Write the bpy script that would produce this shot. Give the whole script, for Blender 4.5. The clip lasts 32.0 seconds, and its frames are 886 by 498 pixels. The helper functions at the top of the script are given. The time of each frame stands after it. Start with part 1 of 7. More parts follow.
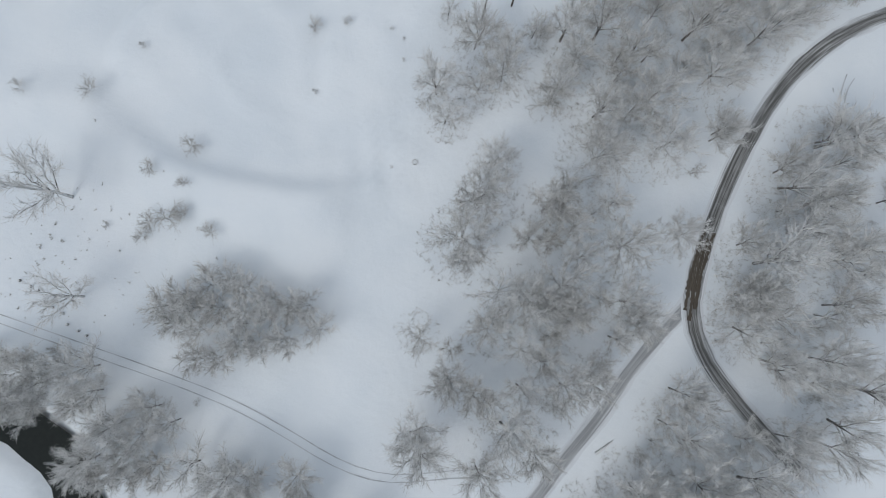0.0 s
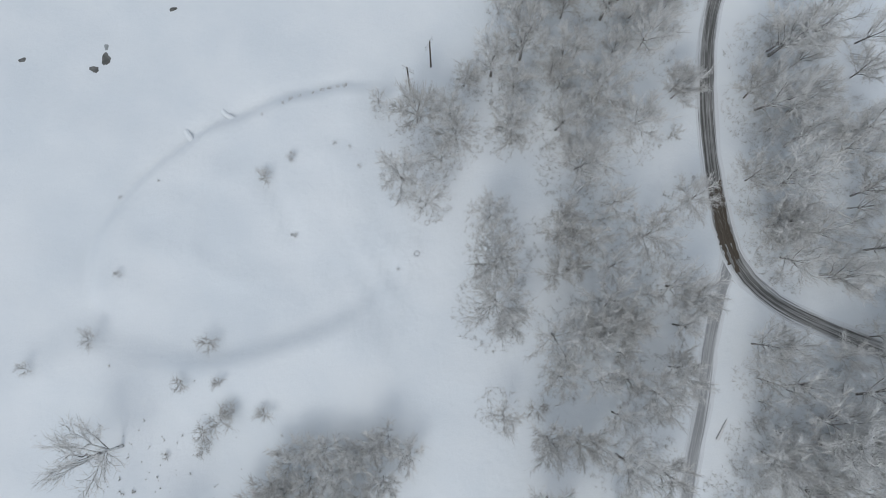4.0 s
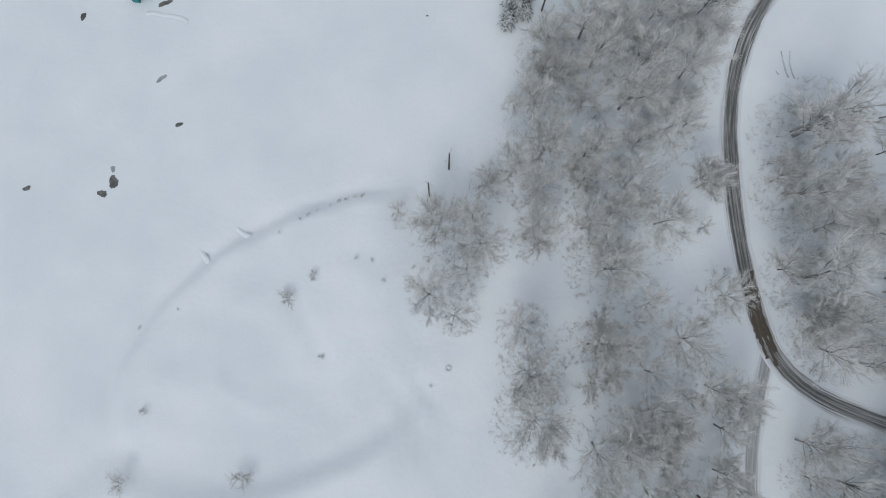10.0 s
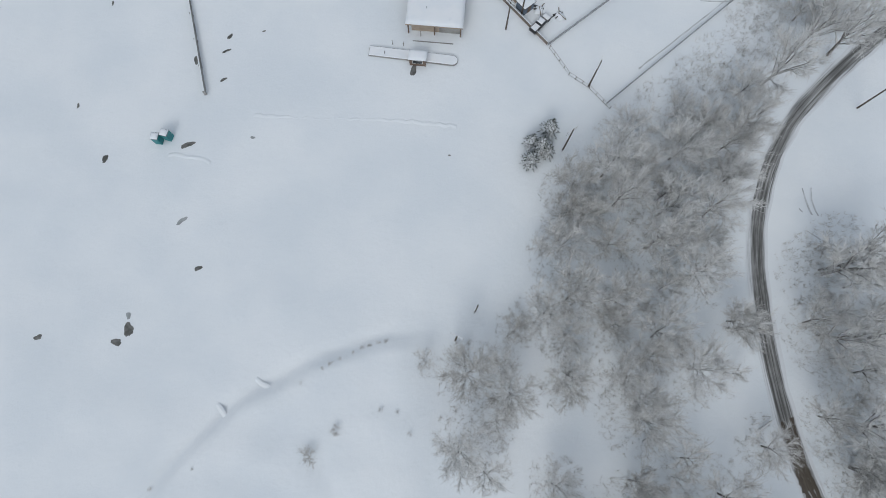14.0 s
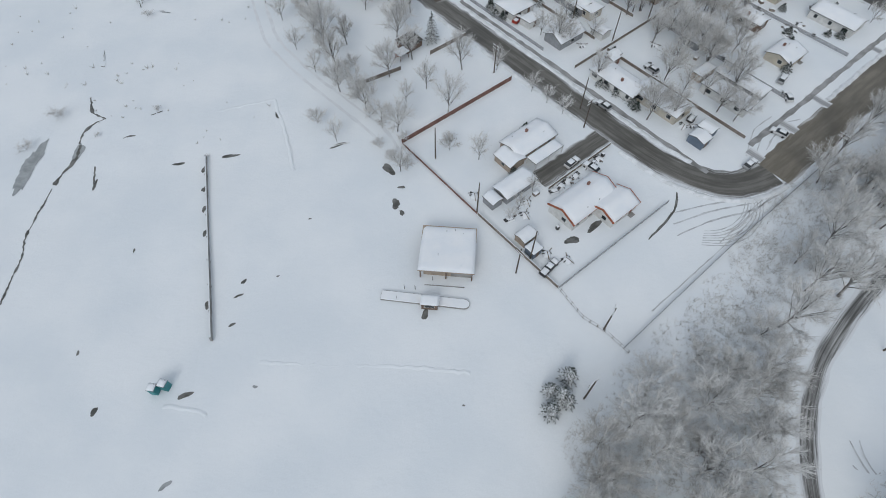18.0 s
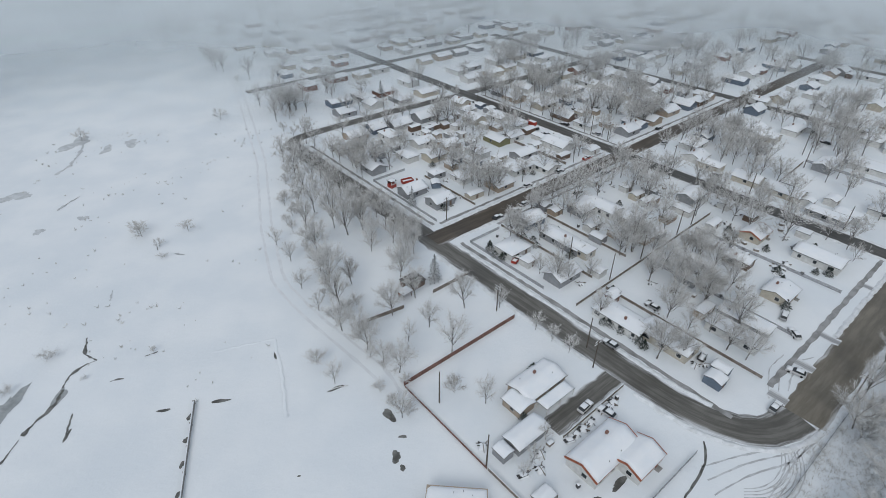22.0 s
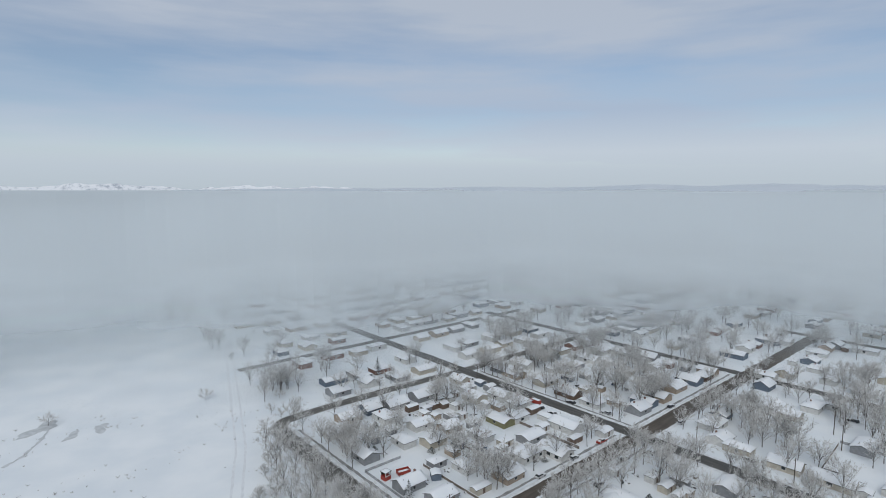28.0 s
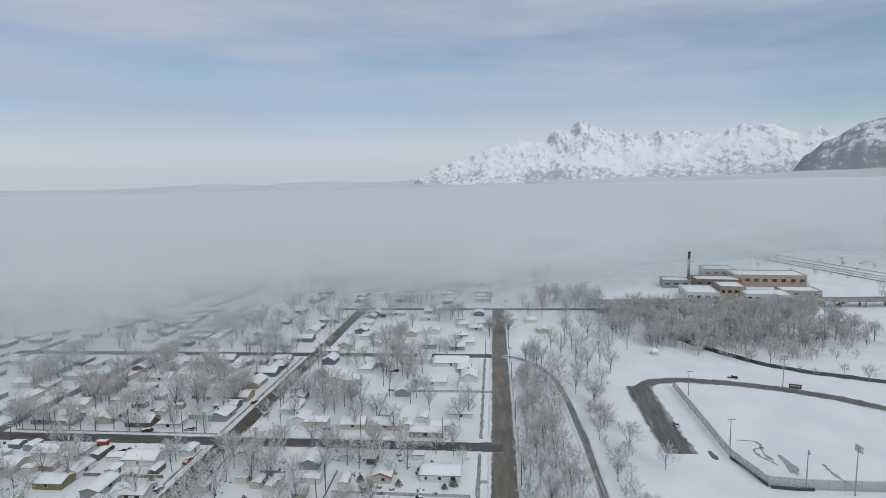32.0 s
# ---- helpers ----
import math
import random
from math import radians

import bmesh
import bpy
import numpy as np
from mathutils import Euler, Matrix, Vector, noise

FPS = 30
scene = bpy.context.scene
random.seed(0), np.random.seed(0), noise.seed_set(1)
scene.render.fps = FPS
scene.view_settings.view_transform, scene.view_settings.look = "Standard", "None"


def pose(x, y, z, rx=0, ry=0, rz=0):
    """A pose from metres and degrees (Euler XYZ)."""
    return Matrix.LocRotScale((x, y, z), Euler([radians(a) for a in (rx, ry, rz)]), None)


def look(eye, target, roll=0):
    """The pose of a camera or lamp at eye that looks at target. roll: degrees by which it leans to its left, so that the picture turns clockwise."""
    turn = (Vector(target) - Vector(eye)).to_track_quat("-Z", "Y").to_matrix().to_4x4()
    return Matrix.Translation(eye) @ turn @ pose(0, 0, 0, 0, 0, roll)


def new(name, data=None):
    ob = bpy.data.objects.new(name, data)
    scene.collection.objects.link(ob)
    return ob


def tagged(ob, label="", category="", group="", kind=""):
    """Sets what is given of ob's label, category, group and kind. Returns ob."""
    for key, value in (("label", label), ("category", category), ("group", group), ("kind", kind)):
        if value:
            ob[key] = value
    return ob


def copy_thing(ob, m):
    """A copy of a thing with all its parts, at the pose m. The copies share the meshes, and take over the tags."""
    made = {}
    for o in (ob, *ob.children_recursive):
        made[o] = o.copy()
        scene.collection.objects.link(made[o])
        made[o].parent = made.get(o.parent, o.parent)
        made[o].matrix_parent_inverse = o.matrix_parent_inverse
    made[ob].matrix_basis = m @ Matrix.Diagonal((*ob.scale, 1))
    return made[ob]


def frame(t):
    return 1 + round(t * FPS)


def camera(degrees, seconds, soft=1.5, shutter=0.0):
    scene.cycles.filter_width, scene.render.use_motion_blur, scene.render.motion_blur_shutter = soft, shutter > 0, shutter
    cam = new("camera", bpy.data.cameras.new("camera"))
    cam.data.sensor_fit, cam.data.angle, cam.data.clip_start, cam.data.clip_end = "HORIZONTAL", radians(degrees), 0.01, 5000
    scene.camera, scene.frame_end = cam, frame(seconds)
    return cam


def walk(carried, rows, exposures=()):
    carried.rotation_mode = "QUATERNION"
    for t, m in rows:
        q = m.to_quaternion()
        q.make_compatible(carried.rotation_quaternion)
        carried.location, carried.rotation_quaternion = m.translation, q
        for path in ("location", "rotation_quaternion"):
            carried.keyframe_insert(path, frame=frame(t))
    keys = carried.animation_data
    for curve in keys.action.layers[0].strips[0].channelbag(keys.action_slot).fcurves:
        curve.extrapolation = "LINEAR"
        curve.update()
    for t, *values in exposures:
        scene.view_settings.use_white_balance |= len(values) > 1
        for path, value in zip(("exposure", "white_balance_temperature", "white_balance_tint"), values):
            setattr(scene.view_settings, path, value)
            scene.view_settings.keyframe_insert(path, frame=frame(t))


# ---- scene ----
cam = camera(78.49, 32.0, 0.9)
# seconds, eye, turn in degrees
PATH = [
    (0, -4.72, -81.33, 102.13, 6.60, -3.41, 25.36),
    (0.5, -6.17, -79.93, 102.00, 6.76, -3.53, 25.35),
    (1, -7.49, -78.65, 101.92, 7.08, -3.54, 24.70),
    (1.5, -8.76, -76.75, 101.93, 7.18, -3.32, 22.87),
    (2, -9.82, -75.06, 101.93, 7.44, -2.90, 20.09),
    (2.5, -10.87, -73.24, 101.90, 7.66, -2.21, 14.21),
    (3, -11.30, -71.83, 102.26, 8.01, -1.12, 6.75),
    (3.5, -11.13, -70.71, 102.15, 8.39, -0.04, 1.19),
    (5.5, -13.73, -63.95, 102.27, 8.32, 0.21, -3.14),
    (6, -14.04, -61.88, 102.53, 8.08, 0.20, -3.59),
    (6.5, -14.14, -59.81, 102.71, 7.83, 0.22, -3.85),
    (7, -14.36, -57.86, 102.91, 7.63, 0.21, -4.06),
    (7.5, -14.78, -56.12, 103.02, 7.61, 0.13, -4.21),
    (8, -15.25, -54.40, 103.00, 7.68, 0.05, -4.32),
    (8.5, -15.85, -53.03, 102.89, 7.96, -0.04, -4.54),
    (9, -16.27, -51.06, 103.03, 7.90, -0.15, -4.69),
    (9.5, -16.17, -49.31, 102.64, 8.01, 0.09, -4.78),
    (10, -16.44, -46.76, 102.70, 7.72, 0.14, -4.91),
    (10.5, -16.91, -44.11, 102.78, 7.47, 0.09, -4.95),
    (11, -17.23, -41.52, 102.80, 7.18, 0.21, -5.12),
    (11.5, -18.05, -39.57, 102.82, 7.33, 0.04, -5.22),
    (12, -18.66, -37.73, 102.79, 7.82, 0.01, -5.30),
    (12.5, -19.07, -35.60, 102.77, 8.61, 0.03, -5.36),
    (13, -19.61, -33.44, 102.91, 10.18, -0.06, -5.40),
    (13.5, -20.18, -31.02, 103.07, 11.63, -0.19, -5.49),
    (14, -20.73, -28.82, 103.17, 13.40, -0.30, -5.56),
    (14.5, -21.34, -26.96, 103.16, 15.82, -0.43, -5.66),
    (15, -21.69, -25.37, 102.97, 18.42, -0.43, -5.70),
    (15.5, -21.91, -23.72, 102.96, 20.84, -0.42, -5.73),
    (17.5, -22.32, -17.33, 102.93, 30.56, -0.34, -5.88),
    (18, -22.27, -16.12, 102.80, 33.25, -0.27, -5.90),
    (18.5, -22.50, -14.71, 102.99, 35.96, -0.38, -5.98),
    (19, -22.43, -13.33, 103.02, 38.68, -0.31, -5.98),
    (19.5, -22.50, -11.85, 103.19, 41.36, -0.33, -5.98),
    (20, -22.60, -10.69, 103.29, 44.20, -0.35, -5.98),
    (20.5, -22.69, -9.67, 103.44, 47.02, -0.32, -6.14),
    (21, -22.85, -8.71, 103.50, 49.85, -0.36, -6.27),
    (21.5, -22.94, -7.95, 103.47, 52.72, -0.35, -6.29),
    (22, -23.14, -7.16, 103.39, 55.61, -0.33, -6.31),
    (22.5, -23.33, -6.34, 103.39, 58.37, -0.36, -6.36),
    (23, -23.46, -5.32, 103.44, 60.95, -0.35, -6.41),
    (23.5, -23.47, -4.36, 103.42, 63.51, -0.35, -6.40),
    (24, -23.43, -3.14, 103.47, 66.00, -0.34, -6.44),
    (24.5, -23.10, -1.81, 103.03, 68.58, -0.27, -6.42),
    (25, -22.68, -0.70, 102.63, 71.19, -0.23, -6.38),
    (25.5, -22.63, 0.76, 102.82, 73.64, -0.29, -6.41),
    (26, -22.64, 2.27, 102.86, 76.15, -0.31, -6.39),
    (26.5, -22.63, 3.15, 103.18, 78.68, -0.18, -6.38),
    (28.5, -25.14, 7.24, 102.21, 84.10, -0.49, -8.09),
    (29, -25.68, 7.59, 102.20, 83.95, -0.42, -10.63),
    (29.5, -25.67, 7.24, 102.26, 83.88, -0.23, -13.10),
    (30, -24.66, 6.49, 102.13, 83.86, 0.05, -16.08),
    (30.5, -23.19, 5.92, 101.78, 83.77, 0.22, -21.99),
    (31, -23.09, 5.14, 102.40, 83.61, 0.71, -31.12),
    (31.5, -23.35, 5.60, 103.12, 83.36, 1.03, -41.70),
    (32, -23.74, 6.32, 103.39, 83.15, 1.21, -51.01),
]
walk(cam, [(t, pose(x, y, z, a, b, c)) for t, x, y, z, a, b, c in PATH])

# ---- light ----
world = bpy.data.worlds.new("overcast_sky")
scene.world = world
world.use_nodes = True
wn, wl = world.node_tree.nodes, world.node_tree.links
bg = wn["Background"]


def wnode(kind, **inp):
    n = wn.new(kind)
    for k, v in inp.items():
        n.inputs[k].default_value = v
    return n


sky = wnode("ShaderNodeTexSky")
sky.sky_type, sky.sun_disc = "NISHITA", False
sky.sun_elevation, sky.sun_rotation = radians(38), radians(202)
sky.dust_density, sky.ozone_density = 0.2, 3.0
tint = wnode("ShaderNodeVectorMath")
tint.operation = "SCALE"
tint.inputs["Scale"].default_value = 0.10
wl.new(sky.outputs[0], tint.inputs[0])
coord = wnode("ShaderNodeTexCoord")
sep = wnode("ShaderNodeSeparateXYZ")
wl.new(coord.outputs["Generated"], sep.inputs[0])
# streaky high cloud: stretched along the horizon
stretch = wnode("ShaderNodeMapping")
stretch.inputs["Scale"].default_value = (1.3, 1.3, 9.0)
stretch.inputs["Rotation"].default_value = (0.06, -0.03, 0.6)
wl.new(coord.outputs["Generated"], stretch.inputs[0])
cl = wnode("ShaderNodeTexNoise", Scale=1.25, Detail=7.0, Roughness=0.52)
wl.new(stretch.outputs[0], cl.inputs["Vector"])
cr = wnode("ShaderNodeValToRGB")
cr.color_ramp.elements[0].position, cr.color_ramp.elements[1].position = 0.36, 0.60
cr.color_ramp.elements[0].color, cr.color_ramp.elements[1].color = (0.30, 0.30, 0.30, 1), (1, 1, 1, 1)
wl.new(cl.outputs[0], cr.inputs[0])
# cloud brightness: pale at the horizon, greyer above it, bright overhead
up = wnode("ShaderNodeValToRGB")
e = up.color_ramp.elements
e[0].position, e[0].color = 0.0, (0.54, 0.62, 0.69, 1)
e[1].position, e[1].color = 1.0, (0.868, 0.925, 0.965, 1)
for p, c in ((0.065, (0.60, 0.68, 0.77, 1)), (0.135, (0.45, 0.555, 0.71, 1)), (0.21, (0.495, 0.57, 0.69, 1)), (0.40, (0.485, 0.545, 0.64, 1)), (0.62, (0.75, 0.80, 0.86, 1))):
    k = e.new(p)
    k.color = c
wl.new(sep.outputs[2], up.inputs[0])
low = wnode("ShaderNodeMapRange")
low.interpolation_type = "SMOOTHSTEP"
for key, val in (("From Min", 0.03), ("From Max", 0.12), ("To Min", 1.0), ("To Max", 0.0)):
    low.inputs[key].default_value = val
wl.new(sep.outputs[2], low.inputs["Value"])
veil = wnode("ShaderNodeMath")
veil.operation = "MAXIMUM"
wl.new(cr.outputs[0], veil.inputs[0])
wl.new(low.outputs[0], veil.inputs[1])
skymix = wnode("ShaderNodeMix")
skymix.data_type = "RGBA"
wl.new(veil.outputs[0], skymix.inputs[0])
wl.new(tint.outputs[0], skymix.inputs[6])
wl.new(up.outputs[0], skymix.inputs[7])
wl.new(skymix.outputs[2], bg.inputs[0])
bg.inputs[1].default_value = 0.88

sun = new("sun", bpy.data.lights.new("sun", "SUN"))
sun.data.energy, sun.data.angle, sun.data.color = 1.0, radians(28), (1.0, 0.985, 0.945)
sun.matrix_world = look((0, 0, 0), (0.3, 0.74, -0.62))
scene.view_settings.exposure = 0.0


# ---- materials ----
def material(name):
    m = bpy.data.materials.new(name)
    m.use_nodes = True
    return m, m.node_tree.nodes, m.node_tree.links, m.node_tree.nodes["Principled BSDF"]


def rgba(c):
    return (c[0], c[1], c[2], 1)


def noise_node(n, l, scale, detail=4, rough=0.55, vec=None):
    t = n.new("ShaderNodeTexNoise")
    t.inputs["Scale"].default_value, t.inputs["Detail"].default_value, t.inputs["Roughness"].default_value = scale, detail, rough
    if vec is not None:
        l.new(vec, t.inputs["Vector"])
    return t


def mix_node(n, l, fac, a, b):
    x = n.new("ShaderNodeMix")
    x.data_type = "RGBA"
    for i, v in ((0, fac), (6, a), (7, b)):
        if isinstance(v, (tuple, float, int)):
            x.inputs[i].default_value = rgba(v) if isinstance(v, tuple) else v
        else:
            l.new(v, x.inputs[i])
    return x.outputs[2]


def ramp_node(n, l, fac, p0, p1, c0=0.0, c1=1.0):
    r = n.new("ShaderNodeMapRange")
    r.interpolation_type = "SMOOTHSTEP"
    for k, v in (("From Min", p0), ("From Max", p1), ("To Min", c0), ("To Max", c1)):
        r.inputs[k].default_value = v
    l.new(fac, r.inputs["Value"])
    return r.outputs[0]


def bump_node(n, l, height, bsdf, strength, dist):
    b = n.new("ShaderNodeBump")
    b.inputs["Strength"].default_value, b.inputs["Distance"].default_value = strength, dist
    l.new(height, b.inputs["Height"])
    l.new(b.outputs[0], bsdf.inputs["Normal"])


def where(n):
    return n.new("ShaderNodeNewGeometry").outputs["Position"]


def local(n):
    return n.new("ShaderNodeTexCoord").outputs["Object"]


def two_tone(name, a, b, scale=1.5, rough=0.8, bump=0.15, fine=14.0, use=where, metallic=0.0, spread=(0.35, 0.65)):
    """A surface with variation at two scales."""
    m, n, l, p = material(name)
    v = use(n)
    big, small = noise_node(n, l, scale, 5, 0.6, v), noise_node(n, l, fine, 4, 0.6, v)
    col = mix_node(n, l, ramp_node(n, l, big.outputs[0], *spread), a, b)
    d = tuple(x * 0.72 for x in a)
    l.new(mix_node(n, l, ramp_node(n, l, small.outputs[0], 0.5, 0.8, 0, 0.5), col, d), p.inputs["Base Color"])
    p.inputs["Roughness"].default_value, p.inputs["Metallic"].default_value = rough, metallic
    if bump:
        bump_node(n, l, small.outputs[0], p, bump, 0.04)
    return m


def snow_material(name, a=(0.80, 0.825, 0.84), b=(0.72, 0.76, 0.79), drift=0.05, dirt=0.0):
    m, n, l, p = material(name)
    v = where(n)
    big, mid, small = noise_node(n, l, drift, 4, 0.5, v), noise_node(n, l, 0.7, 6, 0.62, v), noise_node(n, l, 9, 3, 0.6, v)
    col = mix_node(n, l, ramp_node(n, l, big.outputs[0], 0.3, 0.7), a, b)
    col = mix_node(n, l, ramp_node(n, l, mid.outputs[0], 0.62, 0.8, 0, 0.35), col, (0.66, 0.70, 0.73))
    if dirt:
        specks = noise_node(n, l, 2.3, 8, 0.75, v)
        col = mix_node(n, l, ramp_node(n, l, specks.outputs[0], 0.60, 0.70, 0, dirt), col, (0.22, 0.20, 0.17))
    l.new(col, p.inputs["Base Color"])
    p.inputs["Roughness"].default_value = 0.85
    add = n.new("ShaderNodeMath")
    add.operation = "MULTIPLY_ADD"
    add.inputs[1].default_value = 0.25
    l.new(small.outputs[0], add.inputs[0])
    l.new(mid.outputs[0], add.inputs[2])
    bump_node(n, l, add.outputs[0], p, 0.32, 0.30)
    return m


def capped(name, base, base2, snow=(0.80, 0.82, 0.84), lo=0.15, hi=0.6, scale=3.0, rough=0.85):
    """Bark or needles with snow lying on whatever faces up."""
    m, n, l, p = material(name)
    g = n.new("ShaderNodeNewGeometry")
    s = n.new("ShaderNodeSeparateXYZ")
    l.new(g.outputs["Normal"], s.inputs[0])
    t = noise_node(n, l, scale, 4, 0.6, g.outputs["Position"])
    a = n.new("ShaderNodeMath")
    a.operation = "MULTIPLY_ADD"
    a.inputs[1].default_value = 0.9
    l.new(t.outputs[0], a.inputs[0])
    l.new(s.outputs[2], a.inputs[2])
    bark = mix_node(n, l, t.outputs[0], base, base2)
    l.new(mix_node(n, l, ramp_node(n, l, a.outputs[0], lo + 0.45, hi + 0.45), bark, snow), p.inputs["Base Color"])
    p.inputs["Roughness"].default_value = rough
    return m


def frost_material(name, white, bark, lo, hi):
    """Fine twigs, part rime, part bark; each tree a little different."""
    m, n, l, p = material(name)
    pos = where(n)
    t, u = noise_node(n, l, 0.55, 3, 0.6, pos), noise_node(n, l, 5.0, 2, 0.5, pos)
    info = n.new("ShaderNodeObjectInfo")
    a = n.new("ShaderNodeMath")
    a.operation = "MULTIPLY_ADD"
    a.inputs[1].default_value = 0.22
    l.new(info.outputs["Random"], a.inputs[0])
    l.new(t.outputs[0], a.inputs[2])
    c = mix_node(n, l, ramp_node(n, l, a.outputs[0], lo, hi), bark, white)
    each = n.new("ShaderNodeNewGeometry").outputs["Random Per Island"]
    c = mix_node(n, l, ramp_node(n, l, each, 0.80, 0.95, 0, 0.7), c, tuple(x * 0.6 for x in bark))
    c = mix_node(n, l, ramp_node(n, l, each, 0.10, 0.30, 0.8, 0.0), c, (0.76, 0.755, 0.735))
    l.new(c, p.inputs["Base Color"])
    p.inputs["Roughness"].default_value = 0.9
    return m


def road_material(name, wet, slush, snow_amount, edge, streak=2.2):
    """Asphalt with lengthways tyre streaks, slush and snow pressed in at the edges."""
    m, n, l, p = material(name)
    uv = n.new("ShaderNodeUVMap").outputs[0]
    mp = n.new("ShaderNodeMapping")
    mp.inputs["Scale"].default_value = (streak, 0.035, 1)
    l.new(uv, mp.inputs[0])
    s = noise_node(n, l, 1.6, 6, 0.66, mp.outputs[0])
    patch = noise_node(n, l, 0.06, 4, 0.6, where(n))
    grain = noise_node(n, l, 6.0, 4, 0.6, where(n))
    c = mix_node(n, l, ramp_node(n, l, s.outputs[0], 0.38, 0.64), wet, slush)
    c = mix_node(n, l, ramp_node(n, l, patch.outputs[0], 0.42, 0.68, 0, 0.55), c, tuple(x * 0.55 for x in wet))
    x = n.new("ShaderNodeSeparateXYZ")
    l.new(uv, x.inputs[0])
    ab = n.new("ShaderNodeMath")
    ab.operation = "ABSOLUTE"
    l.new(x.outputs[0], ab.inputs[0])
    k = n.new("ShaderNodeMath")
    k.operation = "MULTIPLY_ADD"
    k.inputs[1].default_value = 1.3
    l.new(s.outputs[0], k.inputs[0])
    l.new(ab.outputs[0], k.inputs[2])
    snow = ramp_node(n, l, k.outputs[0], edge, edge + 0.42, 0, 1)
    c = mix_node(n, l, snow, c, (0.70, 0.72, 0.74))
    if snow_amount:
        c = mix_node(n, l, snow_amount, c, (0.74, 0.76, 0.78))
    c = mix_node(n, l, ramp_node(n, l, grain.outputs[0], 0.5, 0.8, 0, 0.25), c, tuple(y * 0.7 for y in wet))
    l.new(c, p.inputs["Base Color"])
    p.inputs["Roughness"].default_value = 0.5
    bump_node(n, l, s.outputs[0], p, 0.3, 0.05)
    return m


SNOW = snow_material("snow_ground", dirt=0.06)
ROOF_SNOW = snow_material("roof_snow", (0.82, 0.835, 0.85), (0.77, 0.80, 0.83), 0.3)
BANK_SNOW = snow_material("ploughed_snow", (0.76, 0.78, 0.80), (0.62, 0.64, 0.65), 0.6, dirt=0.7)
WET_ROAD = road_material("wet_asphalt", (0.060, 0.058, 0.052), (0.115, 0.110, 0.100), 0.0, 1.45)
BROWN_ROAD = road_material("slushy_asphalt", (0.145, 0.128, 0.098), (0.215, 0.192, 0.152), 0.0, 1.5, 1.6)
DARK_ROAD = road_material("dark_wet_asphalt", (0.062, 0.048, 0.034), (0.110, 0.089, 0.067), 0.0, 1.5, 1.8)
GREY_ROAD = road_material("grey_asphalt", (0.095, 0.090, 0.078), (0.180, 0.173, 0.156), 0.0, 1.36)
PARK_ROAD = road_material("tracked_park_road", (0.088, 0.086, 0.080), (0.43, 0.43, 0.425), 0.0, 1.10, 3.4)
SNOWY_ROAD = road_material("snow_covered_road", (0.12, 0.12, 0.12), (0.38, 0.38, 0.38), 0.28, 1.05, 3.0)
PACKED = two_tone("packed_snow_track", (0.68, 0.70, 0.72), (0.75, 0.775, 0.795), 0.4, 0.9)
TRACK_MARK = two_tone("rutted_snow", (0.42, 0.43, 0.44), (0.62, 0.64, 0.66), 0.4, 0.9)
WALK = two_tone("damp_concrete", (0.20, 0.20, 0.195), (0.36, 0.36, 0.36), 0.25, 0.8)
BARE = two_tone("bare_wet_ground", (0.075, 0.075, 0.068), (0.20, 0.20, 0.19), 0.5, 0.7)
SLUSH = two_tone("grey_slush_ice", (0.26, 0.28, 0.28), (0.38, 0.40, 0.41), 0.5, 0.35)
PALE_SLUSH = two_tone("thin_grey_slush", (0.46, 0.48, 0.49), (0.60, 0.62, 0.635), 0.35, 0.6)
BARK = capped("snow_topped_bark", (0.075, 0.066, 0.058), (0.16, 0.146, 0.13), snow=(0.72, 0.725, 0.72), lo=-0.02, hi=0.42)
TWIG = frost_material("rimed_twigs", (0.69, 0.685, 0.67), (0.385, 0.37, 0.345), 0.30, 0.72)
TWIG_DARK = frost_material("thinly_rimed_twigs", (0.60, 0.592, 0.572), (0.27, 0.25, 0.225), 0.34, 0.72)
NEEDLE = capped("snowy_needles", (0.016, 0.026, 0.02), (0.03, 0.045, 0.034), lo=0.80, hi=1.02, scale=2.5)
POLE_WOOD = two_tone("weathered_pole_wood", (0.075, 0.062, 0.05), (0.13, 0.11, 0.09), 1.2, 0.9)
FENCE_WOOD = two_tone("grey_fence_wood", (0.14, 0.115, 0.095), (0.24, 0.21, 0.18), 0.9, 0.9)
RED_WOOD = two_tone("red_stained_wood", (0.155, 0.078, 0.062), (0.22, 0.12, 0.098), 0.6, 0.85)
GALV = two_tone("galvanised_steel", (0.28, 0.29, 0.30), (0.40, 0.41, 0.42), 2.0, 0.45, 0.05, metallic=0.7)
DARK_STEEL = two_tone("dark_steel", (0.05, 0.05, 0.052), (0.09, 0.09, 0.09), 2.0, 0.5, 0.05, metallic=0.4)
SHINGLE = two_tone("dark_shingles", (0.07, 0.065, 0.06), (0.13, 0.12, 0.11), 1.0, 0.9)
CONCRETE = two_tone("weathered_concrete", (0.22, 0.215, 0.205), (0.34, 0.335, 0.32), 0.3, 0.9)
TRIM = two_tone("white_trim_paint", (0.72, 0.72, 0.70), (0.62, 0.62, 0.60), 1.0, 0.6, 0.03)
RUBBER = two_tone("tyre_rubber", (0.018, 0.018, 0.018), (0.03, 0.03, 0.03), 4.0, 0.85)
TEAL = two_tone("teal_plastic", (0.02, 0.19, 0.20), (0.03, 0.24, 0.25), 1.5, 0.5, 0.03)
RUST = two_tone("orange_red_boards", (0.30, 0.085, 0.045), (0.38, 0.13, 0.07), 1.0, 0.8)
RED_PAINT = two_tone("red_paint", (0.36, 0.05, 0.03), (0.27, 0.04, 0.03), 0.8, 0.6)
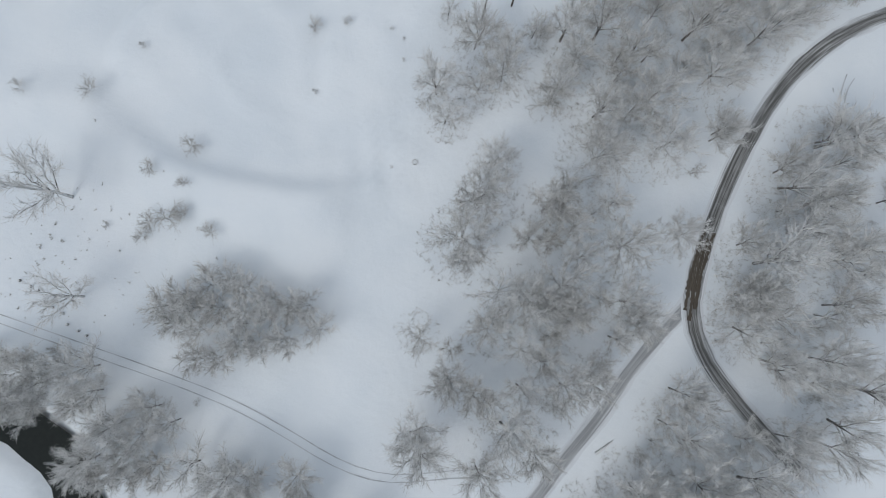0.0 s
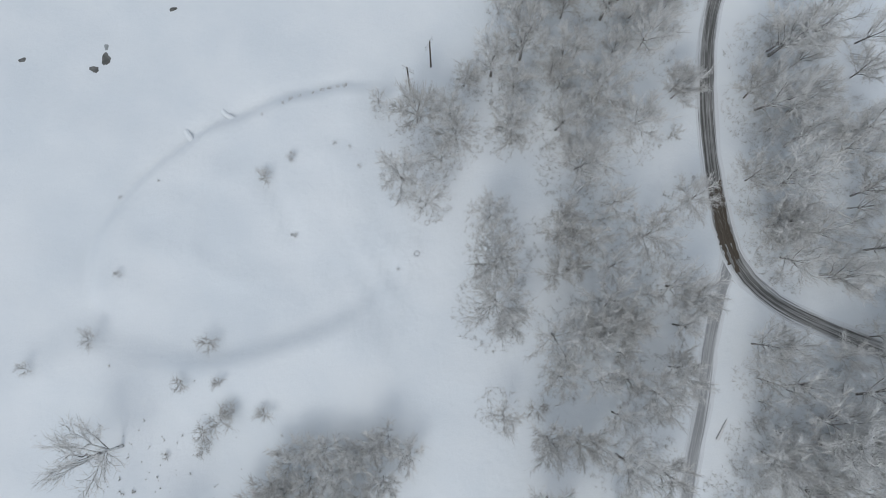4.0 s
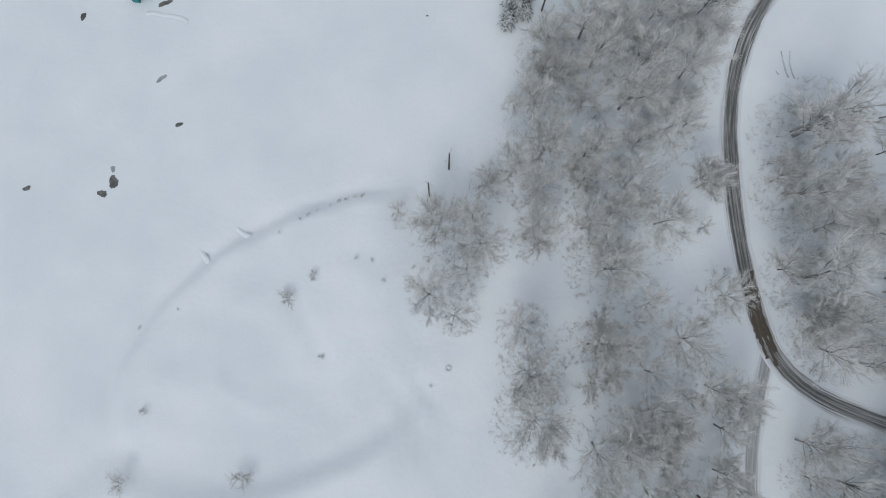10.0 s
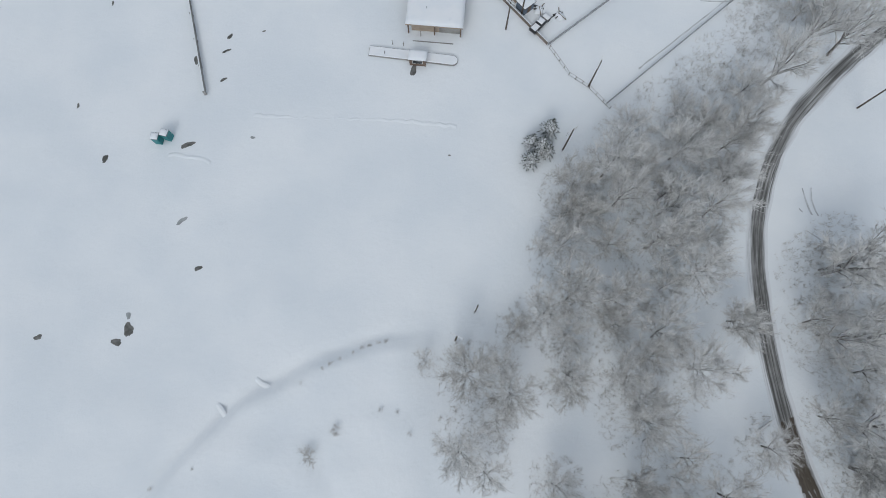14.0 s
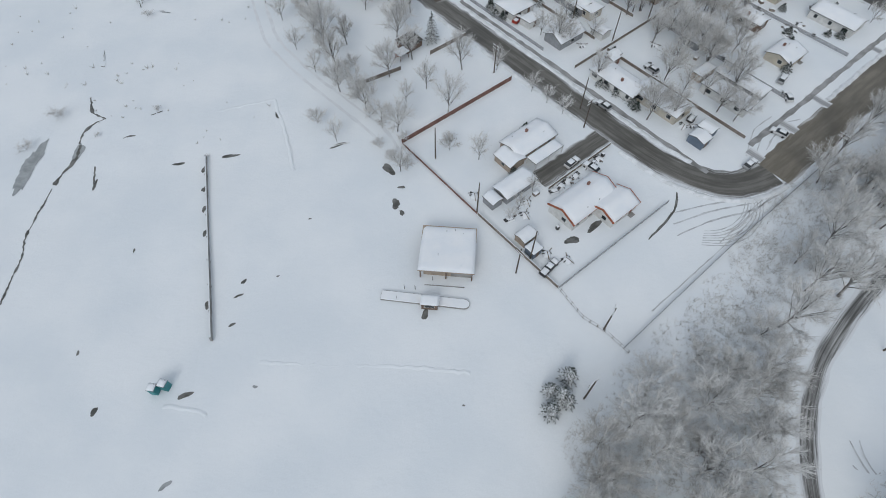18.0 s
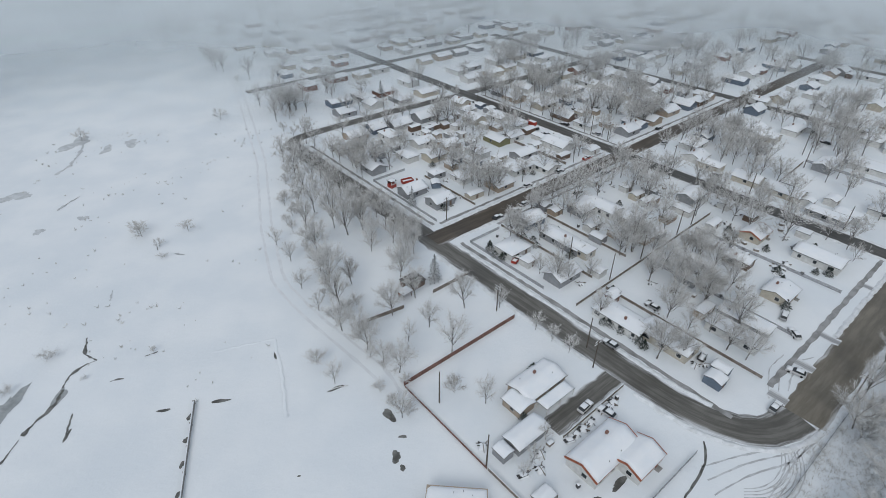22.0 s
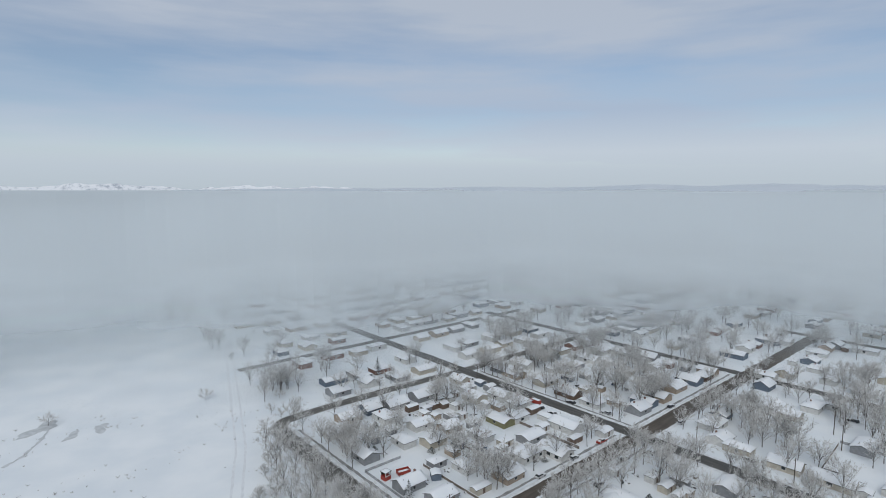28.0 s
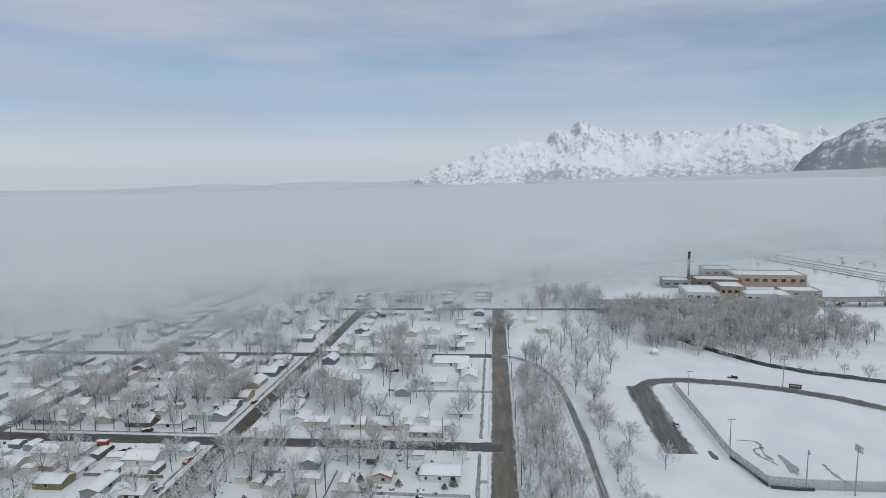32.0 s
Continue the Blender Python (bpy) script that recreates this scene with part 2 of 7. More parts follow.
WALLS = [two_tone(k + "_siding", a, tuple(x * 0.82 for x in a), 0.8, 0.75, 0.05) for k, a in (
    ("white", (0.66, 0.66, 0.64)), ("cream", (0.52, 0.48, 0.40)), ("tan", (0.40, 0.33, 0.26)), ("grey", (0.30, 0.31, 0.32)),
    ("brick", (0.24, 0.13, 0.10)), ("blue", (0.14, 0.18, 0.23)), ("brown", (0.17, 0.12, 0.09)), ("olive", (0.22, 0.21, 0.11)))]
WHITE_W, CREAM, TAN, GREY_W, BRICK, BLUE_W, BROWN_W, OLIVE = WALLS
PAINTS = [two_tone(k + "_car_paint", c, tuple(x * 0.85 for x in c), 1.0, 0.3, 0.0) for k, c in (
    ("white", (0.6, 0.6, 0.6)), ("black", (0.02, 0.02, 0.022)), ("silver", (0.33, 0.34, 0.35)), ("red", (0.35, 0.035, 0.02)), ("blue", (0.04, 0.07, 0.14)))]


def glass_material():
    m, n, l, p = material("window_glass")
    t = noise_node(n, l, 0.8, 3, 0.5, where(n))
    l.new(mix_node(n, l, t.outputs[0], (0.02, 0.024, 0.028), (0.06, 0.066, 0.07)), p.inputs["Base Color"])
    p.inputs["Roughness"].default_value = 0.08
    return m


GLASS = glass_material()


def water_material():
    m, n, l, p = material("still_dark_water")
    t = noise_node(n, l, 1.2, 4, 0.5, where(n))
    l.new(mix_node(n, l, t.outputs[0], (0.006, 0.009, 0.008), (0.016, 0.02, 0.017)), p.inputs["Base Color"])
    p.inputs["Roughness"].default_value = 0.12
    p.inputs["Specular IOR Level"].default_value = 0.25
    bump_node(n, l, t.outputs[0], p, 0.15, 0.05)
    return m


WATER = water_material()


def fog_material(name, density, patch):
    """Drifting fog: light scatters through it, and it thins out towards its foot and its top."""
    m, n, l, p = material(name)
    n.remove(p)
    out = [x for x in n if x.type == "OUTPUT_MATERIAL"][0]
    d, t, clear, both, mix = (n.new("ShaderNode" + k) for k in ("BsdfDiffuse", "BsdfTranslucent", "BsdfTransparent", "MixShader", "MixShader"))
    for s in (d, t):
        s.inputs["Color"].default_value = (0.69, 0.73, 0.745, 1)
    both.inputs[0].default_value = 0.5
    l.new(d.outputs[0], both.inputs[1])
    l.new(t.outputs[0], both.inputs[2])
    x = n.new("ShaderNodeSeparateXYZ")
    l.new(n.new("ShaderNodeUVMap").outputs[0], x.inputs[0])
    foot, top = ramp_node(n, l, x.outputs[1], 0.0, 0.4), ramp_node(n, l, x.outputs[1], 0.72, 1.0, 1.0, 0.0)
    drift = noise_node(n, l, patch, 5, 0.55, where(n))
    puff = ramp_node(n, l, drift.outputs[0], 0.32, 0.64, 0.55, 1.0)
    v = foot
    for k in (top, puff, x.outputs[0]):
        a = n.new("ShaderNodeMath")
        a.operation = "MULTIPLY"
        l.new(v, a.inputs[0])
        l.new(k, a.inputs[1])
        v = a.outputs[0]
    a = n.new("ShaderNodeMath")
    a.operation = "MULTIPLY"
    a.use_clamp = True
    a.inputs[1].default_value = density
    l.new(v, a.inputs[0])
    l.new(a.outputs[0], mix.inputs[0])
    l.new(clear.outputs[0], mix.inputs[1])
    l.new(both.outputs[0], mix.inputs[2])
    l.new(mix.outputs[0], out.inputs[0])
    return m


def fog_sheet(name, most, lo, hi, scale, wave):
    """The sloping face of a fog bank: clear at its near edge, closing further in, with soft wisps."""
    m, n, l, p = material(name)
    n.remove(p)
    out = [x for x in n if x.type == "OUTPUT_MATERIAL"][0]
    d, t, clear, both, mix = (n.new("ShaderNode" + k) for k in ("BsdfDiffuse", "BsdfTranslucent", "BsdfTransparent", "MixShader", "MixShader"))
    for s in (d, t):
        s.inputs["Color"].default_value = (0.83, 0.87, 0.885, 1)
    both.inputs[0].default_value = 0.5
    l.new(d.outputs[0], both.inputs[1])
    l.new(t.outputs[0], both.inputs[2])
    x = n.new("ShaderNodeSeparateXYZ")
    l.new(n.new("ShaderNodeUVMap").outputs[0], x.inputs[0])
    drift = noise_node(n, l, scale, 3, 0.5, where(n))
    a = n.new("ShaderNodeMath")
    a.operation = "MULTIPLY_ADD"
    a.inputs[1].default_value = wave
    l.new(drift.outputs[0], a.inputs[0])
    l.new(x.outputs[1], a.inputs[2])
    v = ramp_node(n, l, a.outputs[0], lo + wave * 0.5, hi + wave * 0.5, 0.0, most)
    b = n.new("ShaderNodeMath")
    b.operation = "MULTIPLY"
    b.use_clamp = True
    l.new(v, b.inputs[0])
    l.new(x.outputs[0], b.inputs[1])
    l.new(b.outputs[0], mix.inputs[0])
    l.new(clear.outputs[0], mix.inputs[1])
    l.new(both.outputs[0], mix.inputs[2])
    l.new(mix.outputs[0], out.inputs[0])
    return m


def mountain_material(name, snow, rock, amount):
    m, n, l, p = material(name)
    v = where(n)
    mp = n.new("ShaderNodeMapping")
    mp.inputs["Scale"].default_value = (1, 1, 0.45)
    l.new(v, mp.inputs[0])
    a, b = noise_node(n, l, 0.03, 12, 0.72, mp.outputs[0]), noise_node(n, l, 0.0028, 6, 0.6, v)
    g = n.new("ShaderNodeSeparateXYZ")
    l.new(n.new("ShaderNodeNewGeometry").outputs["Normal"], g.inputs[0])
    k = n.new("ShaderNodeMath")
    k.operation = "MULTIPLY_ADD"
    k.inputs[1].default_value = -0.9
    l.new(g.outputs[2], k.inputs[0])
    l.new(a.outputs[0], k.inputs[2])
    w = n.new("ShaderNodeMath")
    w.operation = "MULTIPLY_ADD"
    w.inputs[1].default_value = 0.35
    l.new(b.outputs[0], w.inputs[0])
    l.new(k.outputs[0], w.inputs[2])
    z = n.new("ShaderNodeSeparateXYZ")
    l.new(v, z.inputs[0])
    belt = n.new("ShaderNodeMath")
    belt.operation = "ADD"
    l.new(w.outputs[0], belt.inputs[0])
    l.new(ramp_node(n, l, z.outputs[2], 110, 300, 0.17, 0.0), belt.inputs[1])
    l.new(mix_node(n, l, ramp_node(n, l, belt.outputs[0], amount, amount + 0.22), snow, rock), p.inputs["Base Color"])
    p.inputs["Roughness"].default_value = 0.9
    return m


# ---- mesh helpers ----
class Build:
    """Collects faces of one mesh."""

    def __init__(self):
        self.v, self.f, self.uv = [], [], []

    def face(self, *pts, uv=None):
        i = len(self.v)
        self.v += [tuple(p) for p in pts]
        self.f.append(tuple(range(i, i + len(pts))))
        if uv:
            self.uv += uv
        return self

    def box(self, x0, y0, z0, x1, y1, z1):
        i = len(self.v)
        self.v += [(x, y, z) for x in (x0, x1) for y in (y0, y1) for z in (z0, z1)]
        self.f += [tuple(i + k for k in q) for q in ((0, 1, 3, 2), (4, 6, 7, 5), (0, 4, 5, 1), (2, 3, 7, 6), (1, 5, 7, 3), (0, 2, 6, 4))]
        return self

    def beam(self, a, b, w, h):
        """A squared bar from a to b."""
        a, b = Vector(a), Vector(b)
        d = (b - a).normalized()
        s = d.cross(Vector((0, 0, 1)))
        s = s.normalized() if s.length > 1e-4 else Vector((1, 0, 0))
        t = s.cross(d)
        i = len(self.v)
        for p in (a, b):
            for q, r in ((-1, -1), (1, -1), (1, 1), (-1, 1)):
                self.v.append(tuple(p + s * q * w / 2 + t * r * h / 2))
        self.f += [tuple(i + k for k in q) for q in ((0, 1, 2, 3), (7, 6, 5, 4), (0, 4, 5, 1), (1, 5, 6, 2), (2, 6, 7, 3), (3, 7, 4, 0))]
        return self

    def tube(self, pts, radii, n=6, cap=True):
        ring = []
        for j, p in enumerate(pts):
            p = Vector(p)
            d = (Vector(pts[min(j + 1, len(pts) - 1)]) - Vector(pts[max(j - 1, 0)])).normalized()
            s = d.cross(Vector((0.31, 0.17, 0.94)) if abs(d.z) < 0.9 else Vector((1, 0.1, 0))).normalized()
            t = d.cross(s)
            ring.append(len(self.v))
            for k in range(n):
                a = 2 * math.pi * k / n
                self.v.append(tuple(p + (s * math.cos(a) + t * math.sin(a)) * radii[j]))
        for j in range(len(pts) - 1):
            a, b = ring[j], ring[j + 1]
            self.f += [(a + k, a + (k + 1) % n, b + (k + 1) % n, b + k) for k in range(n)]
        if cap:
            self.f.append(tuple(ring[-1] + k for k in range(n)))
        return self

    def mesh(self, name, mat, smooth=False):
        me = bpy.data.meshes.new(name)
        me.from_pydata(self.v, [], self.f)
        if self.uv:
            lay = me.uv_layers.new(name="UVMap")
            lay.data.foreach_set("uv", [c for p in self.uv for c in p])
        me.materials.append(mat)
        if smooth:
            me.polygons.foreach_set("use_smooth", [True] * len(me.polygons))
        me.update()
        return me


def part(name, b, mat, parent, label="", smooth=False):
    ob = new(name, b.mesh(name, mat, smooth) if isinstance(b, Build) else b)
    ob.parent = parent
    if label:
        ob["label"] = label
    return ob


def thing(name, m, label, category, group="", kind=""):
    ob = tagged(new(name), label, category, group, kind)
    ob.empty_display_size = 0.5
    ob.matrix_world = m
    return ob


def solo(name, b, mat, m, label, category, group="", kind="", smooth=False):
    ob = tagged(new(name, b.mesh(name, mat, smooth) if isinstance(b, Build) else b), label, category, group, kind)
    ob.matrix_world = m
    return ob


GRID = 33.75
CA, SA = math.cos(radians(GRID)), math.sin(radians(GRID))


def town(u, v):
    """Street grid to world."""
    return u * CA - v * SA, u * SA + v * CA


def to_town(x, y):
    return x * CA + y * SA, -x * SA + y * CA


def site(u, v, turn=0.0, z=0.0):
    x, y = town(u, v)
    return pose(x, y, z, 0, 0, GRID + turn)


# ---- ground, roads and water ----
R1_LINE = [town(75, v) for v in (232, 200, 160, 120, 80, 55, 40)] + [town(76.5, 30), town(80, 22.5), town(86, 17.5), town(94, 15.6)]
R6_LINE = [town(u, 15.5) for u in (94, 130, 193, 250, 313, 372, 423)]
R4_LINE = [town(75, 232), town(77, 236.5), town(82, 239), town(100, 239.5), town(140, 239), town(187, 236), town(305, 235), town(430, 234)]
R2_LINE = [town(u, 128.5) for u in (75, 130, 187, 250, 301, 423)]
R3_LINE = [town(187, v) for v in (15.5, 60, 128.5, 180, 236, 300, 380)]
H1_LINE = [town(301, v) for v in (15.5, 80, 128.5, 235, 330)]
H2_LINE = [town(423, v) for v in (150, 60, 15.5, -60, -88)]
R5_LINE = [town(u, 318) for u in (90, 150, 187, 260, 330)]
PARK_LINE = [(74.5, -77), (68, -74.6), (59.2, -70.5), (50.6, -66.3), (45.6, -61.5), (43.1, -56), (41.7, -48), (41.2, -40), (41.0, -33), (41.4, -24.5),
             (42.5, -13.5), (44.8, -4.5), (49.2, 5.8), (57, 16), (67, 24.5), town(79, -16.6), town(100, -17.2), town(162, -17), town(190, -17.4),
             town(228, -16), town(264, -13), town(284, -6), town(297, 4), town(301, 14)]
BRANCH_LINE = [(43, -57), (39.9, -65.5), (37.2, -74), (35.5, -84), (32.6, -93), (30.9, -101), (28, -112)]
TRAIL_LINE = [(-90, -115.5), (-70.2, -113.8), (-56.6, -112.4), (-38.6, -110.5), (-24.5, -109.5), (-12.7, -110.6), (-1.8, -112.1), (6.5, -110.7), (14.4, -103.6), (21.4, -101.5)]
CREEK_LINE = [(-100, -122), (-75, -127), (-58, -128.5), (-49, -130), (-40, -138), (-28, -148), (0, -160)]
RIVER_LINE = [(430, 155), (385, 140), (352, 122), (326, 84), (313, 52), (314, 27), (319, 0), (335, -60)]


def dense(line, step):
    pts = [Vector((*p, 0)) for p in line]
    out = []
    for a, b in zip(pts, pts[1:]):
        k = max(1, int((b - a).length / step))
        out += [a.lerp(b, i / k) for i in range(k)]
    out.append(pts[-1])
    for _ in range(3):
        out = [out[0]] + [(out[i - 1] + out[i] * 2 + out[i + 1]) / 4 for i in range(1, len(out) - 1)] + [out[-1]]
    return out


def near(x, y, line):
    """Distance of the grid points to a line."""
    best = np.full(x.shape, 1e9)
    for (ax, ay), (bx, by) in zip(line, line[1:]):
        dx, dy = bx - ax, by - ay
        t = np.clip(((x - ax) * dx + (y - ay) * dy) / (dx * dx + dy * dy), 0, 1)
        best = np.minimum(best, np.hypot(x - ax - t * dx, y - ay - t * dy))
    return best


def smooth(t, a, b):
    t = np.clip((t - a) / (b - a), 0, 1)
    return t * t * (3 - 2 * t)


def waves(x, y, size, seed):
    """Soft lumps about size metres across."""
    rng = np.random.RandomState(seed)
    z = np.zeros(x.shape)
    for _ in range(14):
        a, k, p = rng.uniform(0, 6.28), rng.uniform(0.6, 1.7) * 6.28 / size / 2, rng.uniform(0, 6.28)
        z += np.sin((x * math.cos(a) + y * math.sin(a)) * k + p)
    return z / 4


def height(x, y):
    x, y = np.asarray(x, float), np.asarray(y, float)
    u, v = to_town(x, y)
    open_land = np.maximum(1 - smooth(u, 18, 30), 1 - smooth(v, -26, -12)) * (1 - smooth(x, 90, 118)) * (1 - smooth(y, 95, 112))
    flat = np.ones(x.shape)
    for line, w in ((PARK_LINE, 3.0), (BRANCH_LINE, 2.5), (TRAIL_LINE, 1.5)):
        flat = np.minimum(flat, smooth(near(x, y, line), w, w + 6))
    field = smooth(np.hypot((x + 45) / 60, (y - 45) / 62), 0.8, 1.1)
    z = (0.10 * waves(x, y, 7, 1) + 0.28 * waves(x, y, 26, 2)) * open_land * flat * (0.25 + 0.75 * field)
    # the raised oval and its bank
    du, dv = (x + 42) * 0.906 + (y + 47) * 0.423, -(x + 42) * 0.423 + (y + 47) * 0.906
    r = np.hypot(du / 39, dv / 22.5) + 0.015 * waves(x, y, 9, 5)
    west = 1 - smooth(x, -30, -17)
    z += west * (1.2 * (1 - smooth(r, 0.93, 1.02)) * smooth(dv, -14, 4) + 2.3 * np.exp(-((r - 1.11) / np.where(r < 1.11, 0.105, 0.4)) ** 2) * (1 - smooth(dv, -9, 0)) - 0.5 * np.exp(-((r - 1.03) / 0.04) ** 2) * smooth(dv, 2, 10))
    # smaller ring inside it, and a shallow runnel
    q = np.hypot((x + 48) / 11.5, (y + 49) / 10.5) + 0.03 * waves(x, y, 6, 6)
    z += west * 0.45 * np.exp(-((q - 1) / 0.09) ** 2) * (1 - smooth(x + y * 0.3, -66, -56))
    z -= 0.5 * np.exp(-(near(x, y, [(-44.5, -41), (-41.5, -46), (-39.5, -51)]) / 1.3) ** 2)
    z += west * 0.07 * waves(x, y, 3.6, 21) * (1 - smooth(r, 0.9, 1.0))
    # rough slope between the oval and the wood
    z += (0.20 * waves(x * 1.9 + y * 1.2, (y - x * 0.3) * 0.6, 4.5, 8) + 0.22 * waves(x, y * 0.6, 4, 28)) * np.exp(-(((x + 22) / 9) ** 2 + ((y + 58) / 15) ** 2))
    # creek and river beds, ditch
    z -= 1.8 * (1 - smooth(near(x, y, CREEK_LINE), 3.0, 6.5))
    return z


def axis(a, b, step, far):
    inner = np.arange(a, b + 1e-6, step)
    out = step * 1.5 * 1.35 ** np.arange(0, 40)
    out = np.cumsum(out)
    out = out[out < far]
    return np.concatenate([a - out[::-1], inner, b + out])


def ground_sheet():
    xs, ys = axis(-135, 120, 1.45, 4800), axis(-150, 115, 1.45, 4800)
    X, Y = np.meshgrid(xs, ys)
    Z = height(X, Y)
    far = np.hypot(X, Y) > 600
    Z[far] = 0
    w = len(xs)
    v = np.stack([X.ravel(), Y.ravel(), Z.ravel()], 1)
    q = (np.arange(len(ys) - 1)[:, None] * w + np.arange(w - 1)[None, :]).ravel()
    f = np.stack([q, q + 1, q + w + 1, q + w], 1)
    me = bpy.data.meshes.new("ground")
    me.from_pydata(v.tolist(), [], f.tolist())
    me.polygons.foreach_set("use_smooth", [True] * len(me.polygons))
    me.materials.append(SNOW)
    tagged(new("ground", me), "wide snow-covered ground with soft drifts and hollows", "ground", kind="structure")


ground_sheet()
rnd = random.Random(11)


def strip(name, line, width, mat, z, label, category, ragged=0.12, step=2.5, kind="structure", taper=False, follow=False):
    """A ribbon along a line, with uneven edges; across it runs -1 to 1."""
    pts, b, along = dense(line, step), Build(), 0.0
    rows = []
    for i, p in enumerate(pts):
        d = (pts[min(i + 1, len(pts) - 1)] - pts[max(i - 1, 0)]).normalized()
        n = Vector((-d.y, d.x, 0))
        w = width / 2 * (1 if not taper else 0.25 + 0.75 * abs(math.sin(i * 0.7) * math.cos(i * 0.31 + 1)))
        along += (p - pts[max(i - 1, 0)]).length
        rows.append([(p + n * w * s + n * (rnd.uniform(-1, 1) * ragged * (abs(s) == 1)) + Vector((0, 0, z)), (s, along)) for s in (-1, -0.5, 0, 0.5, 1)])
    if follow:
        for r in rows:
            for c, _ in r:
                c.z += float(height(c.x, c.y))
    for r0, r1 in zip(rows, rows[1:]):
        for k in range(4):
            q = (r0[k + 1], r0[k], r1[k], r1[k + 1])
            b.face(*(c[0] for c in q), uv=[c[1] for c in q])
    ob = new(name, b.mesh(name, mat))
    return tagged(ob, label, category, kind=kind)


ASPHALT = "wet asphalt street with slushy tyre streaks between snow banks"
strip("road", R1_LINE, 8.6, GREY_ROAD, 0.045, ASPHALT, "road", 0.35)
strip("road", R6_LINE, 9.6, BROWN_ROAD, 0.050, "brown slushy wet asphalt street between snow banks", "road", 0.35)
strip("road", R2_LINE, 8.2, DARK_ROAD, 0.055, "brown slushy wet asphalt street between snow banks", "road", 0.35)
strip("road", R3_LINE, 7.8, WET_ROAD, 0.060, ASPHALT, "road", 0.35)
strip("road", R4_LINE, 7.2, GREY_ROAD, 0.040, ASPHALT, "road", 0.35)
strip("road", R5_LINE, 6.5, GREY_ROAD, 0.035, ASPHALT, "road", 0.3)
strip("road", H1_LINE, 7.4, WET_ROAD, 0.030, ASPHALT, "road", 0.35)
strip("road", H2_LINE, 8.0, GREY_ROAD, 0.025, ASPHALT, "road", 0.35)
strip("road", PARK_LINE, 4.3, PARK_ROAD, 0.06, "narrow park road with dark tyre tracks in thin snow", "road", 0.25)
strip("road", BRANCH_LINE, 3.6, SNOWY_ROAD, 0.045, "snow-covered side road with faint tyre tracks", "road", 0.25)
for off in (-0.75, 0.75):
    pts = dense(TRAIL_LINE, 3)
    line = [(p.x, p.y + off) for p in pts]
    strip("wheel_rut", line, 0.17, TRACK_MARK, 0.05, "thin wheel rut pressed into fresh snow", "track", 0.05, 2)
for k in range(5):
    a0 = 3.6 + k * 0.3
    strip("wheel_rut", [(76 + (20 + k * 1.1) * math.cos(a), -2 + (17 + k * 0.9) * math.sin(a) * 0.8) for a in (a0 - 1.0, a0 - 0.5, a0, a0 + 0.4)], 0.3, TRACK_MARK, 0.05,
          "curved wheel rut pressed into fresh snow", "track", 0.05, 2)

for line, w in (([town(u, v) for u, v in ((54, 22.5), (62, 23.2), (67, 24.2), (70.5, 27))], 0.45), ([town(u, 11.6) for u in (66, 90, 120, 140, 175)], 0.3), ([town(u, 12.4) for u in (76, 100, 150)], 0.25),
                ([town(u, 10.4) for u in (40, 58, 75)], 0.25), ([town(*p) for p in ((60, 19), (70, 16.5), (80, 12), (92, 10.5))], 0.35), ([town(*p) for p in ((62, 21.5), (72, 18.4), (82, 13.2), (96, 11.2))], 0.35),
                ([town(*p) for p in ((64, 24), (73, 20), (83, 14.5))], 0.35), ([town(*p) for p in ((100, 21), (107, 23), (113, 21))], 0.35), ([town(*p) for p in ((97, 22), (107, 26), (117, 21.5))], 0.3),
                ([town(*p) for p in ((94, 23), (104, 27.5), (112, 27))], 0.3)):
    strip("wheel_rut", line, w, BARE if w == 0.45 else TRACK_MARK, 0.04, "curving wheel rut in the roadside snow", "track", 0.12, 1.5)
VERGE_TRACK = [(-116, 350), (-97, 285), (-78, 219), (-67, 162), (-58.5, 130), (-47, 113), (-38, 102), (-27, 88.5), (-23.5, 78)]
for off in (-1.7, 1.7):
    strip("wheel_rut", [(x + off, y + off * 0.4) for x, y in VERGE_TRACK], 0.9, PACKED, 0.04, "packed snow track along the verge", "track", 0.2, 2.5)
for k in range(7):
    strip("wheel_rut", [town(74 + (9 + k * 0.7) * math.cos(a), 18.5 + (6 + k * 0.75) * math.sin(a)) for a in (3.6, 4.1, 4.6, 5.1, 5.6)], 0.2, TRACK_MARK, 0.03, "curving wheel rut in the roadside snow", "track", 0.08, 1)
# pavements
for name, line, w in (("pavement", [town(81.6, v) for v in (26, 60, 90, 121)], 1.4), ("pavement", [town(u, 24.6) for u in (98, 130, 170, 182)], 1.5),
                      ("pavement", [town(u, 24.4) for u in (194, 240, 296)], 1.4), ("pavement", [town(81.6, v) for v in (136, 170, 200, 226)], 1.2),
                      ("pavement", [town(u, 121.8) for u in (100, 140, 180)], 1.2), ("pavement", [town(u, 135.4) for u in (84, 110, 140, 180)], 1.2),
                      ("pavement", [town(193.2, v) for v in (136, 170, 228)], 1.2), ("pavement", [town(u, 135.2) for u in (194, 240, 295)], 1.2)):
    strip(name, line, w, WALK, 0.075, "partly cleared damp concrete pavement edged with snow", "pavement", 0.25, 1.6)
strip("driveway", [town(46.8, 51.2), town(60, 51.2), town(70.8, 51.2)], 5.6, GREY_ROAD, 0.07, "cleared asphalt driveway with slush and tyre marks", "driveway", 0.3, 1.5)
for u, v0, v1 in ((96, 19.5, 24), (112, 19.5, 24.5), (128, 19, 24.5), (162, 20, 24)):
    strip("driveway", [town(u, v0), town(u, v1)], 3.2, SNOWY_ROAD, 0.068, "snowy driveway apron with tyre marks", "driveway", 0.3, 1.2)


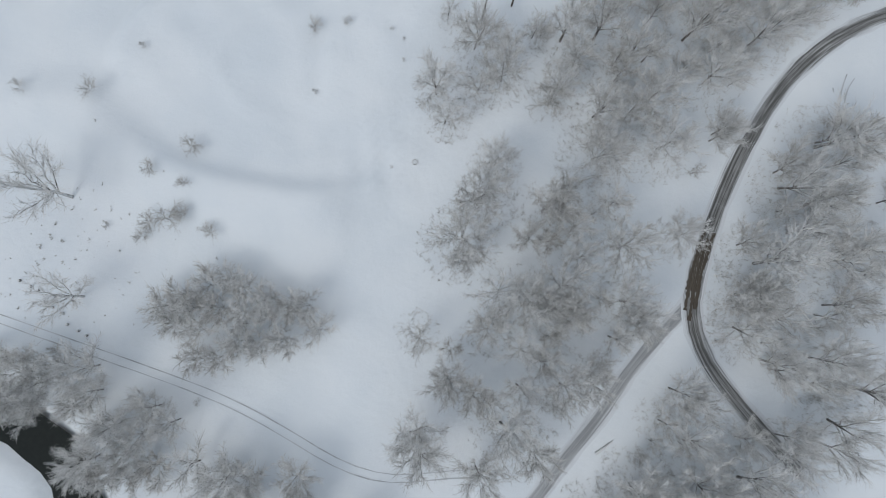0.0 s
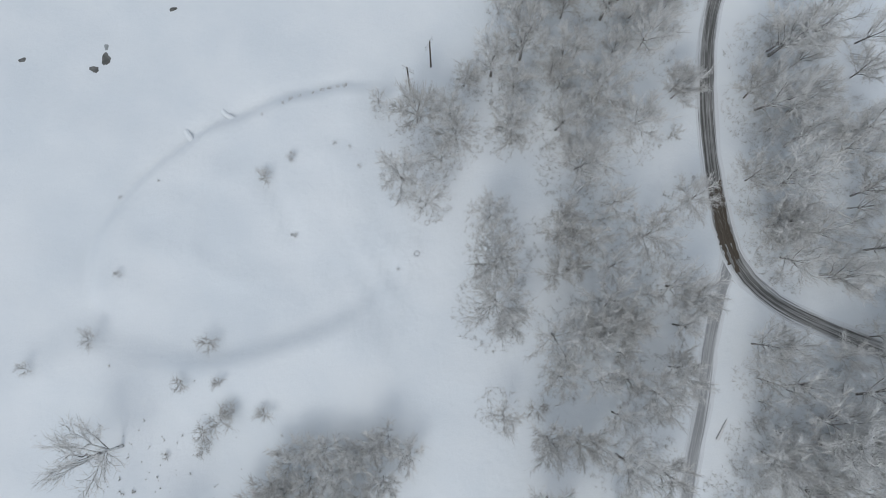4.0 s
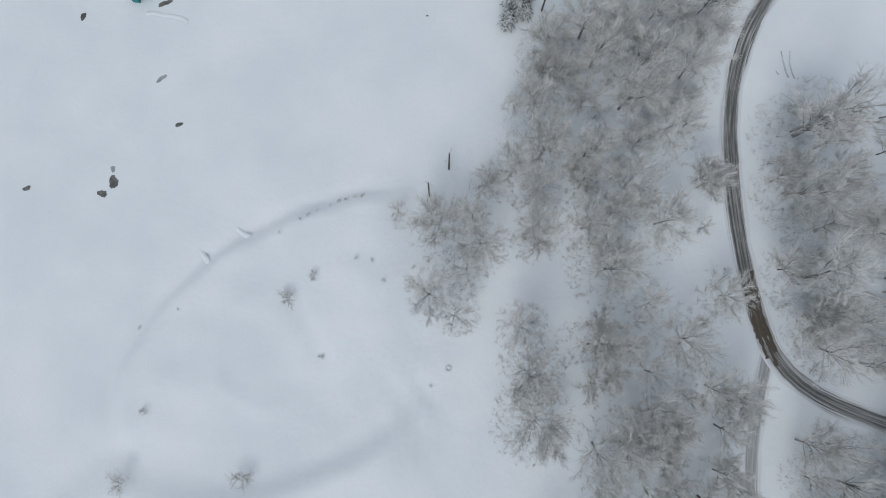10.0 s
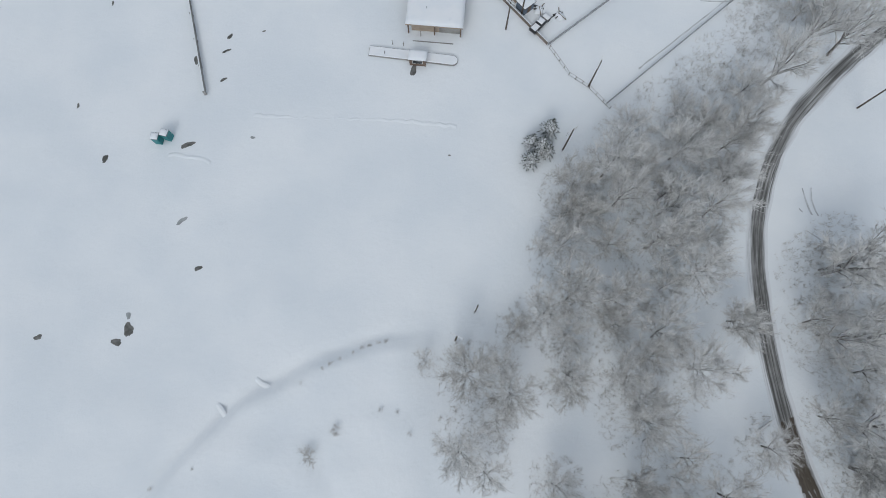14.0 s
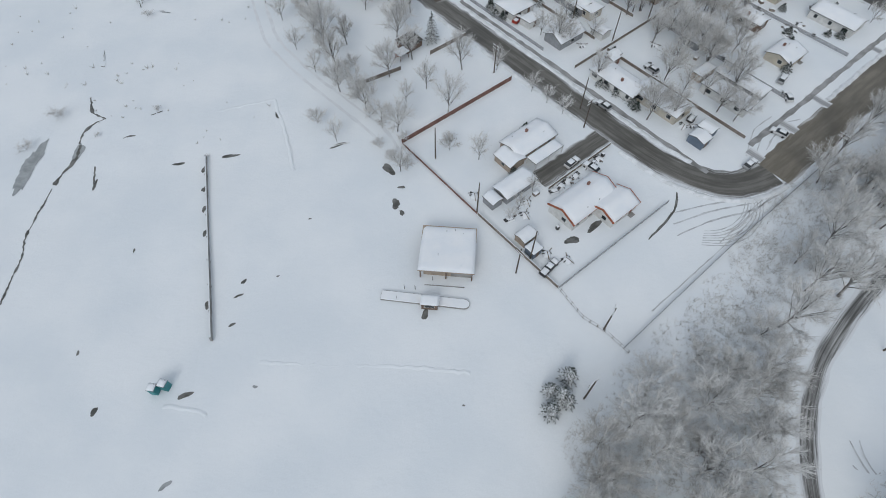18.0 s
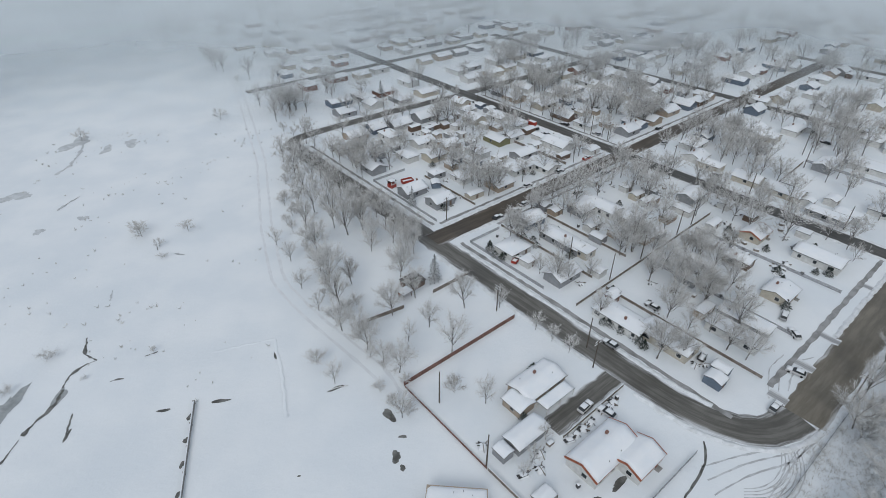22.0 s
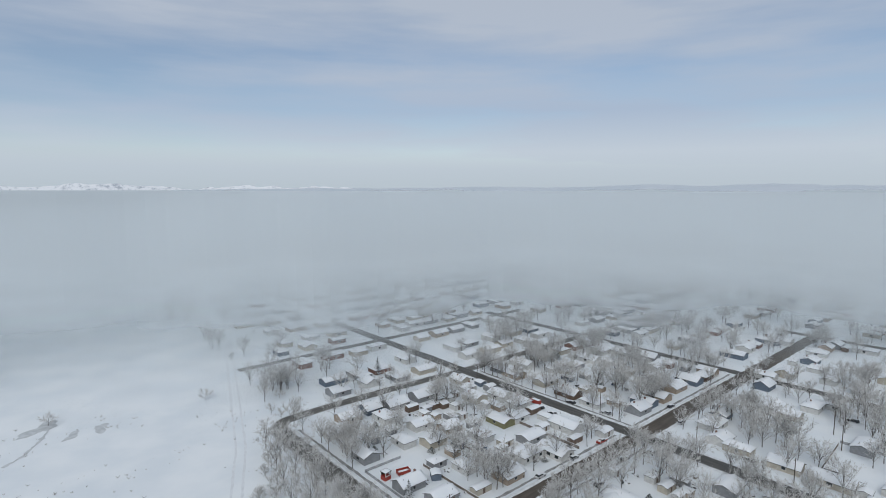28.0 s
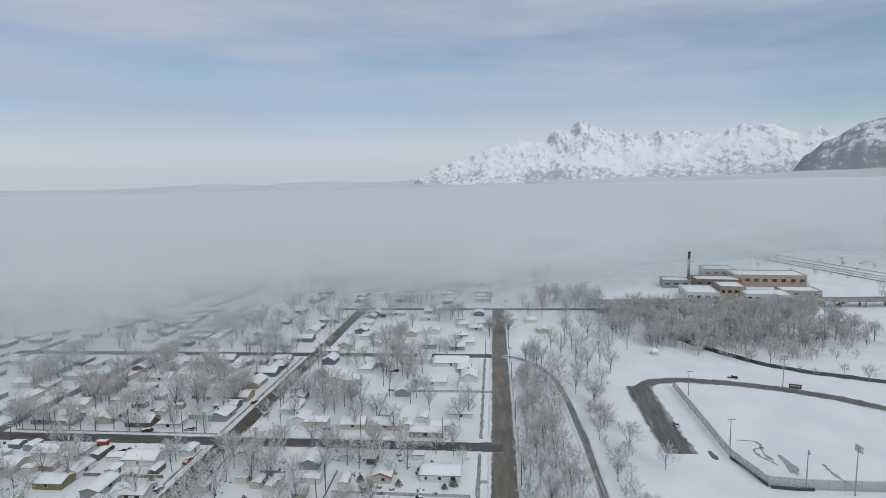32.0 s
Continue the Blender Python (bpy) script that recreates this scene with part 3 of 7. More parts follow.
def bank(line, off, w, h, seed):
    """Ploughed snow thrown up along a road edge."""
    r, b, pts = random.Random(seed), Build(), dense(line, 1.1)
    prof = ((-1, 0), (-0.55, 0.55), (-0.1, 0.95), (0.35, 0.8), (1, 0))
    rows = []
    for i, p in enumerate(pts):
        d = (pts[min(i + 1, len(pts) - 1)] - pts[max(i - 1, 0)]).normalized()
        n = Vector((-d.y, d.x, 0))
        c = p + n * (off + r.uniform(-0.2, 0.2))
        k = r.uniform(0.45, 1.25)
        rows.append([tuple(c + n * (s * w / 2 * r.uniform(0.85, 1.2)) + Vector((0, 0, 0.01 + q * h * k * r.uniform(0.7, 1.2)))) for s, q in prof])
    i0 = len(b.v)
    for row in rows:
        b.v += row
    for i in range(len(rows) - 1):
        for k in range(4):
            a = i0 + i * 5 + k
            b.f.append((a, a + 5, a + 6, a + 1))
    return solo("snow_bank", b, BANK_SNOW, Matrix(), "lumpy ploughed snow bank along the street edge", "snow bank", kind="stuff")


for i, (line, w) in enumerate(((R1_LINE[:8], 8.6), (R6_LINE[1:6], 9.6), (R2_LINE[:5], 8.2), (R3_LINE[:5], 7.8), (R4_LINE[3:], 7.2), (H1_LINE[:4], 7.4))):
    for s in (-1, 1):
        inner = dense(line, 4)
        segs, cur = [], []
        for p in inner:
            u, v = to_town(p.x, p.y)
            clear = any(abs(u - k) < 6.5 for k in (75, 187, 301)) if i in (1, 2, 4) else any(abs(v - k) < 7 for k in (15.5, 128.5, 236))
            if i == 0 and s < 0 and 47 < v < 55:
                clear = True
            if clear:
                if len(cur) > 2:
                    segs.append(cur)
                cur = []
            else:
                cur.append((p.x, p.y))
        if len(cur) > 2:
            segs.append(cur)
        for k, g in enumerate(segs):
            bank(g, s * (w / 2 + 0.55), 1.5, 0.42, 100 * i + 10 * k + s)
bank(R1_LINE[6:], -5.0, 1.5, 0.4, 77)
bank(PARK_LINE[15:22], 2.7, 1.0, 0.25, 78)


def blob(name, x, y, rx, ry, turn, mat, label, category, z=0.03, seed=0, kind="structure", n=22, rough=0.3):
    """A flat patch with a ragged outline, following the ground."""
    r, b = random.Random(seed), Build()
    edge = []
    k1, k2 = r.uniform(0, 6.28), r.uniform(0, 6.28)
    for i in range(n):
        a = 2 * math.pi * i / n
        q = 1 + rough * (0.6 * math.sin(2 * a + k1) + 0.4 * math.sin(3 * a + k2)) + r.uniform(-0.4, 0.4) * rough
        px, py = rx * q * math.cos(a), ry * q * math.sin(a)
        t = radians(turn)
        edge.append((x + px * math.cos(t) - py * math.sin(t), y + px * math.sin(t) + py * math.cos(t)))
    hz = lambda p: float(height(p[0], p[1])) + z
    c = (x, y, hz((x, y)))
    for p, q in zip(edge, edge[1:] + edge[:1]):
        m0, m1 = ((p[0] + x) / 2, (p[1] + y) / 2), ((q[0] + x) / 2, (q[1] + y) / 2)
        b.face((*p, hz(p)), (*q, hz(q)), (*m1, hz(m1)), (*m0, hz(m0)))
        b.face((*m0, hz(m0)), (*m1, hz(m1)), c)
    return solo(name, b, mat, Matrix(), label, category, kind=kind)


# open water
def level(name, line, w, z, label):
    return strip(name, line, w, WATER, z, label, "water", 0.8, 4)


level("water", CREEK_LINE, 8.2, -0.85, "still black creek water between snowy banks")
level("water", RIVER_LINE, 7, 0.05, "dark river water between snowy wooded banks")
DITCH = "narrow dark ditch cut through the snow"
for w, line in ((0.9, [(-106.5, 110.3), (-105.3, 106.6), (-104.7, 103.9), (-103.2, 102.9), (-100.3, 101.2)]), (0.9, [(-100.3, 101.2), (-102.5, 100.1), (-103.9, 98.3), (-105.2, 96.1), (-104.9, 92.5)]),
                (1.5, [(-104.7, 92.0), (-104.4, 89.3), (-105.1, 85.9), (-106.7, 83.2), (-107.7, 79.1)]), (0.55, [(-107.9, 78), (-108.4, 76), (-108.5, 73.4), (-109.3, 70.1), (-109.8, 64), (-108.8, 58), (-109.2, 50), (-109.6, 42)]),
                (0.4, [(-94.2, 93.4), (-93.1, 94), (-92.0, 94.2)]), (0.45, [(-88.6, 101.4), (-87.3, 102.2), (-85.8, 102.8)]), (0.5, [(-99.3, 84.5), (-98.8, 81), (-97.9, 77.6)]), (0.35, [(-102.6, 156), (-101.2, 152)])):
    strip("ditch", line, w, BARE, 0.05, DITCH, "ditch", 0.22, 0.7, taper=True, follow=True)
for w, line in ((2.2, [(-165.8, 256), (-160.2, 235.8), (-159.1, 221.2), (-161.1, 213.5)]), (1.4, [(-142.8, 193.5), (-144.9, 188.5), (-146.3, 182.5)]), (0.6, [(-95, 149.6), (-91.5, 148)]), (0.6, [(-107.6, 131), (-106.4, 126)])):
    strip("ditch", line, w, PALE_SLUSH, 0.05, "shallow grey ditch in the far snowfield", "ditch", 0.5, 1.2, taper=True, follow=True)
for i, (x, y, rx, ry) in enumerate(((-167, 247, 4.5, 7), (-168, 195, 5, 4), (-134.7, 176, 1.6, 2), (-146, 168, 1.6, 2), (-150, 238.5, 4, 2.2), (-142, 245, 4, 3))):
    blob("melt_patch", x, y, rx, ry, 20 * i, PALE_SLUSH, "thin grey melted patch in the far snowfield", "bare patch", 0.03, 600 + i, n=30, rough=0.5)
blob("ice_patch", -104.6, 89.6, 3.6, 1.0, 80, SLUSH, "grey ice in the widened ditch", "ice", 0.035, 6, n=30, rough=0.3)
strip("wet_patch", [(41.5, -45), (41.75, -48), (42.2, -51.5), (42.7, -54.5)], 2.7, DARK_ROAD, 0.085, "dark wet bare stretch of the park road", "road", 0.35, 0.5)
for off, y0, y1 in ((-0.9, -42.5, -58.5), (0.2, -43.6, -60), (1.0, -42, -57.5)):
    strip("wet_patch", [(41.35 + off, y0), (41.75 + off, -48), (42.4 + off, -53), (43.1 + off + (y1 + 56) * -0.25, y1)], 0.7, DARK_ROAD, 0.092, "dark wet wheel track of the park road", "road", 0.2, 0.6)
blob("ice_patch", -115.5, 86, 7.0, 2.1, 82, SLUSH, "grey slushy ice patch beside the ditch", "ice", 0.06, 3, n=40, rough=0.4)
PATCHES = ((-80.4, -16.4, 0.9, 0.7, 0), (-78.3, -14.3, 0.8, 1.4, -15), (-78.4, -11.6, 0.5, 0.6, 0), (-95, -14.1, 0.7, 0.5, 0), (-65.3, -3.7, 0.7, 0.5, 30),
           (-68.6, 6.3, 1.1, 0.5, 35), (-84.2, 20.9, 0.9, 0.5, 50), (-67.6, 22.4, 1.3, 0.6, 20), (-54.4, 22.7, 0.5, 0.3, 0), (-60.3, 36.6, 0.7, 0.35, 20),
           (-58.9, 46.8, 0.7, 0.4, 60), (-59.6, 43.4, 0.9, 0.3, 20), (-51.6, 47.4, 0.4, 0.2, 0), (-25.9, 75.9, 1.1, 2.0, 25))
for i, (x, y, rx, ry, t) in enumerate(PATCHES):
    blob("melt_patch", x, y, rx, ry, t, SLUSH if i in (2, 5, 8) else BARE, "dark bare patch where the snow has melted", "bare patch", 0.03, 40 + i)
PATCHES = ((-24.8, 64.8, 1.0, 1.5, 10), (-23.1, 69.8, 0.8, 0.5, 0), (-38.6, 85.5, 1.9, 0.5, 20), (-54.8, 98.3, 0.5, 1.6, 20), (-97.9, 78.2, 0.4, 1.6, 0),
           (-92.4, 93.9, 1.1, 0.3, 10), (-78.4, 83, 1.4, 0.5, 10), (-90.3, 33.3, 0.3, 0.5, 0), (-84.2, 57.4, 0.25, 0.5, 0), (-45.1, 62.4, 0.35, 0.2, 0),
           (-14.6, 15, 0.25, 0.2, 0), (-66, 84.5, 2.2, 0.5, 10), (-23.5, 62, 0.5, 0.9, 30))
for i, (x, y, rx, ry, t) in enumerate(PATCHES):
    blob("melt_patch", x, y, rx, ry, t, BARE, "dark bare patch where the snow has melted", "bare patch", 0.03, 70 + i)
rs = random.Random(5)
specks = Build()
spots = [(rs.uniform(-165, -66), rs.uniform(95, 260)) for _ in range(34)]
for i in range(330):
    if i % 3:
        c = rs.choice(spots)
        x, y = c[0] + rs.gauss(0, 7), c[1] + rs.gauss(0, 5)
    else:
        x, y = rs.gauss(-66, 9), rs.gauss(-98, 9)
    z, s = float(height(x, y)), rs.choice((0.25, 0.4, 0.5, 0.9)) * (1 if i % 3 else 0.45)
    for _ in range(6):
        a = rs.uniform(0, 6.28)
        specks.face((x - 0.1, y, z - 0.05), (x + 0.1, y + 0.08, z - 0.05), (x + s * math.cos(a), y + s * math.sin(a), z + s * rs.uniform(0.6, 1.4)))
solo("weed_tufts", specks, TWIG_DARK, Matrix(), "scattered dry weed tufts poking through the snow", "weeds", kind="stuff")

# pushed-up snow ridges on the field
for line in ([(-54, 27.6), (-40, 25.5), (-26, 24), (-12.5, 21.3)], [(-71.5, 20.5), (-68, 20.0), (-63, 18.2)], [(-61.5, -29.5), (-58.3, -35.2)], [(-54.5, -25.5), (-50, -30)],
             [(-58.5, -50), (-57.6, -55), (-54, -58.6), (-49, -59.6)], [(-42, -48), (-44, -43), (-46, -40)], [(-76, 100), (-62, 103.5), (-56, 104.5)], [(-56, 104.5), (-52, 90), (-49.5, 78)]):
    b = bank(line, 0, 0.9, 0.16, len(line) * 7 + int(line[0][0]))
    b.data.materials[0] = SNOW
    b.name = "snow_ridge"
    tagged(b, "low ridge of pushed-up clean snow on the field", "snow ridge")


# ---- distance ----
def bearing(deg, r):
    return -23 + r * math.sin(radians(deg)), 5 + r * math.cos(radians(deg))


REACH = ((-180, 1.0), (-60, 0.72), (-30, 0.74), (-12, 0.84), (10, 0.95), (32, 1.0), (50, 1.0), (57, 1.06), (64, 1.3), (74, 1.95), (92, 2.4), (180, 1.5))


def reach(a):
    return float(np.interp(a, [p for p, _ in REACH], [q for _, q in REACH]))


CLOSED = ((-180, 640), (-60, 640), (-30, 640), (-20, 610), (-8, 560), (4, 580), (12, 650), (22, 670), (40, 700), (60, 745), (68, 830), (76, 1050), (85, 1300), (95, 1450), (180, 900))


def closed(a):
    """How far off the ground is lost in the fog, by bearing."""
    return float(np.interp(a, [p for p, _ in CLOSED], [q for _, q in CLOSED])) * (1 + 0.03 * math.sin(a * 0.21) + 0.02 * math.sin(a * 0.53 + 1))


def fog_slope(near_, far_, z0, z1, reach_k, most, lo, hi, scale, wave, label):
    """A sheet of fog that rises away from the town; v is 0 at its near edge, 1 where it has closed."""
    b, n, rings = Build(), 150, 16
    fade = lambda a: max(0.0, min(1.0, (a + 100) / 40, (150 - a) / 40))

    def g(a, k):
        d0, d1 = closed(a) * near_, closed(a) * far_
        r0, r1 = d0 * (1 - z0 / 103), d1 * (1 - z1 / 103)
        return (*bearing(a, r0 + (r1 - r0) * k), z0 + (z1 - z0) * k)

    for i in range(n):
        a0, a1 = -100 + 250 * i / n, -100 + 250 * (i + 1) / n
        for j in range(rings):
            v0, v1 = reach_k * j / rings, reach_k * (j + 1) / rings
            b.face(g(a0, v0), g(a1, v0), g(a1, v1), g(a0, v1), uv=[(fade(a0), v0), (fade(a1), v0), (fade(a1), v1), (fade(a0), v1)])
    return solo("fog_bank", b, fog_sheet("drifting_fog", most, lo, hi, scale, wave), Matrix(), label, "fog", kind="structure", smooth=True)


fog_slope(0.50, 1.0, 17, 34, 4.75, 0.985, -0.05, 1.5, 0.0055, 0.7, "pale drifting ground fog over the far streets")
fog_slope(0.34, 0.9, 19, 26, 1.3, 0.42, 0.25, 1.1, 0.011, 1.2, "thin wisps of fog over the rooftops")
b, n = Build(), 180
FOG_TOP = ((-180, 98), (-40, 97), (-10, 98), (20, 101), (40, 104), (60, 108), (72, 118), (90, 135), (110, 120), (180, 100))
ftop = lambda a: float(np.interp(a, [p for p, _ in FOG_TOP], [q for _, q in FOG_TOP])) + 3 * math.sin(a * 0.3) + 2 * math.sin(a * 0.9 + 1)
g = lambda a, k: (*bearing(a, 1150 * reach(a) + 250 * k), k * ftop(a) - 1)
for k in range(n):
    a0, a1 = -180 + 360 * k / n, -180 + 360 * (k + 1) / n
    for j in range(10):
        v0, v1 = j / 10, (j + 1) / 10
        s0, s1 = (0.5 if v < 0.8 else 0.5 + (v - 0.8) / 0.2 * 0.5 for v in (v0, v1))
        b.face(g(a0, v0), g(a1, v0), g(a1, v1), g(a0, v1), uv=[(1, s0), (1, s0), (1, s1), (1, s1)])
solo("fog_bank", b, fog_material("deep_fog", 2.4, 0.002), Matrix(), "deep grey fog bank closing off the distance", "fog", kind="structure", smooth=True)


def range_of_hills(name, a0, a1, r, depth, crest, mat, label, rough, seed, na=220, nd=14):
    """A ridge seen far off: crest(a) is its height along the bearing."""
    noise.seed_set(seed)
    b, rows = Build(), []
    for j in range(nd + 1):
        t = j / nd
        for i in range(na + 1):
            a = a0 + (a1 - a0) * i / na
            x, y = bearing(a, r + depth * t)
            arc = radians(a) * r
            f = noise.fractal(Vector((x * 0.0045, y * 0.0045, seed)), 0.75, 2.1, 9)
            rib = noise.ridged_multi_fractal(Vector((arc * 0.0052 + t * 0.5, t * depth * 0.0020, seed + 3)), 0.95, 2.1, 6, 1.0, 2.0) - 1.0
            h = crest(a) * (0.04 + 0.96 * t ** 1.1) + rough * (f * 0.7 + rib * 1.15) * (0.15 + t) * min(1, crest(a) / 150)
            b.v.append((x, y, h - 8))
    for j in range(nd):
        for i in range(na):
            q = j * (na + 1) + i
            b.f.append((q, q + 1, q + na + 2, q + na + 1))
    return solo(name, b, mat, Matrix(), label, "backdrop", kind="structure", smooth=True)


# Rock paled towards blue: haze between here and the range, put into its colour.
ROCKY = mountain_material("snowy_hazed_rock", (0.80, 0.82, 0.85), (0.42, 0.45, 0.50), -0.05)
# Blue-grey holds the distance haze over the low hills, painted into their colour.
HILL = two_tone("haze_tinted_hill", (0.52, 0.57, 0.62), (0.56, 0.60, 0.65), 0.003, 0.9, 0)
CREST = ((46.5, 40), (48.4, 160), (52, 285), (55.5, 385), (59, 430), (62, 470), (65.2, 565), (67.5, 490), (71, 455), (74.4, 440), (77, 455), (80.8, 490), (83, 455), (85.7, 400), (90, 370), (110, 350))
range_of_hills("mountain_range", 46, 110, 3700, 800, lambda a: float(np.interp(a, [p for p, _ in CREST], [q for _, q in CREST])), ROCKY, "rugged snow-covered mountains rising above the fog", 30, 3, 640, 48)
NEAR = ((82.8, 60), (84.3, 200), (85.7, 275), (88, 345), (90.2, 405), (94, 490), (112, 600))
range_of_hills("mountain_spur", 82.8, 112, 3000, 500, lambda a: float(np.interp(a, [p for p, _ in NEAR], [q for _, q in NEAR])), mountain_material("thinly_snowed_slope", (0.70, 0.72, 0.76), (0.26, 0.275, 0.31), -0.12), "steep thinly snowed mountain shoulder", 24, 9, 120, 16)
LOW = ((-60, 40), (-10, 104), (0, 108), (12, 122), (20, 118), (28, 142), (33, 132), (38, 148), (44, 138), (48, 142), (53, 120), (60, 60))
range_of_hills("far_hills", -60, 60, 3900, 500, lambda a: float(np.interp(a, [p for p, _ in LOW], [q for _, q in LOW])), HILL, "low hills beyond the fog, haze painted as blue-grey colour", 5, 5, 160, 5)
PEAKS = ((-42, 60), (-36, 112), (-33, 118), (-30, 104), (-28.5, 118), (-25, 128), (-22, 116), (-17, 104), (-13, 122), (-9, 116), (-6, 122), (-3, 110), (4, 80))
# Peak rock takes the same haze-paled tone as the range.
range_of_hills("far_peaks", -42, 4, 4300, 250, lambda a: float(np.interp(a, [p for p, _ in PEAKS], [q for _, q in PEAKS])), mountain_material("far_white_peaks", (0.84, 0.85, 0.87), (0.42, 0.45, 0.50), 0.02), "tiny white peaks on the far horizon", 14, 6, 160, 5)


# ---- trees ----
def bough(b, p, d, length, r0, r1, segs, sides, r, lift=0.12, wob=0.22):
    """One bending branch; returns its points and directions."""
    pts, dirs, p, d = [Vector(p)], [], Vector(p), Vector(d).normalized()
    for _ in range(segs):
        d = (d + Vector((r.uniform(-wob, wob), r.uniform(-wob, wob), r.uniform(-wob, wob) * 0.6 + lift))).normalized()
        p = p + d * (length / segs)
        pts.append(p.copy())
        dirs.append(d.copy())
    b.tube(pts, [r0 + (r1 - r0) * i / segs for i in range(segs + 1)], sides, False)
    return pts, dirs


def fan(r, d, spread):
    """A way that leaves d sideways."""
    s = d.cross(Vector((r.uniform(-1, 1), r.uniform(-1, 1), r.uniform(-1, 1)))).normalized()
    return (d * math.cos(spread) + s * math.sin(spread)).normalized()


def deciduous(seed, h, spread, limbs, forks, twigs, bole=0.16, lean=0.0, thick=1.0, fine=0.034, rich=True, open_=0.0):
    """Meshes of the trunk with its limbs, and of the rimed crown: limbs rise from the bole to a dome, fork into boughs, and the boughs into fans of twigs.
    Height h; spread is the crown's half width."""
    r, wood, crown = random.Random(seed), Build(), Build()
    a = r.uniform(0, 6.28)
    tip = Vector((math.cos(a) * lean, math.sin(a) * lean, 1)) * (h * 0.62)
    foot, waist = Vector((0, 0, -0.4)), tip * 0.45 + Vector((r.uniform(-0.2, 0.2), r.uniform(-0.2, 0.2), 0))
    girth = 0.0165 * h * thick
    wood.tube([foot, waist * 0.5, waist, tip], [girth, girth * 0.8, girth * 0.6, girth * 0.22], 6 if rich else 3, False)
    up = Vector((0, 0, 1))

    def twig(o, d, ln, w):
        e = o + d * ln
        s = d.cross(Vector((r.uniform(-0.4, 0.4), r.uniform(-0.4, 0.4), 1)) if r.random() < 0.65 else Vector((r.uniform(-1, 1), r.uniform(-1, 1), 0.2)))
        s = s.normalized() * w
        crown.face(o - s, o + s, e)
        return e

    for i in range(limbs):
        az = i * 2.4 + r.uniform(-0.4, 0.4)
        rho = math.sqrt((i + 0.5) / limbs) * r.uniform(0.82, 1.08)
        out = Vector((math.cos(az), math.sin(az), 0))
        q = (1 - rho) * r.uniform(0.5, 1.0)
        t0 = min(0.97, bole / 0.62 + q * (0.95 - bole / 0.62))
        start = waist * (t0 / 0.45) if t0 < 0.45 else waist.lerp(tip, (t0 - 0.45) / 0.55)
        end = out * (spread * 0.92 * rho) + Vector((tip.x, tip.y, 0)) * 0.8 + up * (h * (0.40 + 0.46 * math.sqrt(max(0.03, 1 - rho * rho)) + r.uniform(-0.06, 0.06)))
        mid = start.lerp(end, 0.5) + up * ((end - start).length * (0.10 - open_)) + Vector((r.uniform(-1, 1), r.uniform(-1, 1), 0)) * spread * 0.06
        n = 5 if rich else 3
        pts = []
        for j in range(n + 1):
            t = j / n
            p = start * (1 - t) ** 2 + mid * (2 * t * (1 - t)) + end * t * t
            if 0 < j:
                p = p + Vector((r.uniform(-1, 1), r.uniform(-1, 1), r.uniform(-1, 1))) * spread * 0.028
            pts.append(p)
        g = girth * (0.52 - 0.22 * q)
        wood.tube(pts, [g * (1 - t / n) + 0.03 * t / n for t in range(n + 1)], 4 if rich else 3, False)
        for j in range(forks):
            t = (0.30 + 0.70 * (j + r.random() * 0.8) / forks) * n
            k = min(int(t), n - 1)
            o = pts[k].lerp(pts[k + 1], min(1.0, t - k))
            along = (pts[k + 1] - pts[k]).normalized()
            d = fan(r, along, r.uniform(0.35, 0.95))
            d = (d + out * 0.30 + up * 0.18).normalized()
            ln = spread * r.uniform(0.30, 0.52) * (1.1 - 0.3 * t / n)
            c = o + d * ln * 0.5
            d2 = (d + Vector((r.uniform(-0.3, 0.3), r.uniform(-0.3, 0.3), r.uniform(-0.1, 0.3)))).normalized()
            e = c + d2 * ln * 0.5
            if rich:
                for s in (d.cross(up).normalized(), d.cross(d.cross(up)).normalized()):
                    crown.face(o - s * 0.055, o + s * 0.055, c + s * 0.042, c - s * 0.042)
                    crown.face(c - s * 0.042, c + s * 0.042, e)
            for m in range(twigs):
                f = (m + r.random()) / twigs
                p = o.lerp(c, f * 2) if f < 0.5 else c.lerp(e, f * 2 - 1)
                w = fan(r, d if f < 0.5 else d2, r.uniform(0.35, 1.0) * (1.1 - 0.5 * f))
                w.z = w.z * 0.8 + 0.14
                w.normalize()
                tl = spread ** 0.5 * r.uniform(0.42, 0.98)
                q1 = twig(p, w, tl, fine)
                for z in range(2):
                    twig(p.lerp(q1, r.uniform(0.15, 0.7)), fan(r, w, r.uniform(0.45, 0.95)), tl * r.uniform(0.45, 0.8), fine * 0.85)
    return wood, crown


def tree_kind(name, label, wood, crown, group, twig=None, parts=("trunk", "crown")):
    """The first of its kind, out of the way under the ground sheet until it is copied."""
    ob = thing(name, pose(0, 0, 0), label, "tree" if name.endswith("tree") else "shrub", group)
    part(parts[0], wood, BARK, ob, smooth=True)
    part(parts[1], crown, twig or TWIG, ob)
    return ob


FROST = "bare deciduous tree with twigs coated in white frost"
BIG = [tree_kind("tree", "large spreading " + FROST, *deciduous(20 + i, 13, 5.9, 12, 7, 12, 0.15, 0.05 + 0.04 * i, fine=0.036), "frosted trees") for i in range(4)]
TALL = [tree_kind("tree", "tall upright " + FROST, *deciduous(40 + i, 15, 4.8, 11, 7, 11, 0.17, 0.04 + 0.05 * i, fine=0.036), "frosted trees", TWIG_DARK if i == 2 else None) for i in range(3)]
SMALL = [tree_kind("tree", "small young " + FROST, *deciduous(60 + i, 7, 2.6, 8, 5, 7, 0.12, 0.08, 0.9, 0.026), "frosted trees") for i in range(2)]
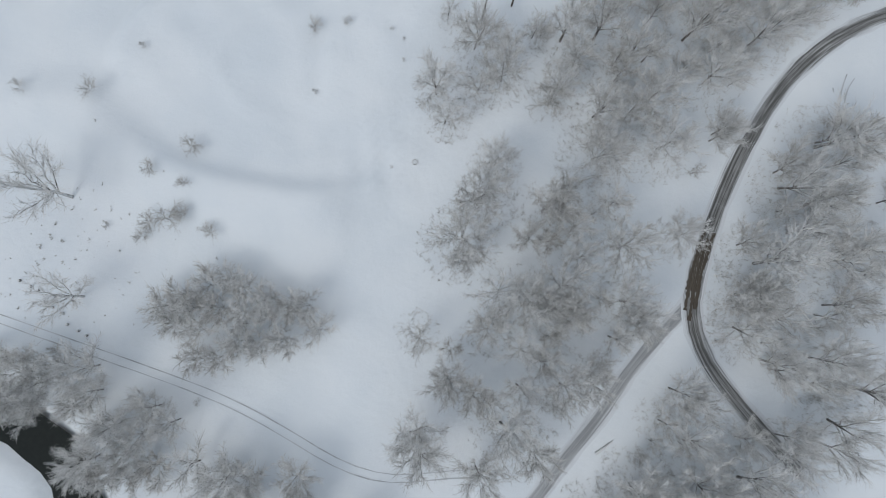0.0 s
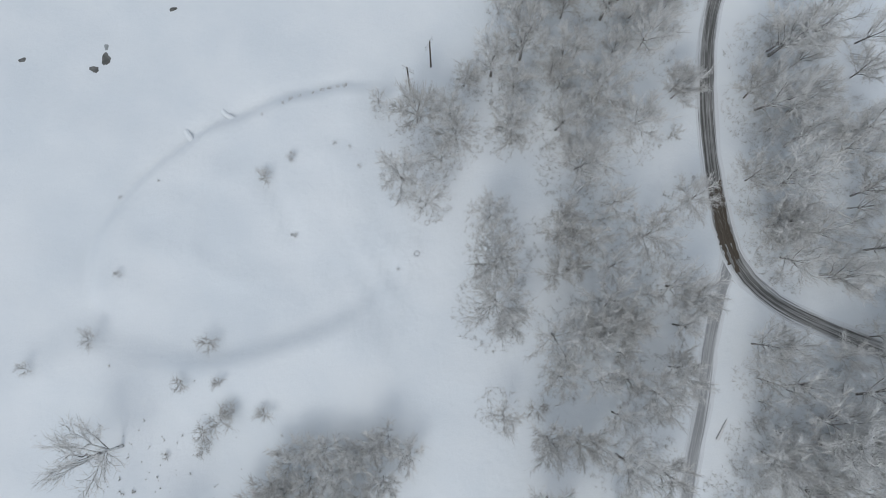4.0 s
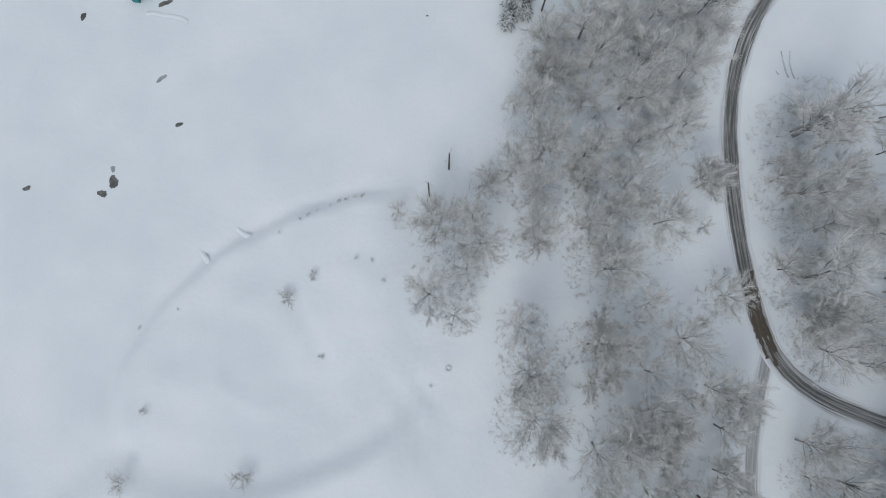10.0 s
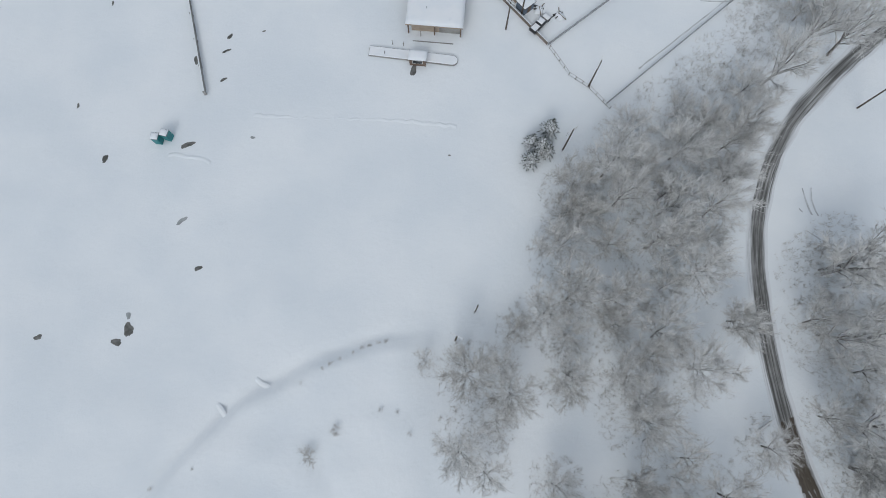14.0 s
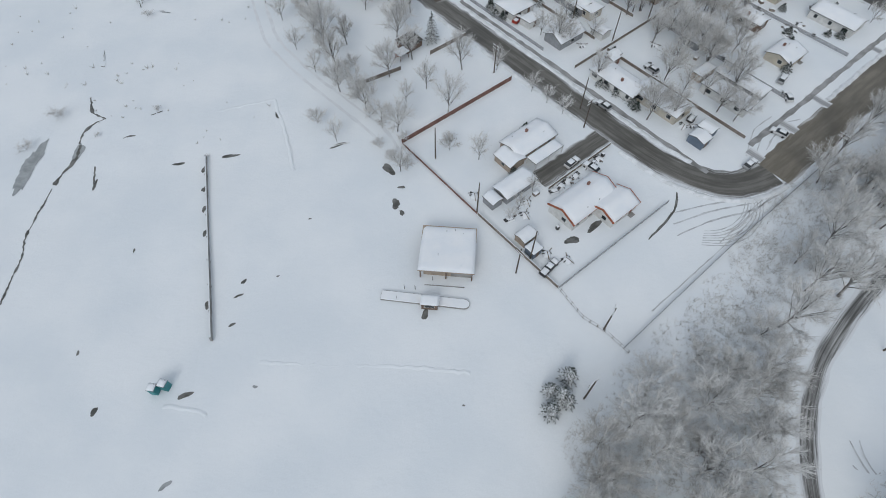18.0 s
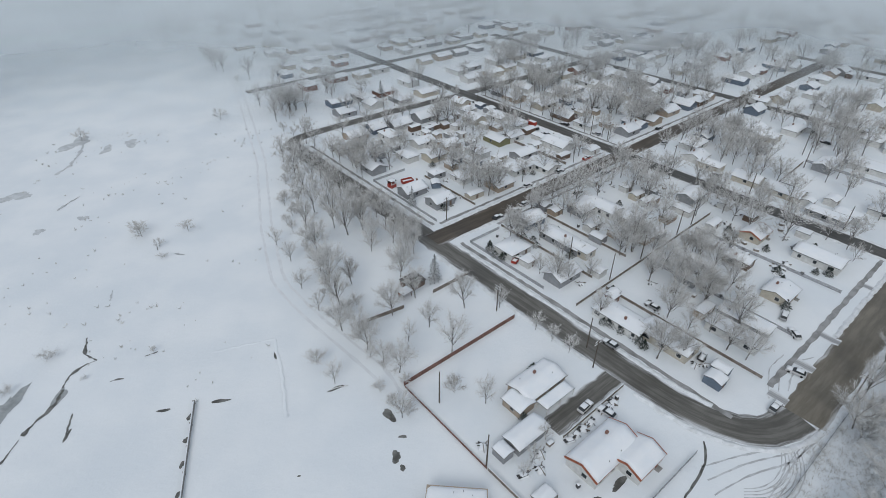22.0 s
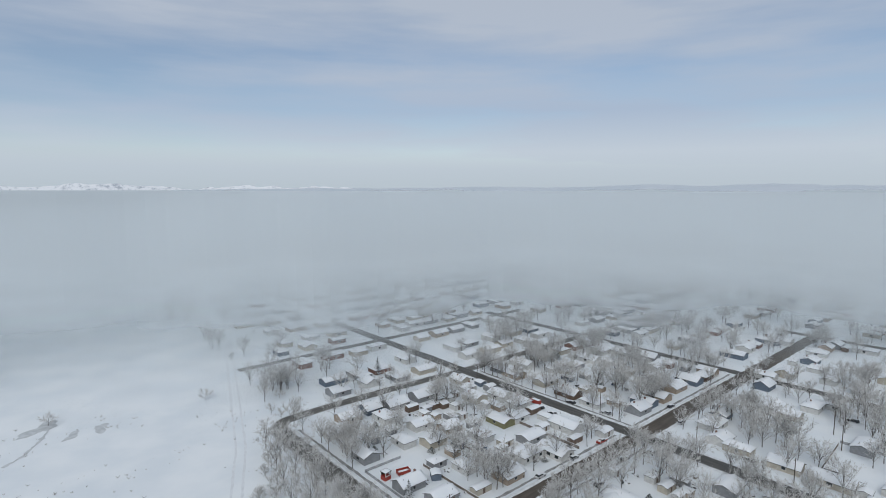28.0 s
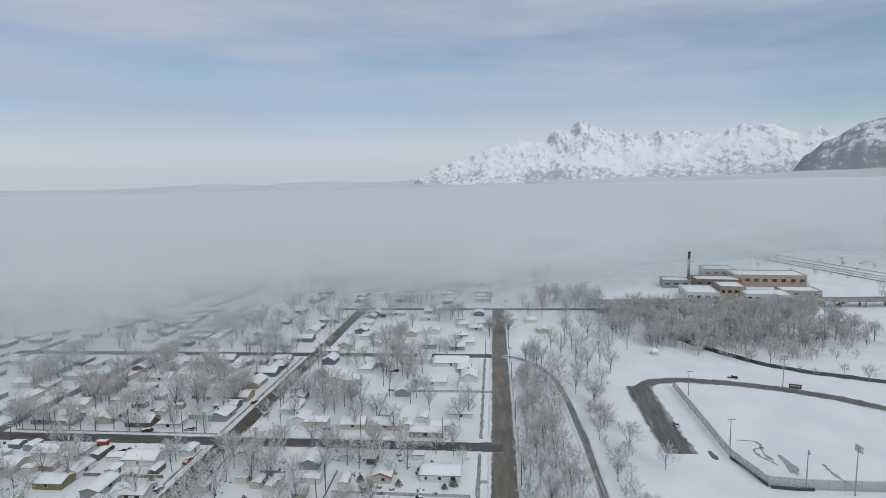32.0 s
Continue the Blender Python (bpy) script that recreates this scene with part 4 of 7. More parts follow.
OPEN = [tree_kind("tree", "leaning dark-limbed bare tree with thin frost", *deciduous(80 + i, 15, 5.8, 9, 7, 10, 0.14, 0.22, 1.1, 0.036, True, 0.05), "frosted trees", TWIG) for i in range(3)]
BUSH = [tree_kind("bush", "rounded many-stemmed bush thick with frost", *deciduous(90 + i, 4.0, 2.1, 9, 5, 7, 0.03, 0.1, 0.6, 0.028), "frosted bushes", parts=("stem", "crown")) for i in range(3)]
SCRUB = [tree_kind("bush", "low brown-grey scrub bush dusted with frost", *deciduous(97 + i, 2.2, 1.4, 7, 4, 6, 0.03, 0.1, 0.6, 0.014), "frosted bushes", TWIG_DARK, ("stem", "crown")) for i in range(2)]


def conifer(seed, h, w):
    r, wood, crown = random.Random(seed), Build(), Build()
    wood.tube([(0, 0, -0.3), (0, 0, h * 0.5), (0, 0, h)], [0.022 * h, 0.014 * h, 0.01], 6, False)
    tiers = 13
    for i in range(tiers):
        t = i / (tiers - 1)
        z, rad = h * (0.08 + 0.88 * t), w * (1 - t) ** 0.8 + 0.12
        for k in range(9 if t < 0.7 else 6):
            a = k * 0.7 + i * 1.9 + r.uniform(-0.2, 0.2)
            ln = rad * r.uniform(0.75, 1.12)
            d, s = Vector((math.cos(a), math.sin(a), -0.22)), Vector((-math.sin(a), math.cos(a), 0))
            o = Vector((0, 0, z + 0.25))
            for j in range(4):
                p, q = o + d * ln * j / 4, o + d * ln * (j + 1.2) / 4
                half = ln * (0.16 + 0.12 * math.sin(j + 1)) * r.uniform(0.8, 1.2)
                crown.face(p, p + s * half + d * 0.12 - Vector((0, 0, 0.1)), q)
                crown.face(p, q, p - s * half + d * 0.12 - Vector((0, 0, 0.1)))
                crown.face(p - s * 0.05, p + s * 0.05, p + d * 0.15 - Vector((0, 0, 0.3 + 0.25 * r.random())))
    return wood, crown


FIR = []
for i in range(2):
    ob = thing("conifer", pose(0, 0, 0), "dark green conifer with boughs loaded with snow", "tree", "conifers")
    wood, crown = conifer(120 + i, 9, 2.4)
    part("trunk", wood, BARK, ob)
    part("crown", crown, NEEDLE, ob)
    FIR.append(ob)
used = set()
FAR_PLANTS = []
LITE = [deciduous(220 + i, 13, 5.9, 10, 5, 5, 0.15, 0.06, fine=0.092, rich=False) for i in range(4)]
LITE += [deciduous(240 + i, 15, 4.8, 10, 5, 5, 0.17, 0.06, fine=0.092, rich=False) for i in range(3)]
LITE += [deciduous(260 + i, 5.5, 2.4, 6, 4, 6, 0.10, 0.05, fine=0.05, rich=False) for i in range(2)]
rt = random.Random(31)


def off_road(x, y):
    """Keeps trunks off the carriageways."""
    u, v = to_town(x, y)
    for c in (75, 187, 301):
        if abs(u - c) < 6 and v > 24:
            u = c + (6.3 if u > c else -6.3)
    for c in (15.5, 128.5, 236):
        if abs(v - c) < 6 and u > 80:
            v = c + (6.3 if v > c else -6.3)
    return town(u, v)


def plant(ob, x, y, size, z=None, wide=None, far=False):
    """Sets a copy of a tree of unit size at a place; the first one is used itself."""
    if x > -70 and y > 40:
        x, y = off_road(x, y)
    z = float(height(x, y)) if z is None else z
    w = wide or size
    if y > 40 and ob not in FIR:
        w, size = w * 1.05, size * 1.04
    far = far or math.hypot(x + 22, y) > 172 and y > 60 and ob not in FIR
    if far:
        FAR_PLANTS.append((LITE[BIG.index(ob) if ob in BIG else 4 + TALL.index(ob) if ob in TALL else 7 + (len(FAR_PLANTS) % 2)], x, y, z, w, size, rt.uniform(0, 6.28)))
        return None
    m = Matrix.Translation((x, y, z)) @ Matrix.Rotation(rt.uniform(0, 6.28), 4, "Z") @ Matrix.Diagonal((w, w, size, 1))
    if ob.name not in used:
        used.add(ob.name)
        ob.matrix_basis = m
        return ob
    c = copy_thing(ob, Matrix())
    c.matrix_basis = m
    return c


# crowns of the wood, by place and half width
WOOD_A = ((21, 14, 5.4), (16, 7, 5.8), (9, 4, 5.3), (9, -3, 5.2), (5, -8, 5.6), (22, 6, 5.8), (29, 9, 6.4), (41, 21, 6.5), (48, 21, 5.4), (35, 15, 5.4), (40, 10, 6.0), (35, -2, 6.3),
          (25, -2, 5.2), (21, -9, 5.7), (29, -14, 6.1), (4, -17, 5.1), (-1, -20, 4.6), (20, -25, 6.0), (12, -31, 4.5), (4, -24, 4.5), (2, -33, 4.0), (-6, -21, 3.1), (-15, -29, 5.5),
          (-9, -33, 4.9), (-18, -40, 4.4), (-12, -38, 3.9), (-23, -26, 2.1), (-14, -45, 3.7), (25, -32, 5.9), (14, -39, 5.8), (-10, -27, 3.5))
WOOD_B = ((54, -16, 6.6), (60, -12, 6.2), (52, -28, 6.4), (57, -28, 6.0), (56, -36, 5.9), (51, -44, 6.2), (36.5, -46, 4.5), (50, -52, 5.5), (27, -54, 5.7), (21, -46, 3.8), (9, -53, 4.3),
          (-2, -49, 4.3), (-1, -57, 5.2), (16, 1, 4.7), (38, 4, 4.3), (27, -7, 4.1), (12, -17, 4.0), (12, -23, 3.5), (-2, -66, 6.4), (16, -54, 4.1), (13, -71, 6.0), (21, -69, 4.5), (10, -79, 4.0),
          (31, -62, 5.2), (-2, -84, 3.4), (26, -81, 5.6), (19, -93, 5.0))
WOOD_C = ((26, -94, 4.2), (57, -92, 6), (66, -92, 6), (70, -76, 6), (50, -98, 6), (72, -88, 6), (60, -76, 4), (40, -100, 5), (45, -80, 3.2), (50, -76, 2.5), (55, -86, 7.4), (46, -92, 6.0), (53, -58, 5.2), (65, -38, 6.6), (68, -57, 6.6), (76, -66, 5.8), (77, -58, 6.0), (63, -83, 6.0), (70, -33, 6.5),
          (59, -54, 4.8), (84, 57, 8.2), (67, 48, 8.4), (63, 36, 7.5), (78, 44, 7.0), (56, 38, 6.5), (46, 30, 6.6), (52, 27, 5.4), (31, 22, 5.2), (40, 27, 5.5), (72, 54, 6.5), (92, 50, 6.5), (56, 44, 5.6))
for k, (x, y, w) in enumerate(WOOD_A + WOOD_B + WOOD_C):
    side = y < 0 and x > 47
    if y > 20:
        x, y, w = x + 6.0, y - 5.0, w * 0.84
        if near(np.array([x]), np.array([y]), PARK_LINE)[0] < 4:
            continue
    ob = rt.choice(OPEN if side and rt.random() < 0.7 else BIG + TALL[:2]) if w > 3.9 else rt.choice(SMALL)
    base = 5.9 if ob in BIG else 4.4 if ob in TALL else 5.6 if ob in OPEN else 2.7
    s = w / base
    plant(ob, x + rt.uniform(-1, 1), y + rt.uniform(-1, 1), min(s, 1.25) * rt.uniform(0.78, 0.95), wide=s * 1.02)
    if w > 4.5 and rt.random() < 0.6:
        a = rt.uniform(0, 6.28)
        plant(rt.choice(SMALL + BUSH), x + w * 0.8 * math.cos(a), y + w * 0.8 * math.sin(a), rt.uniform(0.7, 1.1))
CLUMP = ((-43, -96), (-39, -92), (-37, -100), (-32, -95), (-33, -90), (-27, -93), (-23, -95), (-22, -88), (-32, -103), (-27, -98), (-42, -101), (-36, -95), (-30, -99), (-40, -97), (-18, -91),
         (-25, -89), (-35, -105), (-45, -99), (-29, -91), (-37, -90))
for x, y in CLUMP:
    plant(rt.choice(BUSH), x, y, rt.uniform(1.1, 1.5), wide=rt.uniform(1.3, 1.75))
for x, y in CLUMP[::3]:
    plant(rt.choice(SMALL), x + 1.5, y - 1, rt.uniform(0.8, 1.0))
BANK = ((-70, -89, 7.2), (-59, -104, 5.2), (-60, -119, 4.5), (-59, -124, 3.2), (-48, -117, 4.2), (-43, -127, 5.0), (-38, -120, 4.2), (-27, -121, 4.6), (-18, -120, 5.1), (-10, -115, 4.3),
        (-36, -128, 3.6), (-55, -116, 3.8), (-42, -120, 2.7), (-64, -118, 4.0), (-22, -126, 4.5), (-8, -122, 4.5), (2, -119, 4.5), (-50, -121, 3.0), (-45, -131, 3.4), (-33, -124, 4))
for i, (x, y, w) in enumerate(BANK):
    ob = OPEN[i % 3] if i < 2 else rt.choice(BIG + SMALL + BUSH)
    base = 5.6 if i < 2 else 5.9 if ob in BIG else 2.7 if ob in SMALL else 2.4
    s = w / base
    plant(ob, x, y, min(s * 0.8, 1.0) if ob in BIG else s * 0.7, wide=s)
for i in range(44):
    x = rt.uniform(-72, 6)
    y = -113.5 - rt.random() * 13 - max(0, x + 50) * 0.12
    if near(np.array([x]), np.array([y]), CREEK_LINE)[0] < 4.2:
        continue
    plant(rt.choice(SMALL + BUSH + BIG[:2]), x, y, rt.uniform(0.55, 0.9))
for x, y, w in ((-52, -85, 3.6), (-44, -84, 2.2), (-76, -70, 2.5), (-88, -75, 1.8), (-55, -71, 2.5), (-59, -78, 2.0), (-45, -40, 2.2), (-40, -36, 1.3), (-55, -90, 1.8), (-52, -78, 1.6),
                (-32, -112, 0.9), (5, -84, 2.7), (-55, -87, 2.4), (-50, -83, 2.2), (-29, -34, 0.5), (-40, -51, 0.5), (-30, -21, 0.7), (-31.6, -21.2, 0.6), (-33.2, -21.6, 0.55), (-34.7, -21.9, 0.6), (-36.4, -22.6, 0.4), (-38.8, -23.5, 0.5), (-40.4, -24.2, 0.65), (-42, -25, 0.5), (-46, -27.2, 0.45), (-65.6, -40, 0.35),
                (-73.6, -42.8, 0.5), (-31.9, -33.3, 0.6), (-27.1, -38, 0.6), (-39.4, -51.1, 0.6), (-165.5, 250, 2.5), (-109, 161, 2.3), (-101, 154, 1.4), (-94, 163, 2.0), (-107, 272, 2.6), (-63, 181, 1.8), (-87, 103, 1.4), (-72, 270, 2.0), (-66, 240, 2.0), (-62, -91, 0.9), (-20, -58, 0.5), (-72, -58, 1.0), (-118, 92, 2.4), (-113, 103, 2.8), (-98, 147, 2.0), (-111, 163, 2.2), (-101, 95, 1.0)):
    plant(rt.choice(SCRUB), x, y, w / 1.9 * 0.7, wide=w / 1.7)
for x, y, s in ((3.9, 14.4, 0.72), (1.4, 11.7, 0.66), (6.2, 18.0, 0.72), (5.2, 13.4, 0.55), (2.2, 15.7, 0.6)):
    plant(FIR[0], x, y, s, 0, s * 1.35)
# more of the wood between the listed crowns
for i in range(46):
    x, y = rt.uniform(-6, 40), rt.uniform(-90, 20)
    if x > 37 and y < -30 or near(np.array([x]), np.array([y]), BRANCH_LINE)[0] < 4 or x < 8 + (y + 20) * -0.12 and y > -20 or x < -2:
        continue
    plant(rt.choice(BIG + TALL + SMALL), x, y, rt.uniform(0.55, 0.8))
for i in range(72):
    x, y = rt.uniform(43, 78), rt.uniform(-104, -12)
    if i % 3 == 0:
        x, y = rt.uniform(6, 36), rt.uniform(-104, -62)
    if near(np.array([x]), np.array([y]), PARK_LINE[2:16])[0] < 5 or near(np.array([x]), np.array([y]), BRANCH_LINE)[0] < 4:
        continue
    plant(rt.choice(BIG + OPEN + SMALL), x, y, rt.uniform(0.6, 0.95))
# undergrowth: thin frosted sprigs all over the wood's floor
under = Build()
ru = random.Random(19)
sprigs = []
for x, y, w in WOOD_A + WOOD_B + WOOD_C:
    for i in range(int(w * w * 8)):
        a, q = ru.uniform(0, 6.28), w * 1.25 * math.sqrt(ru.random())
        sprigs.append((x + q * math.cos(a), y + q * math.sin(a)))
sprigs = np.array(sprigs)
sprigs = sprigs[near(sprigs[:, 0], sprigs[:, 1], PARK_LINE[2:16]) > 2.6]
for (px, py), pz in zip(sprigs.tolist(), height(sprigs[:, 0], sprigs[:, 1]).tolist()):
    s = ru.uniform(0.35, 1.0)
    for k in range(5):
        t = ru.uniform(0, 6.28)
        nx, ny = -math.sin(t) * 0.034, math.cos(t) * 0.034
        under.face((px - nx, py - ny, pz - 0.1), (px + nx, py + ny, pz - 0.1), (px + s * math.cos(t), py + s * math.sin(t), pz + s * ru.uniform(0.3, 1.2)))
solo("undergrowth", under, TWIG_DARK, Matrix(), "tangled frosted undergrowth on the floor of the wood", "undergrowth", kind="stuff")
# along the verge between field and street
VERGE = ((-43, 160, 15), (-38, 155, 15), (-33, 158, 14), (-28, 166, 13), (-25, 157, 15), (-43, 128, 14), (-39, 117, 13), (-48, 146, 12), (-61, 201, 15), (-51, 172, 14), (-47, 189, 13),
         (-69, 224, 13), (-31, 98, 10), (-38, 106, 11), (-23, 89, 10), (-14, 105, 9), (-3, 112, 13), (7, 111, 7), (-24, 111, 11), (-17, 118, 11), (-21, 128, 12), (-9, 94, 11), (17, 102, 6),
         (20, 97, 6), (23, 92, 6), (-3, 77, 8), (-10, 81, 5), (-23, 75, 8), (-39, 87, 7))
VERGE2 = ((-44, 94, 5), (-73, 279, 15), (-81, 284, 14), (-50, 200, 14), (-42, 184, 13), (-56, 141, 8), (-62, 151, 7), (-51, 126, 7), (-45, 115, 7), (-36, 127, 10), (-14, 148, 12), (-30, 144, 8),
          (-16, 141, 11), (-20, 137, 10), (-33, 104, 9), (-27, 93, 7), (-46, 134, 10), (-53, 160, 12), (-66, 236, 13), (-72, 250, 14), (-60, 214, 13), (-56, 186, 13), (-78, 266, 12), (-90, 290, 12),
          (-36, 171, 12), (-46, 177, 12), (-55, 206, 12), (-30, 150, 10), (-20, 100, 7))
for x, y, h in VERGE + VERGE2:
    if h > 9:
        ob = rt.choice(TALL + BIG + OPEN[:1])
        plant(ob, x, y, h / (15 if ob in TALL else 13.5), 0)
    elif h > 5:
        plant(rt.choice(SMALL), x, y, h / 7, 0)
    else:
        plant(rt.choice(BUSH), x, y, h / 4.2, 0)
for x, y, k in ((4.1, 60.2, 0.8), (8.6, 65.7, 0.7), (1.5, 57.5, 0.6)):
    plant(rt.choice(SMALL), x, y, k, 0)
for i in range(46):
    t = i / 45
    x, y = -20 - 46 * t + rt.gauss(0, 2.5), 76 + 130 * t + rt.gauss(0, 2)
    u, v = to_town(x, y)
    if u < 68:
        plant(rt.choice(BUSH + SCRUB), x - 5 * math.sin(t * 3.1), y, rt.uniform(0.6, 1.1), 0)
# street and garden trees
BLOCK = ((16, 178, 15), (21, 182, 14), (14, 204, 15), (8, 199, 12), (-28, 205, 13), (-34, 218, 13), (-22, 205, 13), (-32, 233, 11), (70, 261, 17), (84, 255, 19), (92, 250, 20), (98, 238, 15),
         (109, 245, 14), (79, 269, 12), (33, 227, 15), (39, 291, 15), (34, 302, 15), (40, 282, 12), (100, 165, 11), (101, 156, 12), (90, 155, 11), (72, 173, 14), (58, 172, 14), (48, 168, 14),
         (39, 169, 13), (81, 161, 11), (74, 188, 13), (66, 148, 13), (57, 135, 16), (54, 142, 12), (79, 172, 11))
BLOCK2 = ((26, 120, 11), (23, 126, 8), (30, 120, 8), (49, 146, 9), (76, 127, 10), (78, 121, 12), (78, 112, 10), (66, 116, 10), (67, 106, 11), (54, 102, 11), (50, 86, 10), (64, 88, 10), (67, 84, 10),
          (63, 95, 9), (77, 105, 9), (58, 123, 8), (88, 129, 10), (112, 136, 15), (104, 137, 8), (28, 145, 9), (60, 110, 9), (71, 100, 9), (82, 118, 9), (72, 113, 9), (57, 96, 8), (46, 93, 7),
          (33, 135, 7), (45, 150, 10))
FAR_T = ((141, 209, 15), (140, 191, 14), (139, 197, 15), (130, 204, 12), (196, 211, 17), (196, 218, 15), (192, 198, 15), (67, 375, 14), (82, 382, 14), (14, 413, 12), (140, 402, 13), (157, 367, 14),
         (171, 344, 13), (188, 329, 13), (214, 333, 14), (238, 338, 13), (237, 318, 14), (160, 307, 13), (160, 280, 11), (122, 294, 13), (130, 273, 11), (-56, 310, 13), (-68, 297, 14), (-84, 324, 13),
         (-42, 272, 12), (-36, 280, 10), (27, 325, 12), (207, 355, 14), (177, 382, 14), (108, 372, 11))
FAR_U = ((57, 384, 11), (236, 376, 14), (211, 396, 14), (248, 367, 13), (263, 343, 14), (273, 328, 14), (264, 292, 15), (253, 261, 14), (-17, 284, 10), (-23, 278, 8), (161, 144, 15), (103, 170, 9),
         (76, 169, 12), (68, 183, 12), (132, 182, 12), (136, 198, 13), (40, 254, 13), (205, 240, 13), (215, 215, 13), (222, 205, 12), (232, 230, 12), (203, 228, 12), (180, 245, 13), (120, 215, 9),
         (150, 260, 10), (145, 275, 12), (110, 262, 14), (100, 268, 13), (75, 275, 12), (60, 262, 13))
EAST = ((245, 159, 14), (270, 161, 14), (297, 165, 14), (305, 153, 15), (286, 137, 15), (209, 131, 15), (182, 114, 14), (156, 104, 14), (145, 93, 14), (131, 80, 14), (131, 92, 13), (245, 126, 14),
        (252, 116, 13), (205, 105, 12), (186, 92, 11), (174, 77, 11), (150, 72, 10), (296, 123, 15), (164, 104, 13), (270, 141, 15), (336, 216, 12), (342, 207, 14), (369, 201, 14), (391, 186, 16),
        (374, 161, 14), (390, 206, 13), (222, 131, 13), (232, 140, 13), (196, 120, 13), (170, 108, 13))
EAST2 = ((118, 72, 13), (108, 68, 13), (122, 83, 12), (138, 86, 13), (262, 150, 14), (280, 152, 14), (314, 148, 14), (322, 165, 13), (256, 138, 13), (238, 150, 13), (310, 170, 12), (328, 180, 13),
         (264, 127, 13), (278, 128, 14), (214, 118, 12), (348, 190, 13), (360, 180, 13), (375, 184, 13), (100, 62, 14), (95, 40, 9), (112, 52, 8), (125, 60, 8))
for x, y, h in BLOCK + BLOCK2 + FAR_T + FAR_U + EAST + EAST2:
    away = math.hypot(x + 22, y) > 245
    if h > 9:
        ob = rt.choice(BIG + TALL + BIG[:2])
        plant(ob, x, y, h / (14 if ob in TALL else 13), 0, h / (13 if ob in TALL else 13.5), away)
    else:
        plant(rt.choice(SMALL), x, y, h / 7, 0, None, away)
# rows along the streets and thick clumps in the middle of the blocks
ROWS = ((110, 119.5, 178, 119.5, 9), (112, 138, 182, 138, 5), (180.5, 30, 180.5, 122, 9), (193.5, 140, 193.5, 228, 10), (83, 180, 83, 226, 5), (64, 120, 64, 225, 9), (98, 228, 290, 228.5, 14),
        (200, 120, 292, 121, 8), (96, 8, 180, 8.5, 7), (294, 140, 294, 226, 7), (308, 30, 308, 230, 12))
for u0, v0, u1, v1, n in ROWS:
    for i in range(n):
        t = (i + rt.uniform(0.1, 0.9)) / n
        x, y = town(u0 + (u1 - u0) * t + rt.gauss(0, 1.2), v0 + (v1 - v0) * t + rt.gauss(0, 1.2))
        ob = rt.choice(BIG + TALL)
        plant(ob, x, y, rt.uniform(0.62, 0.95), 0, rt.uniform(0.65, 0.98), math.hypot(x + 22, y) > 235)
for u0, v0, spread_u, spread_v, n in ((122, 110, 6, 5, 3), (122, 82, 4, 3, 3), (120, 66, 12, 6, 4), (142, 66, 9, 6, 5), (165, 104, 8, 6, 4), (114, 146, 6, 6, 5), (120, 172, 8, 6, 5), (112, 200, 9, 8, 6),
                                     (150, 190, 12, 10, 6), (230, 165, 14, 9, 9), (262, 190, 14, 12, 8), (215, 95, 12, 10, 6), (240, 60, 14, 10, 7), (275, 90, 10, 12, 5), (68, 136, 3, 4, 3), (97, 110, 3, 4, 3)):
    for i in range(n):
        x, y = town(u0 + rt.gauss(0, spread_u * 0.6), v0 + rt.gauss(0, spread_v * 0.6))
        ob = rt.choice(BIG + TALL + SMALL)
        plant(ob, x, y, rt.uniform(0.6, 0.95) * (1.3 if ob in SMALL else 1), 0, None, math.hypot(x + 22, y) > 235)
# more garden trees among the houses
for i in range(62):
    u, v = rt.uniform(84, 298), rt.choice((rt.uniform(30, 120), rt.uniform(138, 228), rt.uniform(60, 90)))
    if u > 187 and rt.random() < 0.35 or 86 < u < 100 and 26 < v < 40 or 100 < u < 150 and v < 33 or 80 < u < 108 and 140 < v < 178:
        continue
    x, y = town(u, v)
    h = rt.choice((6, 8, 9, 11, 12, 13))
    ob = rt.choice(BIG + TALL) if h > 8 else rt.choice(SMALL)
    plant(ob, x, y, h / (14 if ob in TALL else 13 if ob in BIG else 7), 0, h / (13 if ob in TALL else 12.5 if ob in BIG else 6.5), math.hypot(x + 22, y) > 230)
for i in range(60):
    u = rt.uniform(120, 300)
    x, y = town(u, -23 - abs(rt.gauss(0, 1)) * (9 if u > 170 else 4))
    plant(rt.choice(BUSH + SMALL + BIG[:1]), x, y, rt.uniform(0.6, 1.1), 0, None, u > 190)
# wooded strip between the street and the park road, and the river wood
for i in range(96):
    u = rt.uniform(96, 292)
    w = 8.5 * (1 - 0.5 * smooth(u, 230, 290))
    x, y = town(u, -2 + rt.uniform(-1, 1) * w)
    if rt.random() < 0.45:
        plant(rt.choice(BIG + TALL), x, y, rt.uniform(0.6, 0.9), 0, None, u > 190)
    else:
        plant(rt.choice(SMALL + BUSH), x, y, rt.uniform(0.9, 1.5), 0, None, u > 190)
for i in range(430):
    u, v = rt.uniform(318, 420), rt.uniform(-225, -58)
    if v > -75 - (u - 325) * 0.1 and u < 340:
        v -= 20
    x, y = town(u, v)
    k = rt.uniform(0.62, 1.2)
    plant(rt.choice(BIG + TALL + SMALL), x, y, k, 0, k * rt.uniform(0.8, 1.15), True)
for p in dense(RIVER_LINE, 7.0):
    for side in (-1, 1):
        if rt.random() < 0.72:
            plant(rt.choice(BUSH + SMALL + BIG[:1]), p.x + side * rt.uniform(3.5, 8), p.y + rt.uniform(-3, 3), rt.uniform(0.6, 1.3), 0, None, True)
